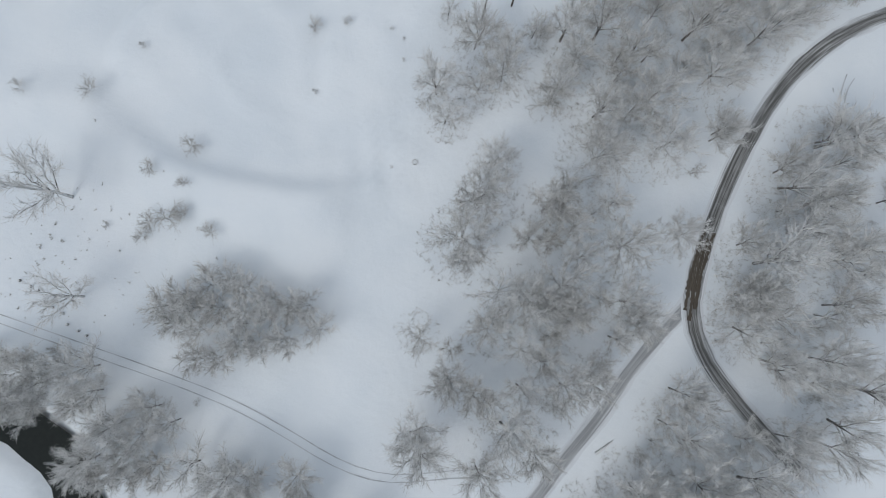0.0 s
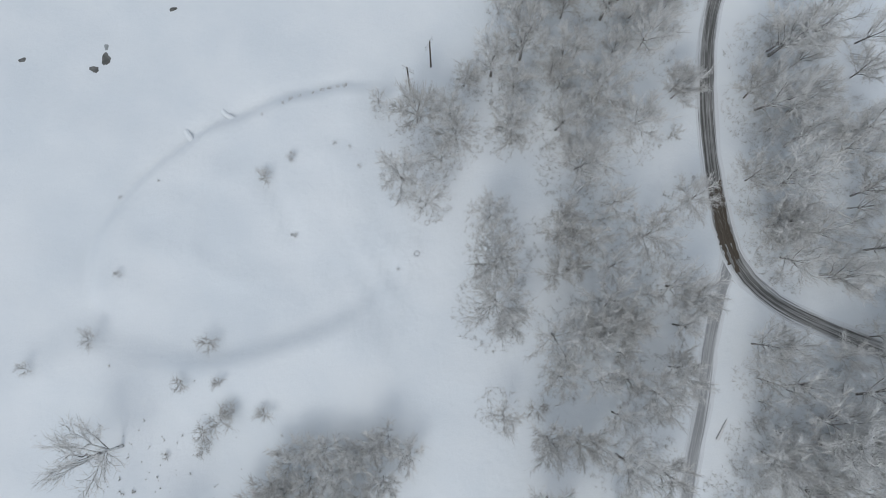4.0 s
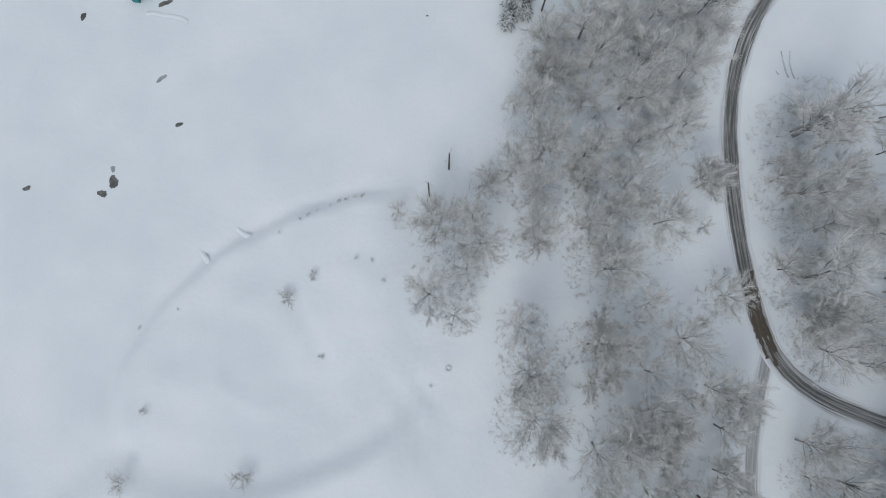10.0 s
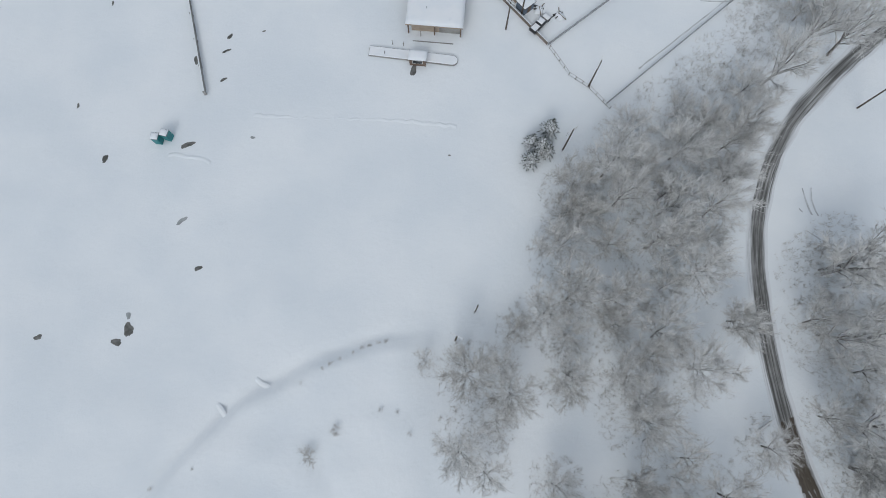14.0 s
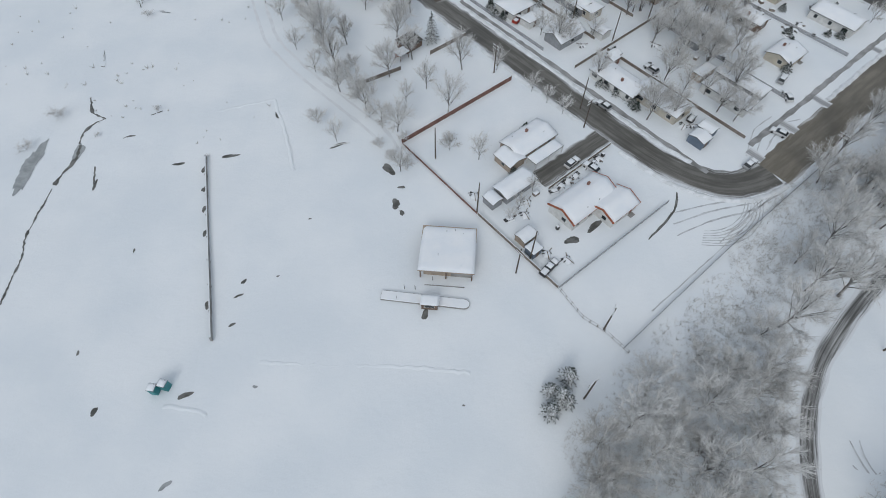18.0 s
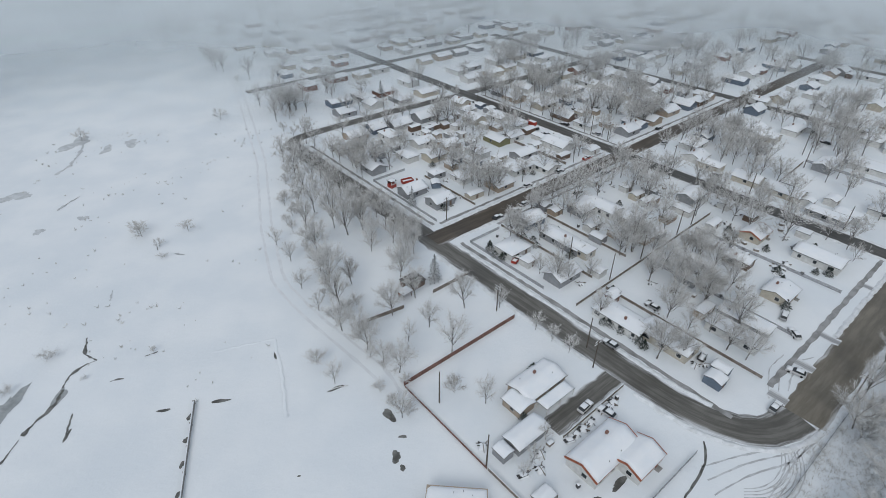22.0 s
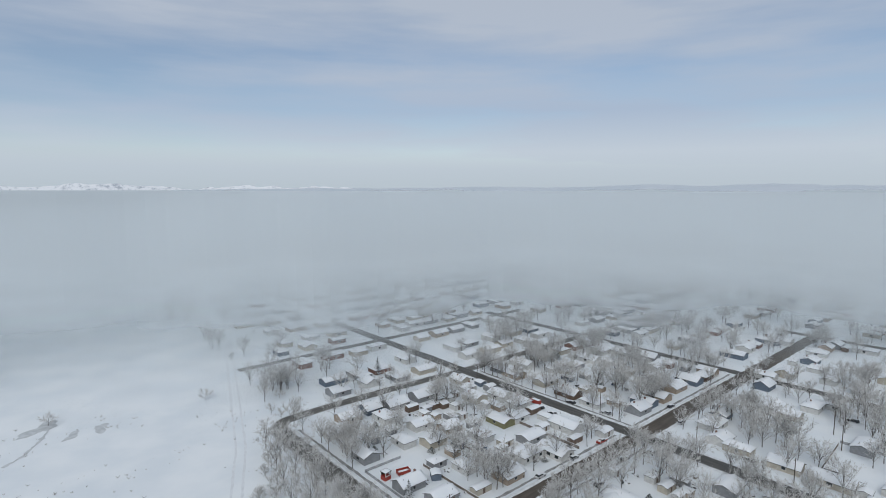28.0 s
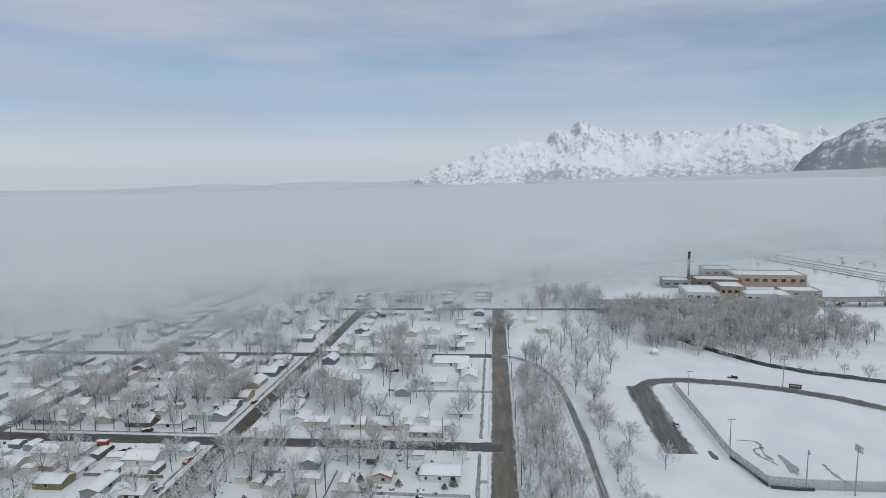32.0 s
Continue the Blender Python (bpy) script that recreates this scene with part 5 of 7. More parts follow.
for i in range(80):
    u, v = rt.uniform(296, 332), rt.uniform(-190, -100)
    x, y = town(u, v)
    plant(rt.choice(BUSH + SMALL), x, y, rt.uniform(0.9, 1.5), 0, None, True)
for i in range(26):
    x, y = town(rt.uniform(432, 465), rt.uniform(-70, -20))
    plant(rt.choice(BIG + TALL), x, y, rt.uniform(0.8, 1.2), 0, None, True)
for x, y, h in ((-10.5, 126, 10), (-14.4, 174, 8), (-24, 299, 10), (72, 315, 10), (76, 311, 11), (84, 314, 10), (64, 310, 8), (157, 240, 10), (-43, 276, 6), (68, 313, 9), (80, 309, 9)):
    plant(rt.choice(FIR), x, y, h / 9, 0)
# thick tree masses in the blocks further off, and at the verge's far end
for u0, v0, su, sv, n in ((96, 275, 8, 8, 9), (88, 196, 5, 7, 6), (150, 205, 8, 6, 5), (225, 215, 14, 8, 9), (255, 170, 14, 10, 9), (240, 145, 16, 4, 7), (275, 215, 10, 8, 6), (235, 105, 14, 8, 8), (265, 70, 12, 10, 7),
                          (340, 130, 18, 6, 9), (330, 80, 10, 14, 9), (360, 200, 18, 12, 12), (390, 120, 14, 12, 8), (250, 262, 16, 8, 9), (310, 270, 20, 10, 9), (395, 50, 12, 12, 8), (350, 15, 18, 5, 7), (440, 90, 14, 20, 10)):
    for i in range(n):
        u, v = u0 + rt.gauss(0, su * 0.6), v0 + rt.gauss(0, sv * 0.6)
        if min(abs(u - 187), abs(u - 301), abs(u - 423)) < 6 or min(abs(v - 236), abs(v - 128.5)) < 6:
            continue
        x, y = town(u, v)
        plant(rt.choice(BIG + TALL), x, y, rt.uniform(0.75, 1.05), 0, rt.uniform(0.8, 1.1), True)
# gardens of the far blocks, thinning into the fog
for i in range(420):
    u, v = rt.uniform(92, 540), rt.uniform(140, 540)
    if i % 4 == 0:
        u, v = rt.uniform(428, 600), rt.uniform(-40, 300)
    if min(abs(u - 187), abs(u - 301), abs(u - 423)) < 7 or min(abs(v - 236), abs(v - 128), abs(v - 318)) < 7:
        continue
    if u < 187 and v < 235:
        continue
    x, y = town(u, v)
    plant(rt.choice(BIG + TALL + SMALL), x, y, rt.uniform(0.7, 1.1), 0, None, True)


# ---- buildings ----
def snow_cover(L, W, zf, thick, seed, nx=10, ny=8, edge=0.35):
    """A snow blanket over a roof: top follows zf(x, y), thin and rounded at its edges."""
    r, b = random.Random(seed), Build()
    top = []
    for j in range(ny + 1):
        for i in range(nx + 1):
            fx, fy = i / nx, j / ny
            x, y = (fx - 0.5) * L, (fy - 0.5) * W
            d = min(fx, 1 - fx) * L, min(fy, 1 - fy) * W
            k = min(1.0, min(d) / edge) ** 0.5
            top.append((x, y, zf(x, y) + 0.02 + thick * k + (r.uniform(-0.025, 0.025) if k == 1 else 0)))
    b.v += top
    w = nx + 1
    for j in range(ny):
        for i in range(nx):
            q = j * w + i
            b.f.append((q, q + 1, q + w + 1, q + w))
    rim = [i for i in range(w)] + [j * w + nx for j in range(1, ny + 1)] + [ny * w + i for i in range(nx - 1, -1, -1)] + [j * w for j in range(ny - 1, 0, -1)]
    base = len(b.v)
    b.v += [(b.v[i][0], b.v[i][1], zf(b.v[i][0], b.v[i][1]) - 0.02) for i in rim]
    n = len(rim)
    for k in range(n):
        b.f.append((rim[k], base + k, base + (k + 1) % n, rim[(k + 1) % n]))
    return b


def window(parent, x, y, z, w, h, face):
    """face: 0 +y, 1 -y, 2 +x, 3 -x; x, y lie on the wall's outside."""
    s = 1 if face in (0, 2) else -1

    def slab(t0, t1, a0, z0, a1, z1):
        b = Build()
        if face < 2:
            return b.box(x + a0, min(y + s * t0, y + s * t1), z + z0, x + a1, max(y + s * t0, y + s * t1), z + z1)
        return b.box(min(x + s * t0, x + s * t1), y + a0, z + z0, max(x + s * t0, x + s * t1), y + a1, z + z1)
    fr = part("window", slab(0.003, 0.05, -w / 2 - 0.09, -0.09, w / 2 + 0.09, h + 0.09), TRIM, parent)
    part("pane", slab(0.052, 0.07, -w / 2, 0, w / 2, h), GLASS, fr)


def house(m, L, W, h=2.6, pitch=0.36, wall=None, style="gable", label="", seed=0, gable=None, chimney=True, name="house", detail=2, thick=0.24, door=True, over=0.4, category="house", group="houses of the town"):
    """A small house, its ridge along local x."""
    r = random.Random(seed)
    wall = wall or WHITE_W
    ob = thing(name, m, label, category, group)
    x, y = L / 2, W / 2
    top = h + y * pitch
    b = Build()
    if style == "gable":
        i = len(b.v)
        b.v += [(-x, -y, -0.2), (x, -y, -0.2), (x, y, -0.2), (-x, y, -0.2), (-x, -y, h), (x, -y, h), (x, y, h), (-x, y, h), (-x, 0, top), (x, 0, top)]
        b.f += [(0, 1, 5, 4), (2, 3, 7, 6), (1, 2, 6, 9, 5), (3, 0, 4, 8, 7)]
        zf = lambda px, py: h + 0.10 + (y - abs(py)) * pitch
    elif style == "hip":
        b.box(-x, -y, -0.2, x, y, h)
        zf = lambda px, py: h + 0.10 + min(y - abs(py), x - abs(px)) * pitch
    else:
        b.box(-x, -y, -0.2, x, y, h)
        zf = lambda px, py: h + 0.10 + 0.03 * (y - py)
    part("wall", b, wall, ob)
    deck = Build()
    X, Y = x + over, y + over
    rows = [-Y, 0, Y] if style == "gable" else [-Y, -Y * 0.45, 0, Y * 0.45, Y]
    cols = [-X, X] if style != "hip" else [-X, -X + Y * 0.9, 0, X - Y * 0.9, X]
    for sgn in (0, -0.14):
        for c0, c1 in zip(cols, cols[1:]):
            for r0, r1 in zip(rows, rows[1:]):
                q = [(c0, r0), (c1, r0), (c1, r1), (c0, r1)]
                if sgn:
                    q.reverse()
                deck.face(*((px, py, zf(px, py) + sgn) for px, py in q))
    for (ax, ay), (bx, by) in [((c0, s * Y), (c1, s * Y)) for s in (-1, 1) for c0, c1 in zip(cols, cols[1:])] + [((s * X, r0), (s * X, r1)) for s in (-1, 1) for r0, r1 in zip(rows, rows[1:])]:
        deck.face((ax, ay, zf(ax, ay) - 0.14), (bx, by, zf(bx, by) - 0.14), (bx, by, zf(bx, by)), (ax, ay, zf(ax, ay)))
    roof = part("roof", deck, SHINGLE if not gable else gable, ob)
    part("snow_cover", snow_cover(2 * X - (0.06 if not gable else 0.5), 2 * Y - 0.06, zf, thick, seed), ROOF_SNOW, roof, "thick fresh snow blanket", True)
    if gable:
        for s in (-1,):
            g = Build().beam((s * (X + 0.02), -Y, zf(X, Y) - 0.1), (s * (X + 0.02), 0, zf(X, 0) - 0.1), 0.1, 0.5)
            g.beam((s * (X + 0.02), Y, zf(X, Y) - 0.1), (s * (X + 0.02), 0, zf(X, 0) - 0.1), 0.1, 0.5)
            part("bargeboard", g, gable, ob, "orange-red gable board")
    if detail:
        n = max(1, int(L / 3.6)) if detail > 1 else 1
        for face, yy in ((0, y), (1, -y)):
            for i in range(n):
                if face == 1 and door and i == n // 2 and n > 1:
                    dx = (i + 0.5) / n * L - x
                    d = part("door", Build().box(dx - 0.48, -y - 0.055, 0, dx + 0.48, -y - 0.003, 2.05), r.choice((BROWN_W, TRIM, BRICK)), ob)
                    part("doorstep", Build().box(dx - 0.8, -y - 1.1, -0.1, dx + 0.8, -y - 0.06, 0.12), CONCRETE, ob)
                    continue
                window(ob, (i + 0.5) / n * L - x + r.uniform(-0.3, 0.3), yy, 0.95, r.choice((1.0, 1.3, 1.7)), 1.15, face)
        if detail > 1:
            for face, xx in ((2, x), (3, -x)):
                window(ob, xx, r.uniform(-0.25, 0.25) * W, 1.0, 1.2, 1.1, face)
    if chimney and detail:
        cx, cy = r.uniform(-0.3, 0.3) * L, r.uniform(0.05, 0.3) * W
        z0 = zf(cx, cy)
        if r.random() < 0.5:
            part("chimney", Build().box(cx - 0.3, cy - 0.3, z0 - 0.3, cx + 0.3, cy + 0.3, z0 + 1.0), BRICK, ob)
        for k in range(2):
            vx, vy = r.uniform(-0.4, 0.4) * L, r.uniform(-0.4, 0.4) * W
            part("vent_pipe", Build().tube([(vx, vy, zf(vx, vy) - 0.1), (vx, vy, zf(vx, vy) + 0.62)], [0.07, 0.07], 6), DARK_STEEL, ob)
    return ob


def shed(m, L, W, h, wall, label, seed, style="gable"):
    ob = house(m, L, W, h, 0.28, wall, style, label, seed, None, False, "shed", 0, 0.2, False, 0.22, "shed", "sheds")
    part("door", Build().box(-0.5, -W / 2 - 0.05, 0, 0.5, -W / 2 - 0.003, min(1.9, h - 0.15)), BROWN_W, ob)
    return ob


# the two plots beside the field
house(site(49.6, 39.2), 15, 7.6, 2.9, 0.42, WHITE_W, label="white house with orange-red gable boards and snowy roof", seed=1, gable=RUST)
house(site(54.2, 33.5), 9.0, 6.6, 2.7, 0.40, WHITE_W, label="snow-roofed wing with orange-red entrance gable", seed=2, gable=RUST, chimney=False)
house(site(53.5, 61.6), 13, 7.0, 2.5, 0.30, TAN, label="low tan bungalow under deep roof snow", seed=3)
house(site(45.6, 60.2, 90), 5.5, 5.0, 2.4, 0.30, TAN, label="tan gabled wing of a snowy bungalow", seed=31, chimney=False, detail=1)
car_port = thing("carport", site(53.5, 55.6), "flat snow-covered carport roof on slim posts", "carport")
part("roof", Build().box(-5, -1.6, 2.25, 5, 1.6, 2.42), SHINGLE, car_port)
part("snow_cover", snow_cover(10, 3.2, lambda x, y: 2.43, 0.22, 5), ROOF_SNOW, car_port, "thick fresh snow blanket", True)
for sx in (-4.8, 0, 4.8):
    for sy in (-1.5, 1.5):
        part("post", Build().box(sx - 0.06, sy - 0.06, -0.1, sx + 0.06, sy + 0.06, 2.25), TRIM, car_port)
house(site(40.5, 53.0), 9.5, 4.6, 2.4, 0.22, GREY_W, label="long grey garage under smooth snow", seed=4, chimney=False, detail=1, name="garage", category="garage")
shed(site(33.4, 53.2, 90), 3.4, 3.0, 2.2, GREY_W, "small grey garden shed with snowy roof", 5)
shed(site(32.2, 40.6), 4.0, 3.0, 2.1, TAN, "tan garden shed with snow-capped roof", 6)
shed(site(30.9, 36.9), 2.8, 2.6, 2.2, BLUE_W, "dark slatted shed under a snow cap", 7, "flat")
# pavilion, hut and platform on the field
PAV = pose(-14.0, 48.6, 0, 0, 0, -10.6)
pav = thing("pavilion", PAV, "square snow-roofed park shelter with tan block wall", "shelter")
part("roof", Build().box(-6.1, -6.0, 3.1, 6.1, 6.0, 3.35), TAN, pav)
part("snow_cover", snow_cover(12.2, 12.0, lambda x, y: 3.36 - 0.02 * y, 0.3, 9, 14, 14, 0.5), ROOF_SNOW, pav, "thick fresh snow blanket", True)
part("wall", Build().box(-5.0, -4.9, -0.1, 5.4, -4.6, 3.1), TAN, pav)
part("wall", Build().box(1.0, -4.95, -0.1, 5.45, -4.94, 2.9), CONCRETE, pav)
for sx in (-5.6, 0, 5.6):
    for sy in (-5.6, 5.6):
        part("post", Build().box(sx - 0.13, sy - 0.13, -0.1, sx + 0.13, sy + 0.13, 3.1), BROWN_W, pav)
for px, py in ((-0.6, 4.4), (1.3, 4.8), (3.1, 4.2), (-2, -2)):
    part("vent_pipe", Build().tube([(px, py, 3.3), (px, py, 4.3 if px < 2 else 3.8)], [0.06, 0.06], 6), GALV, pav)
solo("kerb_step", Build().box(-4.5, -7.6, -0.1, 4.2, -7.45, 0.12), CONCRETE, PAV, "thin concrete step edge showing through snow", "step", kind="structure")
PLAT = pose(-20.0, 38.2, 0, 0, 0, -13)
pl = thing("platform", PLAT, "long low concrete platform with rounded snowy end", "platform")
b = Build()
edge = [(-9.5, -1.15), (8.4, -1.15)] + [(8.4 + 1.15 * math.sin(a), -1.15 * math.cos(a)) for a in (0.6, 1.2, 1.57, 1.95, 2.5)] + [(8.4, 1.15), (-9.5, 1.15)]
b.face(*((x, y, 0.45) for x, y in edge))
for p, q in zip(edge, edge[1:] + edge[:1]):
    b.face((*p, -0.1), (*q, -0.1), (*q, 0.45), (*p, 0.45))
part("slab", b, CONCRETE, pl)
b = Build()
b.face(*((x * 0.985, y * 0.86, 0.62) for x, y in edge))
for p, q in zip(edge, edge[1:] + edge[:1]):
    b.face((p[0] * 0.995, p[1] * 0.94, 0.455), (q[0] * 0.995, q[1] * 0.94, 0.455), (q[0] * 0.985, q[1] * 0.86, 0.62), (p[0] * 0.985, p[1] * 0.86, 0.62))
part("snow_cover", b, ROOF_SNOW, pl, "thick fresh snow blanket")
hut = thing("booth", pose(-19.1, 36.9, 0, 0, 0, -11), "small brown booth with a snowy flat roof", "booth")
part("wall", Build().box(-1.7, -1.0, 0, 1.7, 1.0, 2.3), BROWN_W, hut)
part("roof", Build().box(-1.95, -1.25, 2.3, 1.95, 1.25, 2.42), SHINGLE, hut)
part("snow_cover", snow_cover(3.9, 2.5, lambda x, y: 2.43, 0.25, 3, 6, 5), ROOF_SNOW, hut, "thick fresh snow blanket", True)
window(hut, 0, -1.0, 1.0, 2.0, 0.9, 1)
blob("melt_patch", -20.3, 34.9, 1.2, 0.7, 70, BARE, "dark bare patch beside the booth", "bare patch", 0.04, 4)
for x, y in ((-24.2, 41.5), (-21.9, 41.1), (-26, 39), (-18, 43)):
    solo("marker_post", Build().tube([(0, 0, -0.2), (0, 0, 1.7)], [0.06, 0.05], 6), POLE_WOOD, pose(x, y, 0), "thin dark marker post standing in the snow", "post", "marker posts")
# long low wall on the field
LW = Matrix.Translation((-67.9, 58.9, 0)) @ Matrix.Rotation(math.atan2(-50.8, 7.8), 4, "Z")
wl_ = thing("boundary_wall", LW, "long narrow weathered concrete wall with snow on top", "wall")
for i in range(22):
    x0 = -25.7 + i * 51.4 / 22
    part("panel", Build().box(x0 + 0.02, -0.14, -0.2, x0 + 51.4 / 22 - 0.02, 0.14, 0.95 + 0.03 * ((i * 7) % 3)), CONCRETE, wl_)
for i in range(9):
    x0 = -25.7 + i * 51.4 / 8
    part("pier", Build().box(x0 - 0.16, -0.24, -0.2, x0 + 0.16, 0.24, 1.1), CONCRETE, wl_)
part("snow_cover", Build().box(-25.6, -0.11, 1.02, 25.6, 0.11, 1.12), ROOF_SNOW, wl_)
for i, d in enumerate((4, 10.5, 16.8, 24, 43)):
    x, y = -71.8 + 7.8 * d / 51.4 - 0.8, 84.3 - 50.8 * d / 51.4
    blob("melt_patch", x, y, 0.5, 0.9, 0, BARE, "dark bare patch at the foot of the wall", "bare patch", 0.04, 20 + i)


def portable_toilet(m):
    ob = thing("portable_toilet", m, "teal plastic portable toilet capped with snow", "toilet", "portable toilets")
    part("cabin", Build().box(-0.62, -0.62, 0.02, 0.62, 0.62, 2.1), TEAL, ob)
    part("door", Build().box(-0.42, -0.665, 0.2, 0.42, -0.623, 1.95), TEAL, ob)
    part("roof", Build().box(-0.68, -0.68, 2.1, 0.68, 0.68, 2.24), GREY_W, ob)
    part("snow_cover", snow_cover(1.3, 1.3, lambda x, y: 2.24, 0.24, 4, 5, 5), ROOF_SNOW, ob, "thick fresh snow blanket", True)
    part("vent_pipe", Build().tube([(0.45, 0.45, 2.2), (0.45, 0.45, 2.75)], [0.05, 0.05], 6), GREY_W, ob)
    return ob


pt = portable_toilet(pose(-73.2, 23.7, 0, 0, 0, -12) @ Matrix.Scale(1.15, 4))
copy_thing(pt, pose(-71.3, 24.3, 0, 0, 0, -20))

# houses of the near block: grid place, length, width, ridge turn, walls
NEAR_H = ((89.6, 62, 15, 7, 90, 0, "gable"), (92.2, 49, 14, 7.2, 90, 1, "gable"), (95.6, 69.5, 3.2, 3, 0, 4, "gable"), (91.3, 68.5, 2.8, 2.8, 0, 1, "flat"), (115.6, 39.5, 14, 5, 90, 3, "flat"),
          (107.8, 38.8, 14, 5, 90, 0, "flat"), (136.4, 38.6, 9, 7.5, 0, 1, "gable"), (164.8, 38, 14, 8, 90, 0, "gable"), (163.5, 58.5, 9, 7, 0, 1, "gable"), (143.4, 54.5, 8, 5, 90, 6, "gable"),
          (91.5, 106.2, 9, 8, 0, 0, "hip"), (90.4, 98, 5, 4, 0, 0, "flat"), (108.5, 98.5, 16, 6.5, 90, 3, "gable"), (108.4, 90, 6, 5, 90, 1, "flat"), (103, 80.4, 4.5, 4, 90, 0, "gable"))
NEAR_H2 = ((137.2, 104.5, 15, 7, 90, 0, "gable"), (131, 108, 9, 7, 0, 3, "gable"), (138.5, 92, 7, 6, 0, 2, "hip"),
           (196.2, 47, 14, 5, 90, 3, "flat"), (201.8, 42.2, 8, 5, 90, 0, "flat"), (207.2, 104.4, 9, 8, 0, 0, "gable"), (203.7, 96, 10, 6, 90, 1, "hip"), (113, 156, 8, 6, 90, 0, "hip"),
           (93.5, 146.5, 9, 7, 0, 3, "gable"), (101.2, 158.6, 4.2, 3.4, 60, 5, "gable"), (161.8, 201, 10, 8, 90, 1, "gable"), (167.5, 212.5, 8, 6, 0, 0, "hip"), (137.2, 147.5, 11, 8, 0, 0, "hip"),
           (147.6, 141.8, 12, 8, 90, 0, "gable"), (169.3, 152.6, 13, 8, 90, 0, "gable"), (150, 155.8, 11, 7, 0, 3, "gable"), (115.4, 210.3, 10, 7, 90, 0, "hip"), (122.8, 194.5, 10, 7, 0, 0, "gable"))
NEAR_H3 = ((117.2, 179, 9, 7, 0, 1, "gable"), (91.2, 212, 10, 8, 0, 0, "gable"), (89.8, 186.5, 9, 7, 90, 3, "gable"), (107, 165, 6, 4.5, 0, 3, "hip"), (107.8, 186.5, 9, 6, 90, 0, "hip"),
           (130.5, 184.5, 9, 7, 0, 2, "gable"), (135, 170, 10, 6, 90, 0, "hip"), (152, 175, 11, 7, 90, 7, "gable"), (160, 172, 9, 6, 0, 0, "gable"), (206, 193, 12, 8, 0, 1, "gable"),
           (277, 205.5, 16, 11, 0, 0, "gable"), (256, 199.6, 12, 8, 90, 0, "gable"), (283, 193.2, 12, 9, 90, 0, "hip"), (238.7, 198.9, 11, 8, 0, 3, "hip"), (271.3, 166.4, 10, 7, 0, 0, "gable"),
           (281.4, 165.6, 9, 6, 90, 4, "gable"), (258, 102, 14, 8, 0, 0, "gable"), (255.5, 94, 9, 7, 90, 1, "gable"), (274, 89.8, 12, 7, 0, 0, "hip"), (304.5, 120, 10, 7, 90, 0, "gable"))
NEAR_H4 = ((282.7, 82.9, 10, 7, 90, 0, "hip"), (255.3, 50.8, 15, 9, 90, 0, "flat"), (242.5, 64, 12, 7, 0, 3, "gable"), (286, 43.3, 20, 11, 90, 0, "gable"), (290, 60, 10, 8, 0, 0, "hip"),
           (338.7, 105.6, 10, 7, 0, 0, "hip"), (387.3, 68.3, 12, 8, 90, 0, "flat"), (326.8, 35.4, 11, 8, 0, 0, "hip"), (340, 41, 9, 7, 90, 1, "gable"), (375, 28.5, 12, 8, 0, 0, "flat"),
           (383.9, -8.6, 12, 8, 0, 0, "hip"), (355.6, -15, 10, 7, 0, 1, "gable"), (386.2, 138.8, 14, 9, 90, 0, "gable"), (361, 148.4, 12, 8, 0, 3, "gable"), (352, 60, 10, 7, 0, 0, "gable"),
           (370.5, 41.3, 10, 7, 0, 0, "hip"), (318, 60, 9, 7, 90, 2, "hip"), (322, 95, 10, 7, 0, 0, "gable"), (345, 75, 9, 7, 0, 1, "gable"), (403, 95.8, 13, 8, 90, 0, "flat"))
SAY = ("snow-roofed white clapboard house", "cream bungalow with a deep snow-covered roof", "tan cottage with snow on its roof", "grey single-storey house under roof snow", "dark red outbuilding with a snowy roof",
       "small blue-grey house with snow-capped roof", "dark brown shed-like house under snow", "olive-green gabled house with snowy roof")
for i, (u, v, L, W, t, k, style) in enumerate(NEAR_H + NEAR_H2 + NEAR_H3 + NEAR_H4):
    lab = SAY[k]
    if L * W < 22:
        shed(site(u, v, t), L, W, 2.2, WALLS[k], ("small " + lab).replace("house", "shed").replace("bungalow", "shed"), 200 + i, "flat" if style == "flat" else "gable")
        continue
    far = u > 200 or v > 150
    house(site(u, v, t), L, W, 2.5 + 0.3 * (i % 2), 0.30 + 0.05 * (i % 3), WALLS[k], style, lab, 200 + i, RUST if i == 8 else None, style != "flat", detail=1 if far else 2)
# red hut and red open-topped trailer in the corner plot
hut = thing("hut", site(87.3, 169.5, 8), "tall narrow red hut with a white-framed hatch and snow", "hut")
part("wall", Build().box(-1.3, -1.3, -0.05, 1.3, 1.3, 1.5), RED_PAINT, hut)
for sx in (-1, 1):
    for sy in (-1, 1):
        part("post", Build().box(sx * 1.2 - 0.09, sy * 1.2 - 0.09, 1.5, sx * 1.2 + 0.09, sy * 1.2 + 0.09, 2.9), TRIM, hut)
part("rail", Build().box(-1.35, -1.35, 1.5, 1.35, -1.2, 1.75), TRIM, hut)
part("back_panel", Build().box(-1.2, 1.1, 1.5, 1.2, 1.2, 2.9), DARK_STEEL, hut)
part("roof", Build().box(-1.5, -1.5, 2.9, 1.5, 1.5, 3.0), DARK_STEEL, hut)
part("snow_cover", snow_cover(2.7, 2.7, lambda x, y: 3.0, 0.22, 6, 5, 5), ROOF_SNOW, hut, "thick fresh snow blanket", True)
tr = thing("trailer", site(94.2, 168.4, -12) @ Matrix.Diagonal((0.78, 0.9, 0.85, 1)), "red open-topped box trailer half full of snow", "trailer")
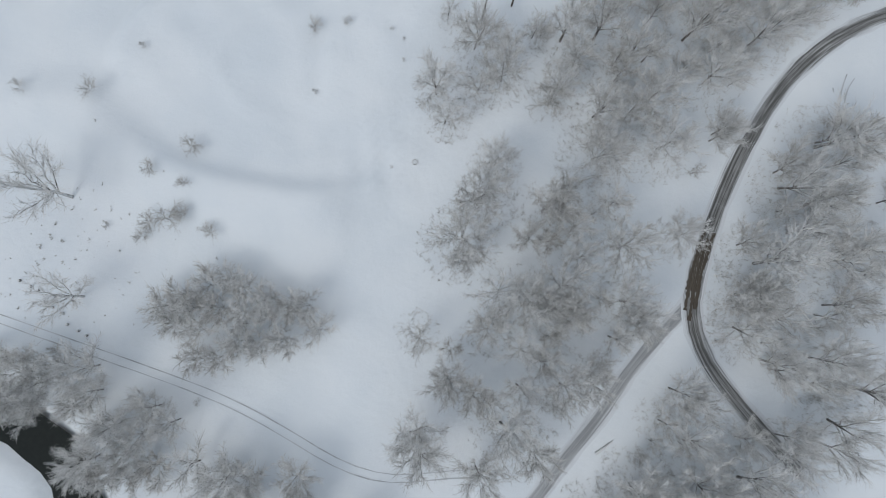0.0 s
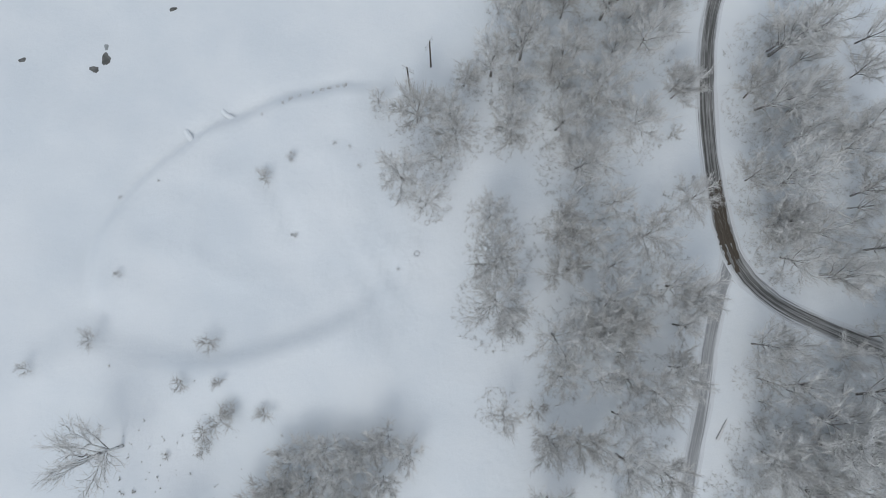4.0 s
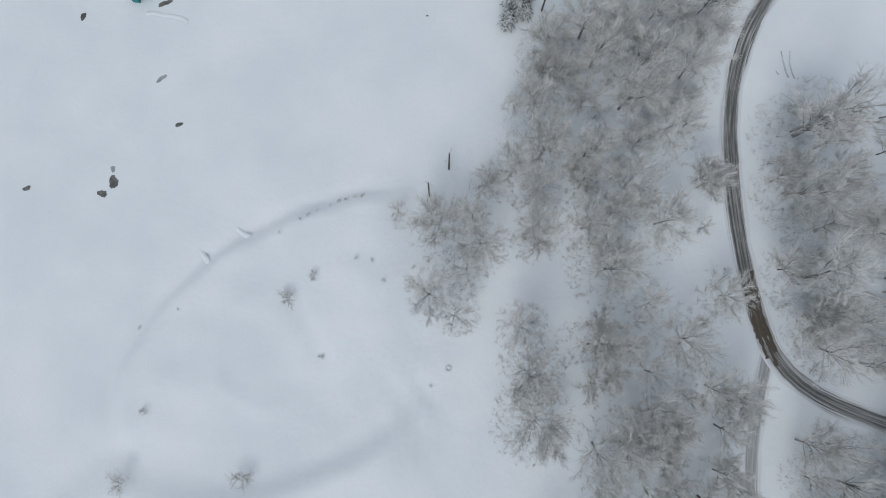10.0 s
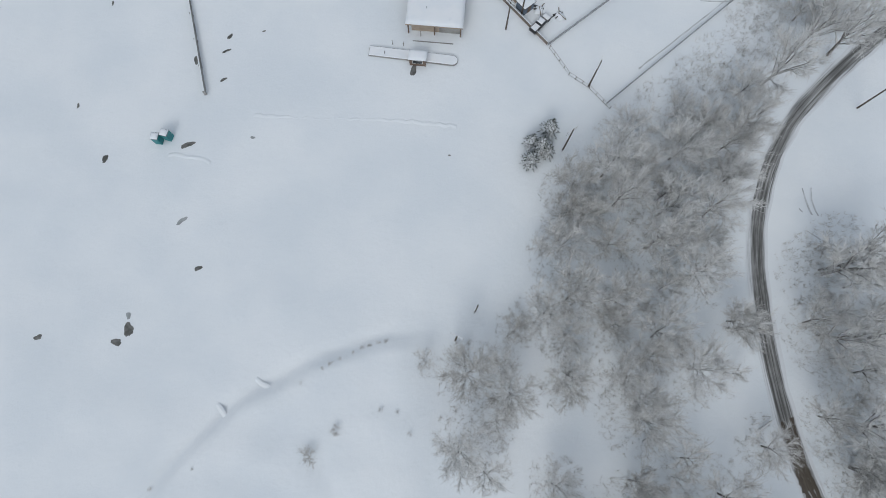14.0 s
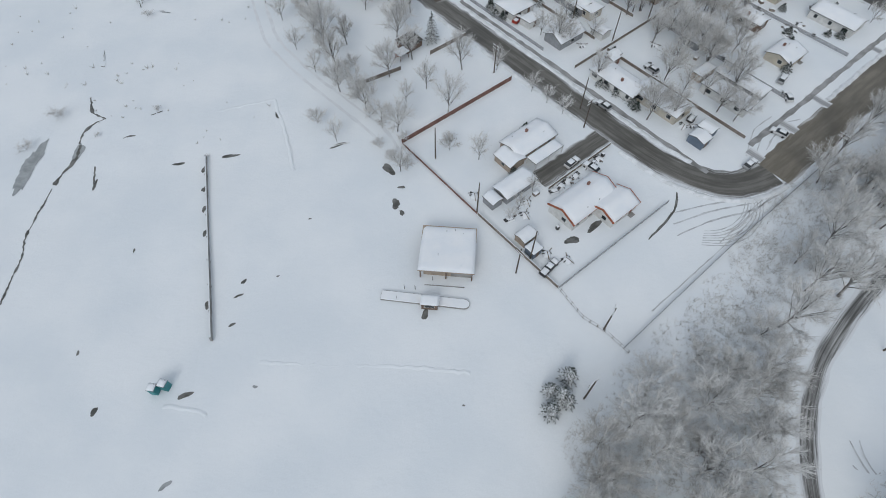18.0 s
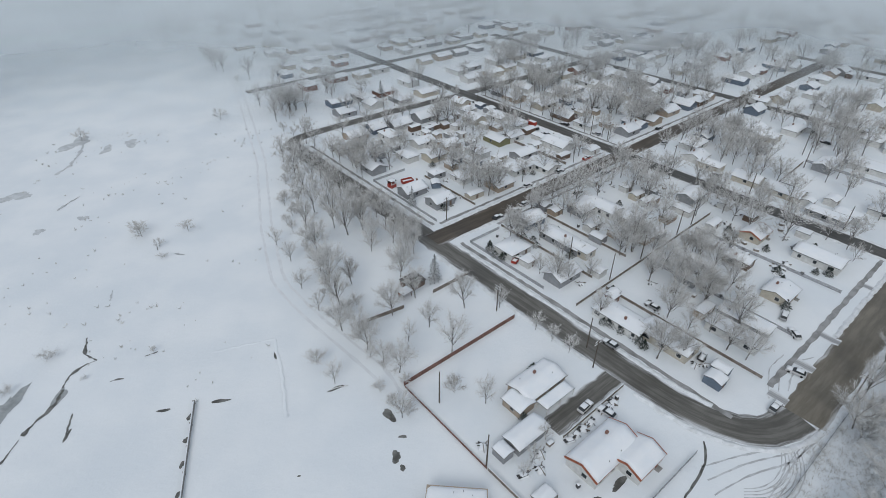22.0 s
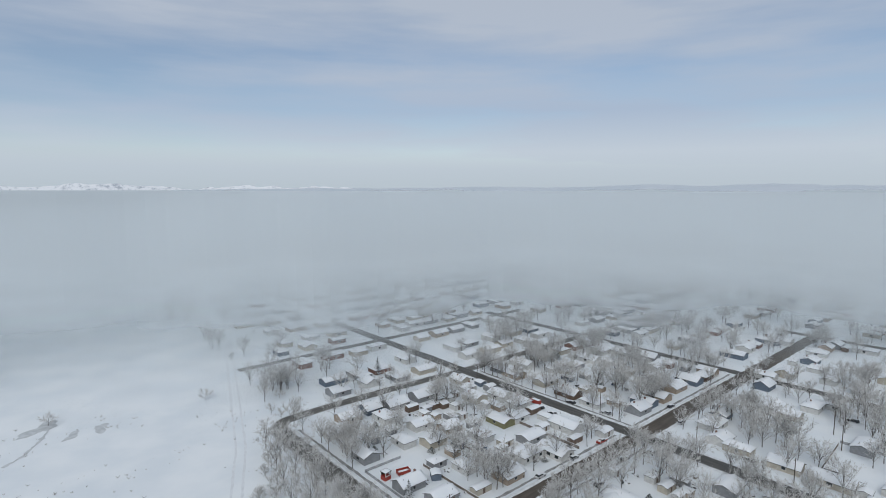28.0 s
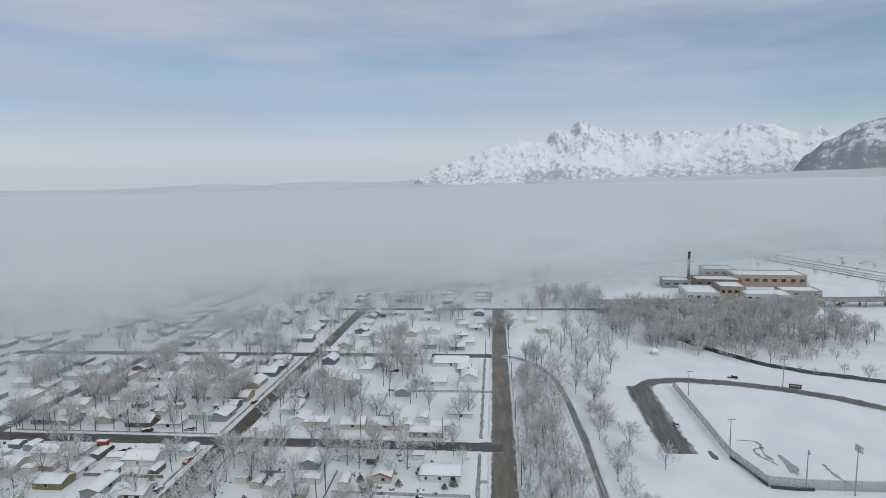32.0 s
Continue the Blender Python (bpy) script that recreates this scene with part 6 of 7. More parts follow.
part("side", Build().box(-3.1, -1.25, 0.35, 3.1, -1.17, 1.7), RED_PAINT, tr)
part("side", Build().box(-3.1, 1.17, 0.35, 3.1, 1.25, 2.0), RED_PAINT, tr)
part("end", Build().box(-3.1, -1.17, 0.35, -3.02, 1.17, 2.0), RED_PAINT, tr)
part("end", Build().box(3.02, -1.17, 0.35, 3.1, 1.17, 1.7), RED_PAINT, tr)
part("bed_snow", snow_cover(6.0, 2.3, lambda x, y: 1.1, 0.25, 8, 6, 4), ROOF_SNOW, tr, "snow lying in the bed", True)
part("floor", Build().box(-3.0, -1.15, 0.4, 3.0, 1.15, 1.08), DARK_STEEL, tr)
for x in (-0.7, 0.7):
    for sy in (-1, 1):
        part("wheel", Build().tube([(x, sy * 0.95, 0.36), (x, sy * 1.16, 0.36)], [0.36, 0.36], 12), RUBBER, tr)
# half-ruined dark shed with a white-roofed lean-to beside the verge
ruin = thing("shed", site(54.6, 113.0, 4), "half-ruined dark shed with bare tarred roof", "shed", "sheds")
part("wall", Build().box(-3.0, -2.3, -0.1, 3.0, -2.1, 2.0), BROWN_W, ruin)
part("wall", Build().box(-3.0, 2.1, -0.1, 3.0, 2.3, 2.5), BROWN_W, ruin)
part("wall", Build().box(-3.0, -2.1, -0.1, -2.8, 2.1, 2.1), BROWN_W, ruin)
part("wall", Build().box(2.8, -2.1, -0.1, 3.0, 2.1, 2.1), BROWN_W, ruin)
b = Build()
for z in (0.0, -0.12):
    b.face((-3.3, -2.6, 2.02 + z), (3.3, -2.6, 2.02 + z), (3.3, 2.6, 2.62 + z), (-3.3, 2.6, 2.62 + z))
part("roof", b, SHINGLE, ruin, "bare tarred roof")
part("beam", Build().box(-3.4, 2.5, 2.62, 3.4, 2.68, 2.8), ROOF_SNOW, ruin)
lean = thing("lean_to", site(49.6, 110.2, 4), "small lean-to with white snow roof on brown posts", "lean-to")
for sx in (-1.5, 1.5):
    for sy in (-1.2, 1.2):
        part("post", Build().box(sx - 0.07, sy - 0.07, -0.1, sx + 0.07, sy + 0.07, 2.1), BROWN_W, lean)
part("wall", Build().box(-1.5, 1.05, 0, 1.5, 1.13, 2.0), RUST, lean)
part("roof", Build().box(-1.9, -1.6, 2.1, 1.9, 1.6, 2.2), SHINGLE, lean)
part("snow_cover", snow_cover(3.8, 3.2, lambda x, y: 2.21, 0.22, 7, 6, 5), ROOF_SNOW, lean, "thick fresh snow blanket", True)
# rows of houses further out, fading into the fog
rh = random.Random(77)
k = 0
for v0, u0, u1, t in ((252, 95, 410, 0), (222, 200, 410, 0), (303, 100, 330, 0), (332, 100, 330, 0), (268, 100, 280, 90), (350, 110, 320, 0), (380, 120, 330, 0), (145, 312, 415, 0), (178, 310, 415, 0), (208, 312, 415, 0), (410, 110, 360, 0), (442, 130, 420, 0), (475, 150, 440, 0), (265, 335, 540, 0), (300, 345, 540, 0), (100, 432, 540, 0), (60, 432, 520, 0),
                    (140, 435, 560, 0), (180, 435, 560, 0), (30, 435, 520, 0)):
    u = u0
    while u < u1:
        u += rh.uniform(13, 22)
        if min(abs(u - 187), abs(u - 301), abs(u - 423)) < 11:
            continue
        k += 1
        house(site(u, v0 + rh.uniform(-3, 3), t + rh.choice((0, 90))), rh.uniform(9, 14), rh.uniform(6.5, 8.5), rh.uniform(2.4, 2.9), rh.uniform(0.25, 0.42),
              rh.choice(WALLS[:6] + WALLS[:2]), rh.choice(("gable", "gable", "hip", "flat")), rh.choice(("far house blanketed in snow", "distant bungalow with a white roof", "low distant house under roof snow")),
              400 + k, None, False, detail=1 if k % 2 else 0)


# ---- yard clutter ----
def bin_box(m, w, d, h, mat, label, name, category):
    ob = thing(name, m, label, category, "yard clutter")
    part("body", Build().box(-w / 2, -d / 2, -0.05, w / 2, d / 2, h), mat, ob)
    part("snow_cover", snow_cover(w * 1.04, d * 1.04, lambda x, y: h, 0.18, int(w * 100), 4, 4, 0.2), ROOF_SNOW, ob, "fresh snow cap", True)
    return ob


def heap(m, seed, label):
    """A pile of boards and scrap poking out of the snow."""
    r = random.Random(seed)
    ob = thing("scrap_pile", m, label, "scrap pile", "yard clutter")
    for k in range(5):
        a = r.uniform(0, 3.1)
        p = Vector((r.uniform(-0.8, 0.8), r.uniform(-0.6, 0.6), r.uniform(0.1, 0.4)))
        d = Vector((math.cos(a), math.sin(a), r.uniform(-0.1, 0.25))) * r.uniform(0.7, 1.3)
        part("board", Build().beam(p - d, p + d, r.uniform(0.12, 0.5), r.uniform(0.05, 0.3)), r.choice((FENCE_WOOD, DARK_STEEL, DARK_STEEL, GALV)), ob)
    b = snow_cover(2.2, 1.8, lambda x, y: 0.05, 0.45, seed, 6, 6, 0.9)
    part("snow_cover", b, ROOF_SNOW, ob, "lumpy fresh snow", True)
    return ob


BIN = bin_box(site(61.5, 46.2), 0.7, 0.7, 1.1, DARK_STEEL, "dark wheeled bin capped with snow", "bin", "bin")
CRATE = bin_box(site(43.5, 48.5), 1.6, 1.1, 0.8, FENCE_WOOD, "weathered wooden crate capped with snow", "crate", "crate")
HEAP = [heap(site(64 - 2 * i, 46.4), 30 + i, "snow-covered pile of boards and scrap") for i in range(3)]
ry = random.Random(15)
for u, v in ((55, 46.3), (52.5, 46.2), (50, 46.4), (47.8, 46.3), (33, 34.5), (35.5, 30.5), (40, 48), (37, 45.5), (33.5, 47), (31.5, 57.5), (40, 38), (65.5, 46.5)):
    copy_thing(ry.choice(HEAP + [CRATE, BIN]), site(u, v, ry.uniform(0, 180)))
for i in range(120):
    u, v = ry.uniform(90, 182), ry.choice((ry.uniform(38, 72), ry.uniform(78, 118), ry.uniform(140, 222)))
    if any(abs(u - h[0]) < 8 and abs(v - h[1]) < 8 and max(abs(u - h[0]) - h[2] / 2, abs(v - h[1]) - h[2] / 2) < 0.8 for h in NEAR_H + NEAR_H2 + NEAR_H3):
        continue
    copy_thing(ry.choice(HEAP + HEAP + [CRATE, BIN]), site(u, v, ry.uniform(0, 180)))


# ---- vehicles ----
def car(m, paint, label, kind="car"):
    ob = thing(kind, m, label, "car" if kind == "car" else "truck", "parked vehicles")
    ln = 4.6 if kind == "car" else 5.6
    h = ln / 2
    prof = [(-h, 0.35), (-h, 0.82), (-h + 0.25, 0.98), (h - 1.5, 0.98), (h - 0.25, 0.86), (h, 0.68), (h, 0.35)]
    b = Build()
    for s in (-1, 1):
        b.face(*((x, s * 0.88, z) for x, z in (prof if s < 0 else prof[::-1])))
    for (x0, z0), (x1, z1) in zip(prof, prof[1:] + prof[:1]):
        b.face((x0, -0.88, z0), (x0, 0.88, z0), (x1, 0.88, z1), (x1, -0.88, z1))
    part("body", b, paint, ob)
    c0, c1, c2, c3 = (-h + 0.2, -h + 0.75, h - 2.2, h - 1.45) if kind == "car" else (-h + 2.0, -h + 2.15, h - 2.1, h - 1.4)
    g = Build()
    low, up = [(c0, -0.82), (c3, -0.82), (c3, 0.82), (c0, 0.82)], [(c1, -0.66), (c2, -0.66), (c2, 0.66), (c1, 0.66)]
    for i in range(4):
        j = (i + 1) % 4
        g.face((*low[i], 0.97), (*low[j], 0.97), (*up[j], 1.46), (*up[i], 1.46))
    part("cabin_glass", g, GLASS, ob)
    r = Build().box(c1 - 0.05, -0.68, 1.455, c2 + 0.05, 0.68, 1.5)
    part("roof", r, paint, ob)
    part("snow_cover", snow_cover(c2 - c1, 1.36, lambda x, y: 1.5, 0.14, 3, 5, 4, 0.2), ROOF_SNOW, ob, "fresh snow on the roof", True).location = ((c1 + c2) / 2, 0, 0)
    hood = part("snow_cover", snow_cover(1.25, 1.6, lambda x, y: 0.95 - 0.06 * x, 0.1, 4, 4, 4, 0.2), ROOF_SNOW, ob, "fresh snow on the bonnet", True)
    hood.location = (h - 0.8, 0, 0)
    if kind != "car":
        bed = Build().box(-h + 0.1, -0.8, 0.99, -h + 1.9, -0.72, 1.25).box(-h + 0.1, 0.72, 0.99, -h + 1.9, 0.8, 1.25).box(-h + 0.05, -0.8, 0.99, -h + 0.12, 0.8, 1.25)
        part("bed_rail", bed, paint, ob)
        part("bed_snow", Build().box(-h + 0.13, -0.71, 0.99, -h + 1.9, 0.71, 1.1), ROOF_SNOW, ob)
    for x in (-h + 0.85, h - 0.85):
        for s in (-1, 1):
            w = part("wheel", Build().tube([(x, s * 0.70, 0.33), (x, s * 0.92, 0.33)], [0.33, 0.33], 12), RUBBER, ob)
    return ob


CARS = [car(site(30.7, 31.6, 8), PAINTS[1], "dark pickup truck with snow in its bed", "pickup_truck"), car(site(57.5, 49.7, 4), PAINTS[0], "white van-like car parked on a cleared driveway"),
        car(site(79.6, 58.5, 90), PAINTS[2], "silver estate car half buried in kerb snow"), car(site(103, 124.6, 0), PAINTS[1], "dark car parked beside the brown street"), car(site(118, 125.2, 5), PAINTS[0], "snow-capped pale car beside the street")]
car(site(170, 135.5, 0), PAINTS[3], "red pickup truck parked beside the street", "pickup_truck")
rc = random.Random(8)
for u, v, t, k in ((199, 90.5, 70, 1), (117, 33.6, 10, 2), (122, 28.5, 50, 0), (155, 64, 30, 1), (176.5, 166, 90, 1), (178, 174, 90, 1), (150, 134.8, 0, 2), (102, 60, 90, 2), (226, 134.5, 0, 1), (257, 60, 20, 1),
                   (251, 62, 0, 1), (176, 118, 90, 0), (272, 74, 90, 1), (230, 160, 40, 2), (238, 158, 20, 1), (244, 163, 70, 0), (232, 168, 10, 4), (215, 178, 90, 1), (60, 45.5, 95, 0), (141, 118, 0, 1)):
    if k in (1, 2, 0):
        c = copy_thing(CARS[{1: 3, 2: 2, 0: 4}[k]], site(u, v, t))
        if k == 2:
            tagged(c, "silver estate car capped with snow")
        elif k == 1:
            tagged(c, "dark parked car with snow on its roof")
        else:
            tagged(c, "pale parked car buried under snow")
    else:
        car(site(u, v, t), PAINTS[4], "dark blue parked car with snow on its roof")
trk = thing("delivery_truck", site(180.3, 178.5, 90), "red box truck with a snowy roof beside the street", "truck")
part("box", Build().box(-2.6, -1.1, 0.7, 1.6, 1.1, 2.5), RED_PAINT, trk)
part("cab", Build().box(1.63, -1.0, 0.6, 3.1, 1.0, 2.0), RED_PAINT, trk)
part("snow_cover", snow_cover(4.2, 2.2, lambda x, y: 2.5, 0.2, 2, 6, 4), ROOF_SNOW, trk, "fresh snow on the roof", True).location = (-0.5, 0, 0)
part("windscreen", Build().box(3.11, -0.85, 1.25, 3.13, 0.85, 1.9), GLASS, trk)
for x in (-1.8, 2.2):
    for s in (-1, 1):
        part("wheel", Build().tube([(x, s * 0.8, 0.45), (x, s * 1.05, 0.45)], [0.45, 0.45], 12), RUBBER, trk)

car(site(89.0, 101.6, 15), PAINTS[3], "red pickup truck in front of a corner house", "pickup_truck")
for u, v, t, k in ((146.1, 53.9, 10, 3), (127.5, 33.4, 12, 2), (107.5, 22.3, 100, 4), (92, 20.8, 0, 2), (130, 134.7, 0, 4), (164, 121.6, 0, 3), (196, 150, 90, 2), (194, 168, 90, 3), (212, 123, 0, 4), (112, 123.8, 0, 2)):
    tagged(copy_thing(CARS[k], site(u, v, t)), {2: "silver estate car capped with snow", 3: "dark parked car with snow on its roof", 4: "pale parked car buried under snow"}[k])
flat = thing("trailer", site(93.9, 40.2, 10), "low open utility trailer filled with snow", "trailer")
part("floor", Build().box(-1.6, -0.8, 0.45, 1.6, 0.8, 0.55), DARK_STEEL, flat)
for y0 in (-0.84, 0.78):
    part("side", Build().box(-1.6, y0, 0.5, 1.6, y0 + 0.06, 0.95), DARK_STEEL, flat)
part("end", Build().box(-1.66, -0.84, 0.5, -1.6, 0.84, 0.95), DARK_STEEL, flat)
part("bed_snow", snow_cover(3.0, 1.4, lambda x, y: 0.56, 0.22, 5, 5, 4), ROOF_SNOW, flat, "snow lying in the bed", True)
for sy in (-1, 1):
    part("wheel", Build().tube([(0, sy * 0.88, 0.32), (0, sy * 1.05, 0.32)], [0.32, 0.32], 12), RUBBER, flat)
tramp = thing("trampoline", site(90.9, 67.3), "round trampoline heaped with snow", "trampoline")
ring = [(1.9 * math.cos(k * 0.3927), 1.9 * math.sin(k * 0.3927), 0.85) for k in range(17)]
part("frame", Build().tube(ring, [0.06] * 17, 5, False), DARK_STEEL, tramp)
for k in range(4):
    part("leg", Build().tube([(ring[k * 4][0], ring[k * 4][1], -0.1), ring[k * 4]], [0.04, 0.04], 5), GALV, tramp)
b = Build()
for k in range(16):
    b.face((0, 0, 1.0), tuple(c * 0.96 for c in ring[k][:2]) + (0.88,), tuple(c * 0.96 for c in ring[k + 1][:2]) + (0.88,))
part("mat", b, ROOF_SNOW, tramp, "bed heaped with snow")
shed(site(97.1, 70.2, 0), 3.0, 2.8, 2.3, BROWN_W, "brown garden shed with snow-capped roof", 71)
shed(site(145.7, 58.5, 20), 4.6, 3.2, 2.2, BROWN_W, "dark brown garden shed with snowy roof", 72)
shed(site(121, 60, 90), 6.0, 3.4, 2.2, GREY_W, "grey garden shed under smooth roof snow", 73)
shed(site(133, 62, 90), 7.5, 4.0, 2.3, GREY_W, "long grey outbuilding under smooth roof snow", 74)
shed(site(150, 84, 0), 6.0, 4.0, 2.3, TAN, "tan outbuilding beside the alley fence", 75)
shed(site(119, 92, 90), 5.0, 3.6, 2.3, GREY_W, "grey garden shed beside a board fence", 76)
# low evergreen shrubs by the house fronts
SHRUB = []
for i in range(2):
    ob = thing("shrub", pose(0, 0, -3), "dark evergreen shrub with clumps of snow", "shrub", "evergreen shrubs")
    wood, crown = conifer(140 + i, 2.6, 1.7)
    part("stem", wood, BARK, ob)
    part("crown", crown, NEEDLE, ob)
    SHRUB.append(ob)
for k, (u, v) in enumerate(((86.2, 62.7), (85.4, 65), (86.3, 59.5), (86.5, 54.2), (85.6, 52.2), (87, 56.6), (85, 108), (86, 111.5), (87.5, 113), (85.2, 105), (100, 103), (101.5, 106), (100.6, 109.5), (144, 41), (159, 33),
                           (170.5, 33), (157, 36), (158, 52), (160, 66), (98.5, 71.5), (130, 100), (146, 102), (92, 142), (99, 146), (118, 160), (140, 141), (155, 141), (176, 150), (206, 98), (211, 108),
                           (96, 190), (112, 174), (126, 198), (108, 207), (56.5, 65.5), (60.5, 63.5), (44, 57), (57.8, 36), (148, 44), (132, 35), (168, 46), (172, 42), (104, 92), (112, 104), (136, 112))):
    m = site(u, v, k * 67) @ Matrix.Diagonal((0.8 + 0.1 * (k % 4), 0.8 + 0.1 * (k % 4), 0.7 + 0.12 * (k % 5), 1))
    if k < 2:
        SHRUB[k].matrix_basis = m
    else:
        copy_thing(SHRUB[k % 2], Matrix()).matrix_basis = m


# ---- fences ----
FENCE_LINES = []


def link_material():
    """Woven wire with rime in its meshes: lets about half the light through."""
    m, n, l, p = material("rimed_chain_link")
    t = noise_node(n, l, 1.3, 4, 0.6, where(n))
    l.new(mix_node(n, l, t.outputs[0], (0.24, 0.245, 0.25), (0.40, 0.405, 0.41)), p.inputs["Base Color"])
    p.inputs["Roughness"].default_value, p.inputs["Alpha"].default_value = 0.7, 0.45
    return m


LINK = link_material()


def wire_fence(pts, label, h=1.2, gap=3.0, mat=None, boards=False, cap=False, name="fence"):
    """Posts with rails, or with boards; points in the street grid."""
    ob = thing(name, pose(0, 0, 0), label, "fence", "garden fences")
    mat = mat or GALV
    P = [Vector((*town(*p), 0)) for p in pts]
    FENCE_LINES.extend(zip(pts, pts[1:]))
    post = Build().box(-0.05, -0.05, -0.2, 0.05, 0.05, h + 0.05).mesh("post", mat)
    for a, b in zip(P, P[1:]):
        n = max(1, round((b - a).length / gap))
        for i in range(n + 1):
            o = part("post", post, mat, ob)
            o.location = a.lerp(b, i / n)
        for i in range(n):
            p, q = a.lerp(b, i / n), a.lerp(b, (i + 1) / n)
            z = Vector((0, 0, 1))
            if boards:
                d = (q - p).normalized() * 0.06
                part("panel", Build().beam(p + d + z * h * 0.5, q - d + z * h * 0.5, 0.05, h * 0.94), mat, ob)
                if cap:
                    part("snow_cap", Build().beam(p + z * (h + 0.03), q + z * (h + 0.03), 0.14, 0.1), ROOF_SNOW, ob)
            else:
                for k in (0.12, 0.98):
                    part("rail", Build().beam(p + z * h * k, q + z * h * k, 0.035, 0.04), mat, ob)
                if mat is GALV:
                    part("wire_mesh", Build().beam(p + z * h * 0.5, q + z * h * 0.5, 0.012, h * 0.9), LINK, ob)
    return ob


wire_fence([(28.6, 82.5), (67.6, 82.5)], "red-stained board fence with snow along its foot", 1.5, 2.4, RED_WOOD, True)
wire_fence([(28.5, 82.0), (28.4, 53)], "low red-stained board fence along the field", 0.75, 2.4, RED_WOOD, True)
wire_fence([(28.4, 52.6), (28.6, 27)], "dark weathered board fence lined with brush", 1.1, 2.4, FENCE_WOOD, True, True)
wire_fence([(28.6, 26.7), (66, 26.4)], "thin galvanised chain fence across the snow", 1.2, 3.0)
wire_fence([(28.5, 26), (27.4, 18.7), (28.6, 13.7), (28.7, 7.5)], "narrow post-and-rail fence ending at the wood", 1.1, 2.0, FENCE_WOOD)
wire_fence([(29, 8.7), (66, 9.3), (100, 9.0), (140, 8.4)], "thin galvanised fence beside the street", 1.1, 3.5)
wire_fence([(47, 47.6), (70, 47.8)], "dark board fence beside the driveway", 1.0, 2.4, FENCE_WOOD, True, True)
wire_fence([(85.5, 74.6), (122, 75.2), (166, 76)], "weathered board fence along the alley", 1.2, 2.4, FENCE_WOOD, True, True)
wire_fence([(122, 75.4), (121, 27)], "thin galvanised garden fence", 1.2, 3.2)
wire_fence([(99, 27), (99, 74)], "brown board garden fence with snow on top", 1.05, 2.4, FENCE_WOOD, True, True)
wire_fence([(152, 27), (152, 74)], "thin galvanised garden fence", 1.2, 3.2)
wire_fence([(100, 80), (100, 120)], "brown board garden fence with snow on top", 1.05, 2.4, FENCE_WOOD, True, True)
wire_fence([(118, 80), (118, 121)], "brown board garden fence with snow on top", 1.05, 2.4, FENCE_WOOD, True, True)
wire_fence([(84, 86), (84, 119), (98, 119)], "thin galvanised garden fence", 1.2, 3.0)
wire_fence([(84, 137), (84, 178), (100, 178)], "thin galvanised garden fence", 1.1, 3.2)
wire_fence([(103, 137), (103, 168)], "dark board garden fence with snow on top", 1.05, 2.4, FENCE_WOOD, True, True)
wire_fence([(125, 138), (125, 180)], "dark board garden fence with snow on top", 1.05, 2.4, FENCE_WOOD, True, True)
wire_fence([(158, 138), (158, 176)], "dark board garden fence with snow on top", 1.3, 2.4, FENCE_WOOD, True, True)
wire_fence([(33, 108), (46, 106)], "dark board fence beside a snowy plot", 1.4, 2.4, FENCE_WOOD, True, True)
wire_fence([(57, 106), (71, 106)], "dark board fence beside a snowy plot", 1.4, 2.4, FENCE_WOOD, True, True)
wire_fence([(243, 20), (243, 72)], "thin galvanised garden fence", 1.2, 3.2)
wire_fence([(200, 70), (240, 72)], "brown board garden fence with snow on top", 1.4, 2.6, FENCE_WOOD, True, True)


# ---- poles ----
def utility_pole(m, h=10.5, arms=2, label="wooden utility pole with snow-capped crossarms"):
    ob = thing("utility_pole", m, label, "pole", "utility poles")
    part("pole", Build().tube([(0, 0, -0.3), (0, 0, h * 0.5), (0, 0, h)], [0.19, 0.16, 0.12], 8), POLE_WOOD, ob)
    for k in range(arms):
        z = h - 0.5 - k * 0.9
        arm = part("crossarm", Build().beam((-1.25, 0.16, z), (1.25, 0.16, z), 0.12, 0.14), POLE_WOOD, ob)
        part("snow", Build().beam((-1.2, 0.16, z + 0.11), (1.2, 0.16, z + 0.11), 0.13, 0.08), ROOF_SNOW, arm)
        for x in (-1.1, -0.5, 0.5, 1.1):
            part("insulator", Build().tube([(x, 0.16, z + 0.08), (x, 0.16, z + 0.28)], [0.05, 0.035], 6), TRIM, ob)
    return ob


P2 = utility_pole(pose(-13.0, -17.2, 0, 0, 0, 60), 9.5, 2)
P1 = utility_pole(site(29.4, 36.2, 90), 10.5, 0, "plain dark wooden pole beside the fence")
for x, y, t in ((-17.2, -22.2, -30), (8.6, 14.0, 30), (16.2, 27.8, 60)):
    copy_thing(P2, pose(x, y, 0, 0, 0, t))
for u, v in ((28.9, 53.6), (24.3, 35.5), (103.0, 75.6), (120.6, 76.0), (142.3, 75.9), (152.5, 76.2), (32, 73), (74, 62), (87.4, 135.6), (100.2, 89.5), (180.5, 113), (194, 152), (301, 24), (250, 76), (66, 88), (69.5, 56.5),
             (195, 205), (180, 218), (308, 60), (236, 70)):
    copy_thing(P1 if (int(u) % 3) else P2, site(u, v, 0 if int(u) % 2 else 90))
for i in range(9):
    copy_thing(P2, site(108 + 26 * i, 9.8, 90))
for i in range(6):
    copy_thing(P2, site(193.5, 40 + 34 * i, 0))
copy_thing(P1, pose(71.5, 17.5, 0, 0, 0, 20))
wires = Build()
lines = [[town(108 + 26 * i, 9.8) for i in range(9)]]
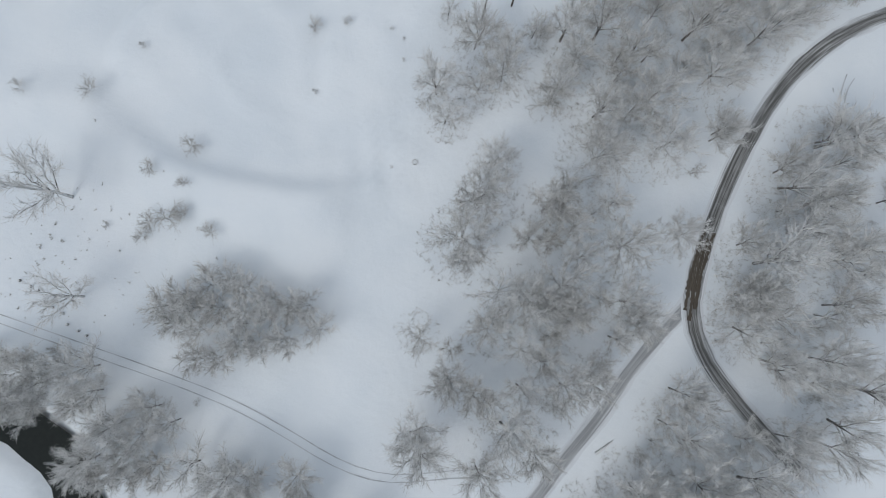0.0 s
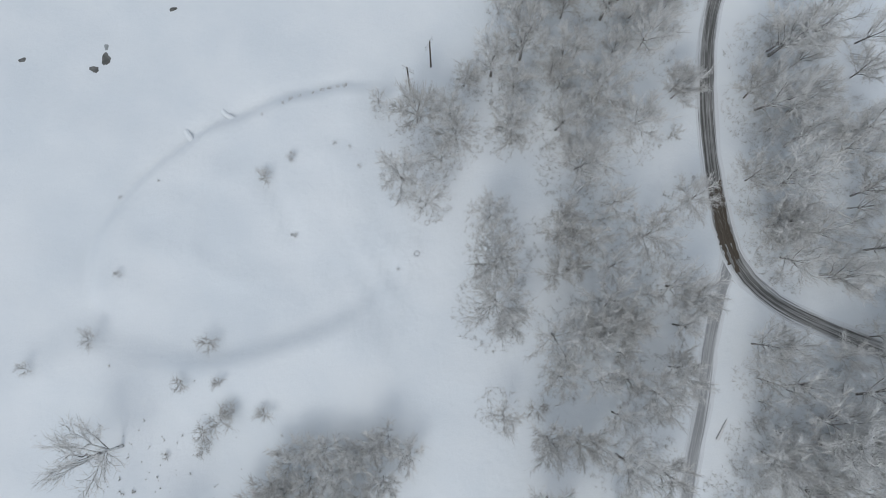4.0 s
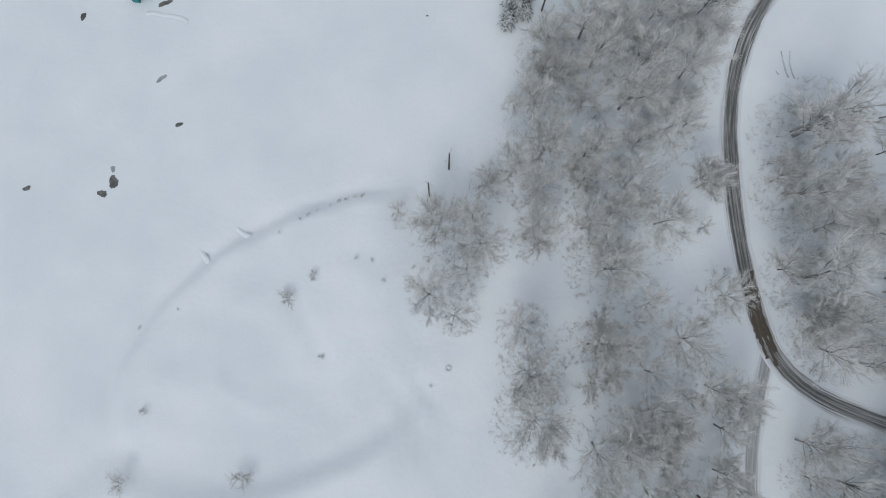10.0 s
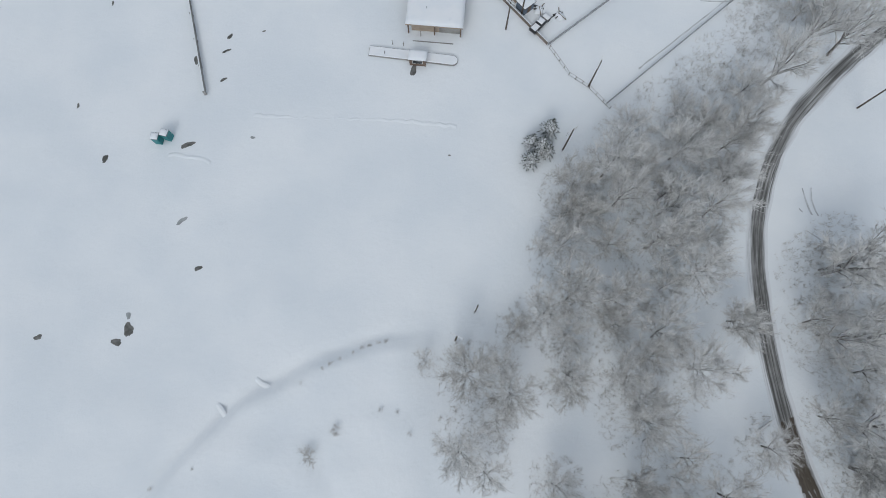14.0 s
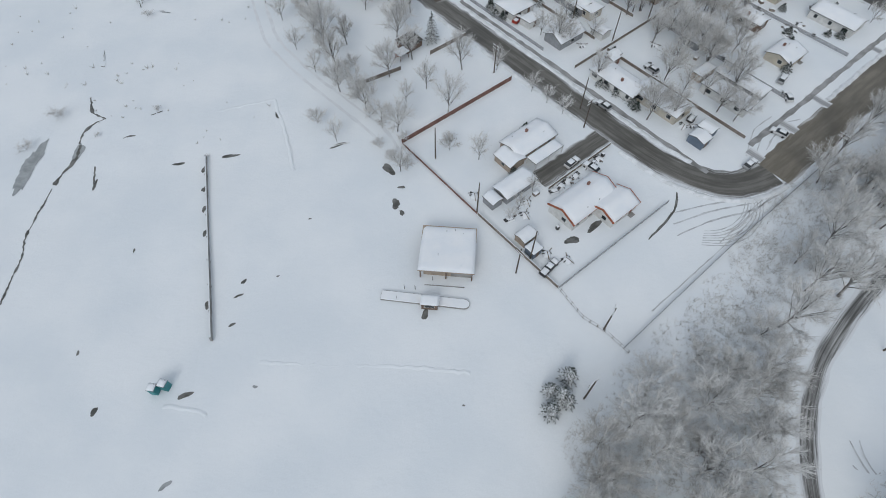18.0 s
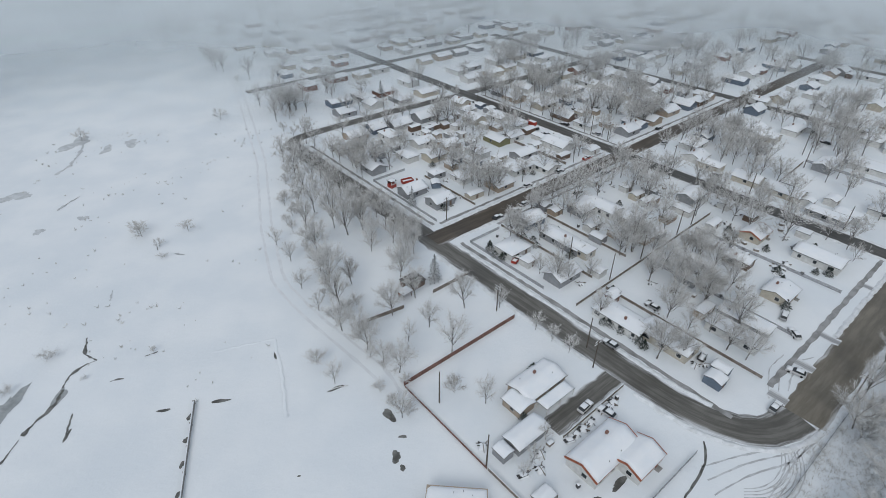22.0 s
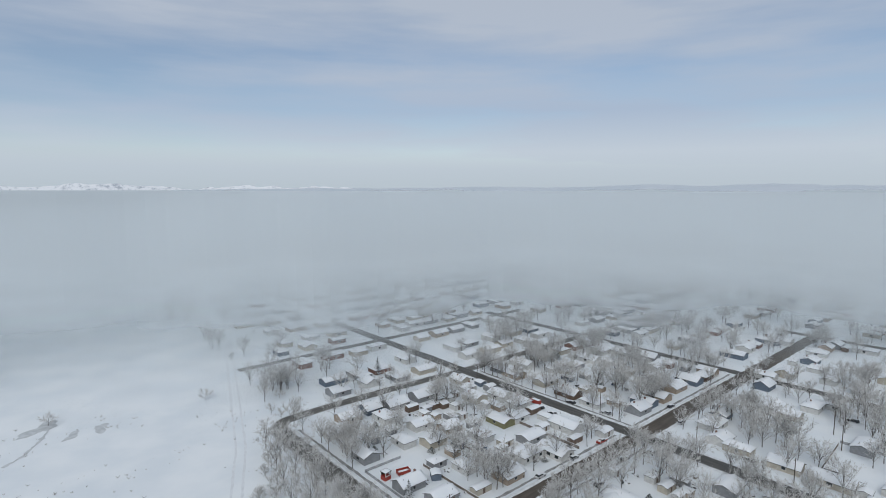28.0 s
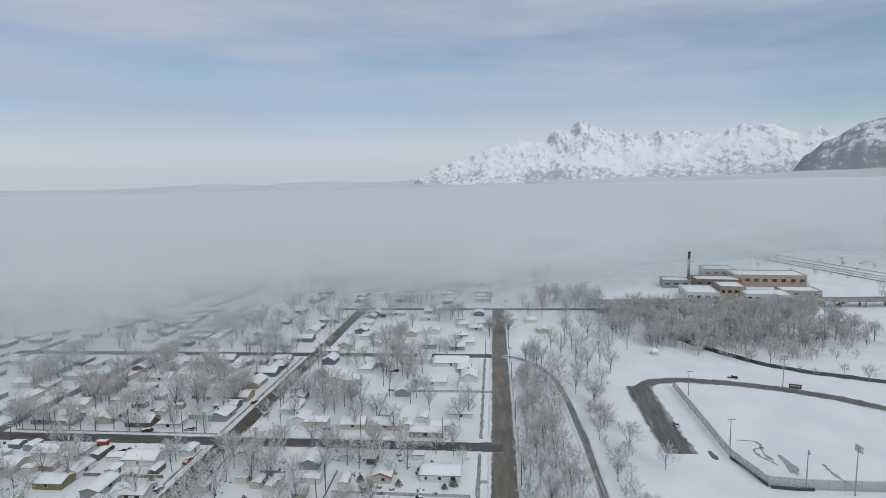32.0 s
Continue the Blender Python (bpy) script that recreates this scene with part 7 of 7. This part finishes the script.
for line in lines:
    for (ax, ay), (bx, by) in zip(line, line[1:]):
        for off in (-1.0, 1.0):
            pts = [(ax + (bx - ax) * t + off * 0.7, ay + (by - ay) * t - off * 0.4, 9.3 - 3.2 * t * (1 - t)) for t in (0, 0.2, 0.4, 0.6, 0.8, 1)]
            wires.tube(pts, [0.012] * 6, 3, False)
solo("power_lines", wires, DARK_STEEL, Matrix(), "thin sagging power lines strung between wooden poles", "power line")
# dark broken trunks at the wood's edge
for x, y, h, a, t in ((36.2, -43.5, 3.0, 78, 20), (14.8, -43.5, 3.2, 55, 35), (58.0, -24, 7.0, 75, -20), (60.5, -29, 6, 80, 10), (63, -48, 7, 78, -25), (37.5, -90, 4, 80, 60)):
    r = random.Random(int(x))
    b = Build()
    bough(b, (0, 0, -0.2), (0.1, 0, 1), h, 0.3, 0.14, 6, 8, r, 0.0, 0.12)
    p, d = bough(b, (0, 0, h * 0.55), (0.8, 0.4, 0.6), h * 0.4, 0.12, 0.05, 4, 6, r)
    solo("tree_stump", b, BARK, pose(x, y, float(height(x, y)) + 0.2, 0, a, t), "broken dark leaning trunk with snow on it", "tree trunk", "broken trunks", smooth=True)
for x, y, ln, t in ((61, -84, 5.5, 75), (50, -62, 3, 40), (-40, 85, 4.5, 15), (70, -80, 4, 110), (-34, 118, 4, 60)):
    b = Build()
    b.tube([(0, 0, 0.12), (ln * 0.4, 0.15, 0.2), (ln, -0.1, 0.15)], [0.16, 0.13, 0.05], 7)
    b.tube([(ln * 0.5, 0.1, 0.2), (ln * 0.7, 0.9, 0.5)], [0.07, 0.02], 5)
    solo("fallen_log", b, BARK, pose(x, y, float(height(x, y)), 0, 0, t), "dark fallen log lying in the snow", "log", "fallen logs")
for i in range(9):
    x, y = -70.5 + i * 1.9 + 0.3 * (i % 2), -106.3 - i * 0.55 + 0.4 * (i % 3)
    b = Build().tube([(0, 0, -0.2), (0.05, 0, 0.35), (0.1, 0.05, 0.6)], [0.28, 0.24, 0.2], 7)
    solo("stump", b, BARK, pose(x, y, float(height(x, y)), 8, 5 * (i % 3), 40 * i), "short dark tree stump in the snow", "stump", "row of stumps")
blob("melt_patch", *town(40.3, 33.6), 1.6, 1.0, 20, BARE, "dark bare patch beside the house steps", "bare patch", 0.04, 301)
blob("melt_patch", *town(47.3, 33.0), 2.6, 0.7, 33, BARE, "dark damp strip along the house wall", "bare patch", 0.04, 302)
for i, (x, y) in enumerate(((-16.4, -55.2), (-14.3, -49.2))):
    rg = Build()
    for k in range(14):
        a, c = k / 14 * 6.28, (k + 1) / 14 * 6.28
        rg.beam((0.5 * math.cos(a), 0.5 * math.sin(a), 0.05), (0.5 * math.cos(c), 0.5 * math.sin(c), 0.05), 0.09, 0.12)
    solo("tyre", rg, BARK, pose(x, y, float(height(x, y))), "old dark tyre half sunk in snow", "tyre", "old tyres")


# ---- the other houses, garages and sheds of the four near blocks ----
taken = []
for ob in list(scene.collection.all_objects):
    kind = ob.name.split(".")[0]
    if ob.parent is None and kind in ("house", "shed", "garage", "hut", "trailer", "car", "pickup", "van", "lean_to", "utility_pole", "scrap_pile", "bin", "crate", "conifer", "shrub"):
        q = ob.matrix_basis.translation
        taken.append((*to_town(q.x, q.y), 7.5 if kind == "house" else 5.0 if kind == "garage" else 3.0 if kind in ("shed", "trailer", "car", "pickup", "van", "hut") else 1.2))


def fits(u, v, rad):
    if any(math.hypot(u - p, v - q) < rad + w for p, q, w in taken):
        return False
    for (ax, ay), (bx, by) in FENCE_LINES:
        dx, dy = bx - ax, by - ay
        t = min(1, max(0, ((u - ax) * dx + (v - ay) * dy) / (dx * dx + dy * dy)))
        if math.hypot(u - ax - t * dx, v - ay - t * dy) < rad * 0.75:
            return False
    return not (84 < u < 105 and 160 < v < 178)


rf = random.Random(404)
for u0, u1, v0, v1, n, m in ((84, 181, 28, 122, 9, 22), (84, 181, 135, 229, 24, 40), (194, 295, 135, 229, 18, 18), (194, 295, 24, 121, 8, 6), (308, 416, 24, 121, 10, 3)):
    made = 0
    for k in range(900):
        big = made < n
        L, W = (rf.uniform(8.5, 13), rf.uniform(6.5, 8.5)) if big else (rf.uniform(3.6, 7.5), rf.uniform(3.0, 4.6))
        rad = (L + W) * 0.29
        u, v = rf.uniform(u0 + rad, u1 - rad), rf.uniform(v0 + rad, v1 - rad)
        if k < 500 and big:
            edge_ = rf.choice((0, 1, 2, 3))
            u, v = (u0 + rad + rf.uniform(1, 5), v) if edge_ == 0 else (u1 - rad - rf.uniform(1, 5), v) if edge_ == 1 else (u, v0 + rad + rf.uniform(1, 5)) if edge_ == 2 else (u, v1 - rad - rf.uniform(1, 5))
        elif k > 500:
            made = max(made, n)
        if made >= n + m:
            break
        if not fits(u, v, rad):
            continue
        taken.append((u, v, rad))
        made += 1
        c = rf.choice((0, 0, 0, 1, 2, 3, 3, 5, 6))
        t = rf.choice((0, 90)) + rf.uniform(-2, 2)
        if big:
            house(site(u, v, t), L, W, rf.uniform(2.4, 2.9), rf.uniform(0.34, 0.55), WALLS[c], rf.choice(("gable", "gable", "gable", "hip")), SAY[c], 900 + k, None, True, detail=1, over=0.55)
        else:
            shed(site(u, v, t), L, W, rf.uniform(2.0, 2.5), WALLS[c], rf.choice(("small outbuilding with a thick white snow roof", "garden shed half hidden under snow", "weathered garage under smooth roof snow")), 900 + k, rf.choice(("gable", "gable", "flat")))


# ---- sports ground and works to the east ----
strip("car_park", [(183, 60), (196.5, 69.5), (212, 79), (230, 91), (241, 97)], 13, GREY_ROAD, 0.05, "wet grey car park edged with snow", "car park", 0.5, 2)
strip("road", [(239, 95), (250, 95), (262, 84), (272, 62), (279, 36), (280, 16), (277, -8), (270, -40)], 8.0, GREY_ROAD, 0.045, "curving wet access road round the field", "road", 0.5, 2)
blob("melt_patch", 188.5, 50.5, 3.2, 1.3, 30, BARE, "dark wet patch beside the car park", "bare patch", 0.04, 91)
blob("puddle", 197, 27, 2.0, 6.0, -55, SLUSH, "grey slush pool on the snowy sports field", "puddle", 0.05, 93, n=40, rough=0.5)
for line in ([(207, 46), (211, 40), (206, 37), (201, 36), (197, 32)], [(206, 37), (203, 40), (199, 38), (195, 30)], [(205, 18), (199, 14), (193, 8)]):
    strip("slush_track", line, 1.4, SLUSH, 0.055, "grey slush streak on the snowy sports field", "slush", 0.5, 1.2, taper=True)
sf = wire_fence([to_town(*p) for p in ((250, 83), (206, 55), (190, 45), (177, 31), (183, 19), (197, -2), (212, -24))], "tall chain-link backstop fence round the sports field", 4.0, 5.0)
for pts in (((190, 45), (184, 38), (177, 31)), ((176.5, 30), (180, 23), (183, 18.5))):
    for a, c in zip(pts, pts[1:]):
        solo("bench_wall", Build().beam((*a, 0.5), (*c, 0.5), 0.4, 1.0), DARK_STEEL, Matrix(), "dark low dugout wall in the snow", "wall", "dugout walls")


def flood_light(m, h, rows):
    ob = thing("flood_light", m, "tall steel floodlight mast with a lamp rack", "floodlight", "floodlights")
    part("mast", Build().tube([(0, 0, -0.3), (0, 0, h)], [0.22, 0.12], 8), GALV, ob)
    for k in range(rows):
        z = h - 0.3 - k * 0.8
        part("crossarm", Build().beam((-1.6, 0, z), (1.6, 0, z), 0.1, 0.12), GALV, ob)
        for x in (-1.4, -0.7, 0, 0.7, 1.4):
            part("lamp", Build().tube([(x, -0.1, z + 0.1), (x, -0.4, z + 0.35)], [0.12, 0.26], 8), GREY_W, ob)
    return ob


F1 = flood_light(pose(187.5, 8, 0, 0, 0, 40), 17, 3)
F2 = flood_light(pose(197.8, 46.7, 0, 0, 0, -40), 12, 1)
copy_thing(F2, pose(185.2, 21, 0, 0, 0, 10))
copy_thing(F2, pose(243.6, 73.9, 0, 0, 0, -40))
copy_thing(F1, pose(277.5, 39.4, 0, 0, 0, -60))
sb = thing("scoreboard", pose(276, 34.2, 0, 0, 0, -72), "dark scoreboard on two posts in the snow", "scoreboard")
part("panel", Build().box(-2.6, -0.15, 2.2, 2.6, 0.15, 4.4), DARK_STEEL, sb)
part("lettering_bar", Build().box(-1.9, -0.19, 3.5, 1.9, -0.153, 3.75), TRIM, sb)
for x in (-2, 2):
    part("post", Build().box(x - 0.1, -0.1, -0.2, x + 0.1, 0.1, 2.2), GALV, sb)
gz = thing("gazebo", pose(296.7, 107, 0), "small dark hexagonal park gazebo with snowy roof", "gazebo")
for k in range(6):
    a = k * 1.047
    part("post", Build().tube([(2.2 * math.cos(a), 2.2 * math.sin(a), -0.2), (2.2 * math.cos(a), 2.2 * math.sin(a), 2.6)], [0.12, 0.12], 6), BROWN_W, gz)
b = Build()
for k in range(6):
    a, c = k * 1.047, (k + 1) * 1.047
    b.face((2.8 * math.cos(a), 2.8 * math.sin(a), 2.5), (2.8 * math.cos(c), 2.8 * math.sin(c), 2.5), (0, 0, 4.6))
    b.face((2.8 * math.cos(c), 2.8 * math.sin(c), 2.4), (2.8 * math.cos(a), 2.8 * math.sin(a), 2.4), (0, 0, 4.3))
part("roof", b, ROOF_SNOW, gz)
copy_thing(CARS[3], pose(281, 62, 0, 0, 0, 110))
copy_thing(CARS[4], pose(207, 69, 0, 0, 0, 30))

# viaduct over the river
via = thing("road_bridge", pose(0, 0, 0), "long concrete road bridge over the wooded river", "bridge", kind="structure")
V0, V1 = town(424, -60), town(436, -330)
VL = [Vector((*V0, 0)).lerp(Vector((*V1, 0)), t / 14) for t in range(15)]
for p, q in zip(VL, VL[1:]):
    part("deck", Build().beam(p + Vector((0, 0, 5.2)), q + Vector((0, 0, 5.2)), 10.5, 1.0), CONCRETE, via)
    for s in (-1, 1):
        n = Vector((-(q - p).y, (q - p).x, 0)).normalized() * 5.1 * s
        part("parapet", Build().beam(p + n + Vector((0, 0, 6.2)), q + n + Vector((0, 0, 6.2)), 0.3, 0.9), CONCRETE, via)
for p in VL[1:]:
    for s in (-1, 1):
        n = Vector((-(q - p).y, (q - p).x, 0)).normalized() * 3.4 * s
        part("pier", Build().tube([tuple(p + n + Vector((0, 0, -2))), tuple(p + n + Vector((0, 0, 4.7)))], [0.6, 0.6], 10), CONCRETE, via)
    part("crossbeam", Build().beam(p - n * 1.3 + Vector((0, 0, 4.45)), p + n * 1.3 + Vector((0, 0, 4.45)), 1.0, 0.5), CONCRETE, via)


def works(x, y, turn, L, W, h, mat, label, seed, bays=0):
    ob = thing("factory_building", pose(x, y, 0, 0, 0, turn), label, "factory", "works buildings")
    part("wall", Build().box(-L / 2, -W / 2, -0.2, L / 2, W / 2, h), mat, ob)
    par = Build()
    for x0, y0, x1, y1 in ((-L / 2 - 0.1, -W / 2 - 0.1, L / 2 + 0.1, -W / 2 + 0.35), (-L / 2 - 0.1, W / 2 - 0.35, L / 2 + 0.1, W / 2 + 0.1), (-L / 2 - 0.1, -W / 2 + 0.35, -L / 2 + 0.35, W / 2 - 0.35), (L / 2 - 0.35, -W / 2 + 0.35, L / 2 + 0.1, W / 2 - 0.35)):
        par.box(x0, y0, h, x1, y1, h + 0.6)
    part("parapet", par, mat, ob)
    part("snow_cover", snow_cover(L - 0.8, W - 0.8, lambda a, c: h, 0.4, seed, 8, 8), ROOF_SNOW, ob, "thick fresh snow blanket", True)
    for i in range(bays):
        window(ob, -L / 2 + (i + 0.5) * L / bays, -W / 2, h * 0.45, L / bays * 0.55, h * 0.28, 1)
        window(ob, -L / 2, -W / 2 + (i + 0.5) * W / bays, h * 0.45, W / bays * 0.55, h * 0.28, 3)
    return ob


YELLOW = two_tone("tan_brick", (0.33, 0.25, 0.18), (0.40, 0.31, 0.23), 0.4, 0.85)
FT = -64
works(475, 127, FT, 26, 34, 8, WHITE_W, "pale factory hall with a snowy flat roof", 1, 4)
works(500, 108, FT, 20, 24, 10, YELLOW, "tan brick factory block with a snowy roof", 2, 4)
works(575, 92, FT, 62, 30, 11, YELLOW, "long tan brick factory hall under fog", 3, 8)
works(494, 80, FT, 34, 22, 7, WHITE_W, "low pale loading hall with snowy roof", 4, 6)
works(462, 88, FT, 26, 14, 5, GREY_W, "low grey works shed with snowy roof", 5, 5)
works(540, 128, FT, 40, 22, 8, BRICK, "dull red brick factory wing with snowy roof", 6, 5)
works(600, 140, FT, 30, 26, 9, TAN, "tan warehouse with snow-covered roof", 7, 4)
works(530, 60, FT, 30, 20, 6, TAN, "tan low warehouse beside the works yard", 8, 4)
works(520, 160, FT, 24, 20, 7, GREY_W, "grey works building with a white roof", 9, 3)
ch = thing("chimney_stack", pose(531, 150, 0), "tall slim dark factory chimney", "chimney")
part("stack", Build().tube([(0, 0, -0.3), (0, 0, 32)], [1.5, 1.1], 14), DARK_STEEL, ch)
part("cap", Build().tube([(0, 0, 32), (0, 0, 33.2)], [1.6, 1.6], 14), DARK_STEEL, ch)
for i in range(16):
    copy_thing(CARS[3 if i % 3 else 4], pose(500 + (i % 8) * 4.5, 44 - (i // 8) * 12 - (i % 8) * 1.2, 0, 0, 0, 30))
for off, w in ((0, 6), (34, 4), (60, 4), (18, 2.5)):
    strip("railway", [(940 + off, 315), (896 + off, 267), (768 + off, 131), (645 + off, 0), (560 + off, -90)], w, WET_ROAD, 0.05 + off * 0.0003, "dark railway track bed running through the snow", "railway", 0.3, 12)
    bank([(940 + off - 6, 315), (768 + off - 6, 131), (560 + off - 6, -90)], 0, 3, 0.8, 300 + off)
for i in range(40):
    x, y = rt.uniform(560, 780), rt.uniform(-60, 120)
    plant(rt.choice(BUSH + SMALL), x, y, rt.uniform(0.8, 1.4), 0, None, True)


# ---- the far trees, joined ----
def joined(which, name, mat, label):
    vs, ls, ns, base = [], [], [], 0
    for lite, x, y, z, w, size, a in FAR_PLANTS:
        b = lite[which]
        if not hasattr(b, "arr"):
            b.arr = np.array(b.v)
            b.loop = np.array([i for f in b.f for i in f])
            b.num = np.array([len(f) for f in b.f])
        c, s = math.cos(a), math.sin(a)
        p = b.arr
        vs.append(np.stack([x + (p[:, 0] * c - p[:, 1] * s) * w, y + (p[:, 0] * s + p[:, 1] * c) * w, z + p[:, 2] * size], 1))
        ls.append(b.loop + base)
        ns.append(b.num)
        base += len(p)
    v, loops, num = np.concatenate(vs), np.concatenate(ls), np.concatenate(ns)
    me = bpy.data.meshes.new(name)
    me.vertices.add(len(v))
    me.vertices.foreach_set("co", v.ravel())
    me.loops.add(len(loops))
    me.loops.foreach_set("vertex_index", loops)
    me.polygons.add(len(num))
    me.polygons.foreach_set("loop_start", np.concatenate([[0], np.cumsum(num)[:-1]]))
    me.update(calc_edges=True)
    me.materials.append(mat)
    tagged(new(name, me), label, "trees", kind="stuff")


joined(0, "far_tree_trunks", BARK, "dark trunks and limbs of the far frosted trees")
joined(1, "far_tree_crowns", TWIG, "frosted crowns of the far street and river trees")
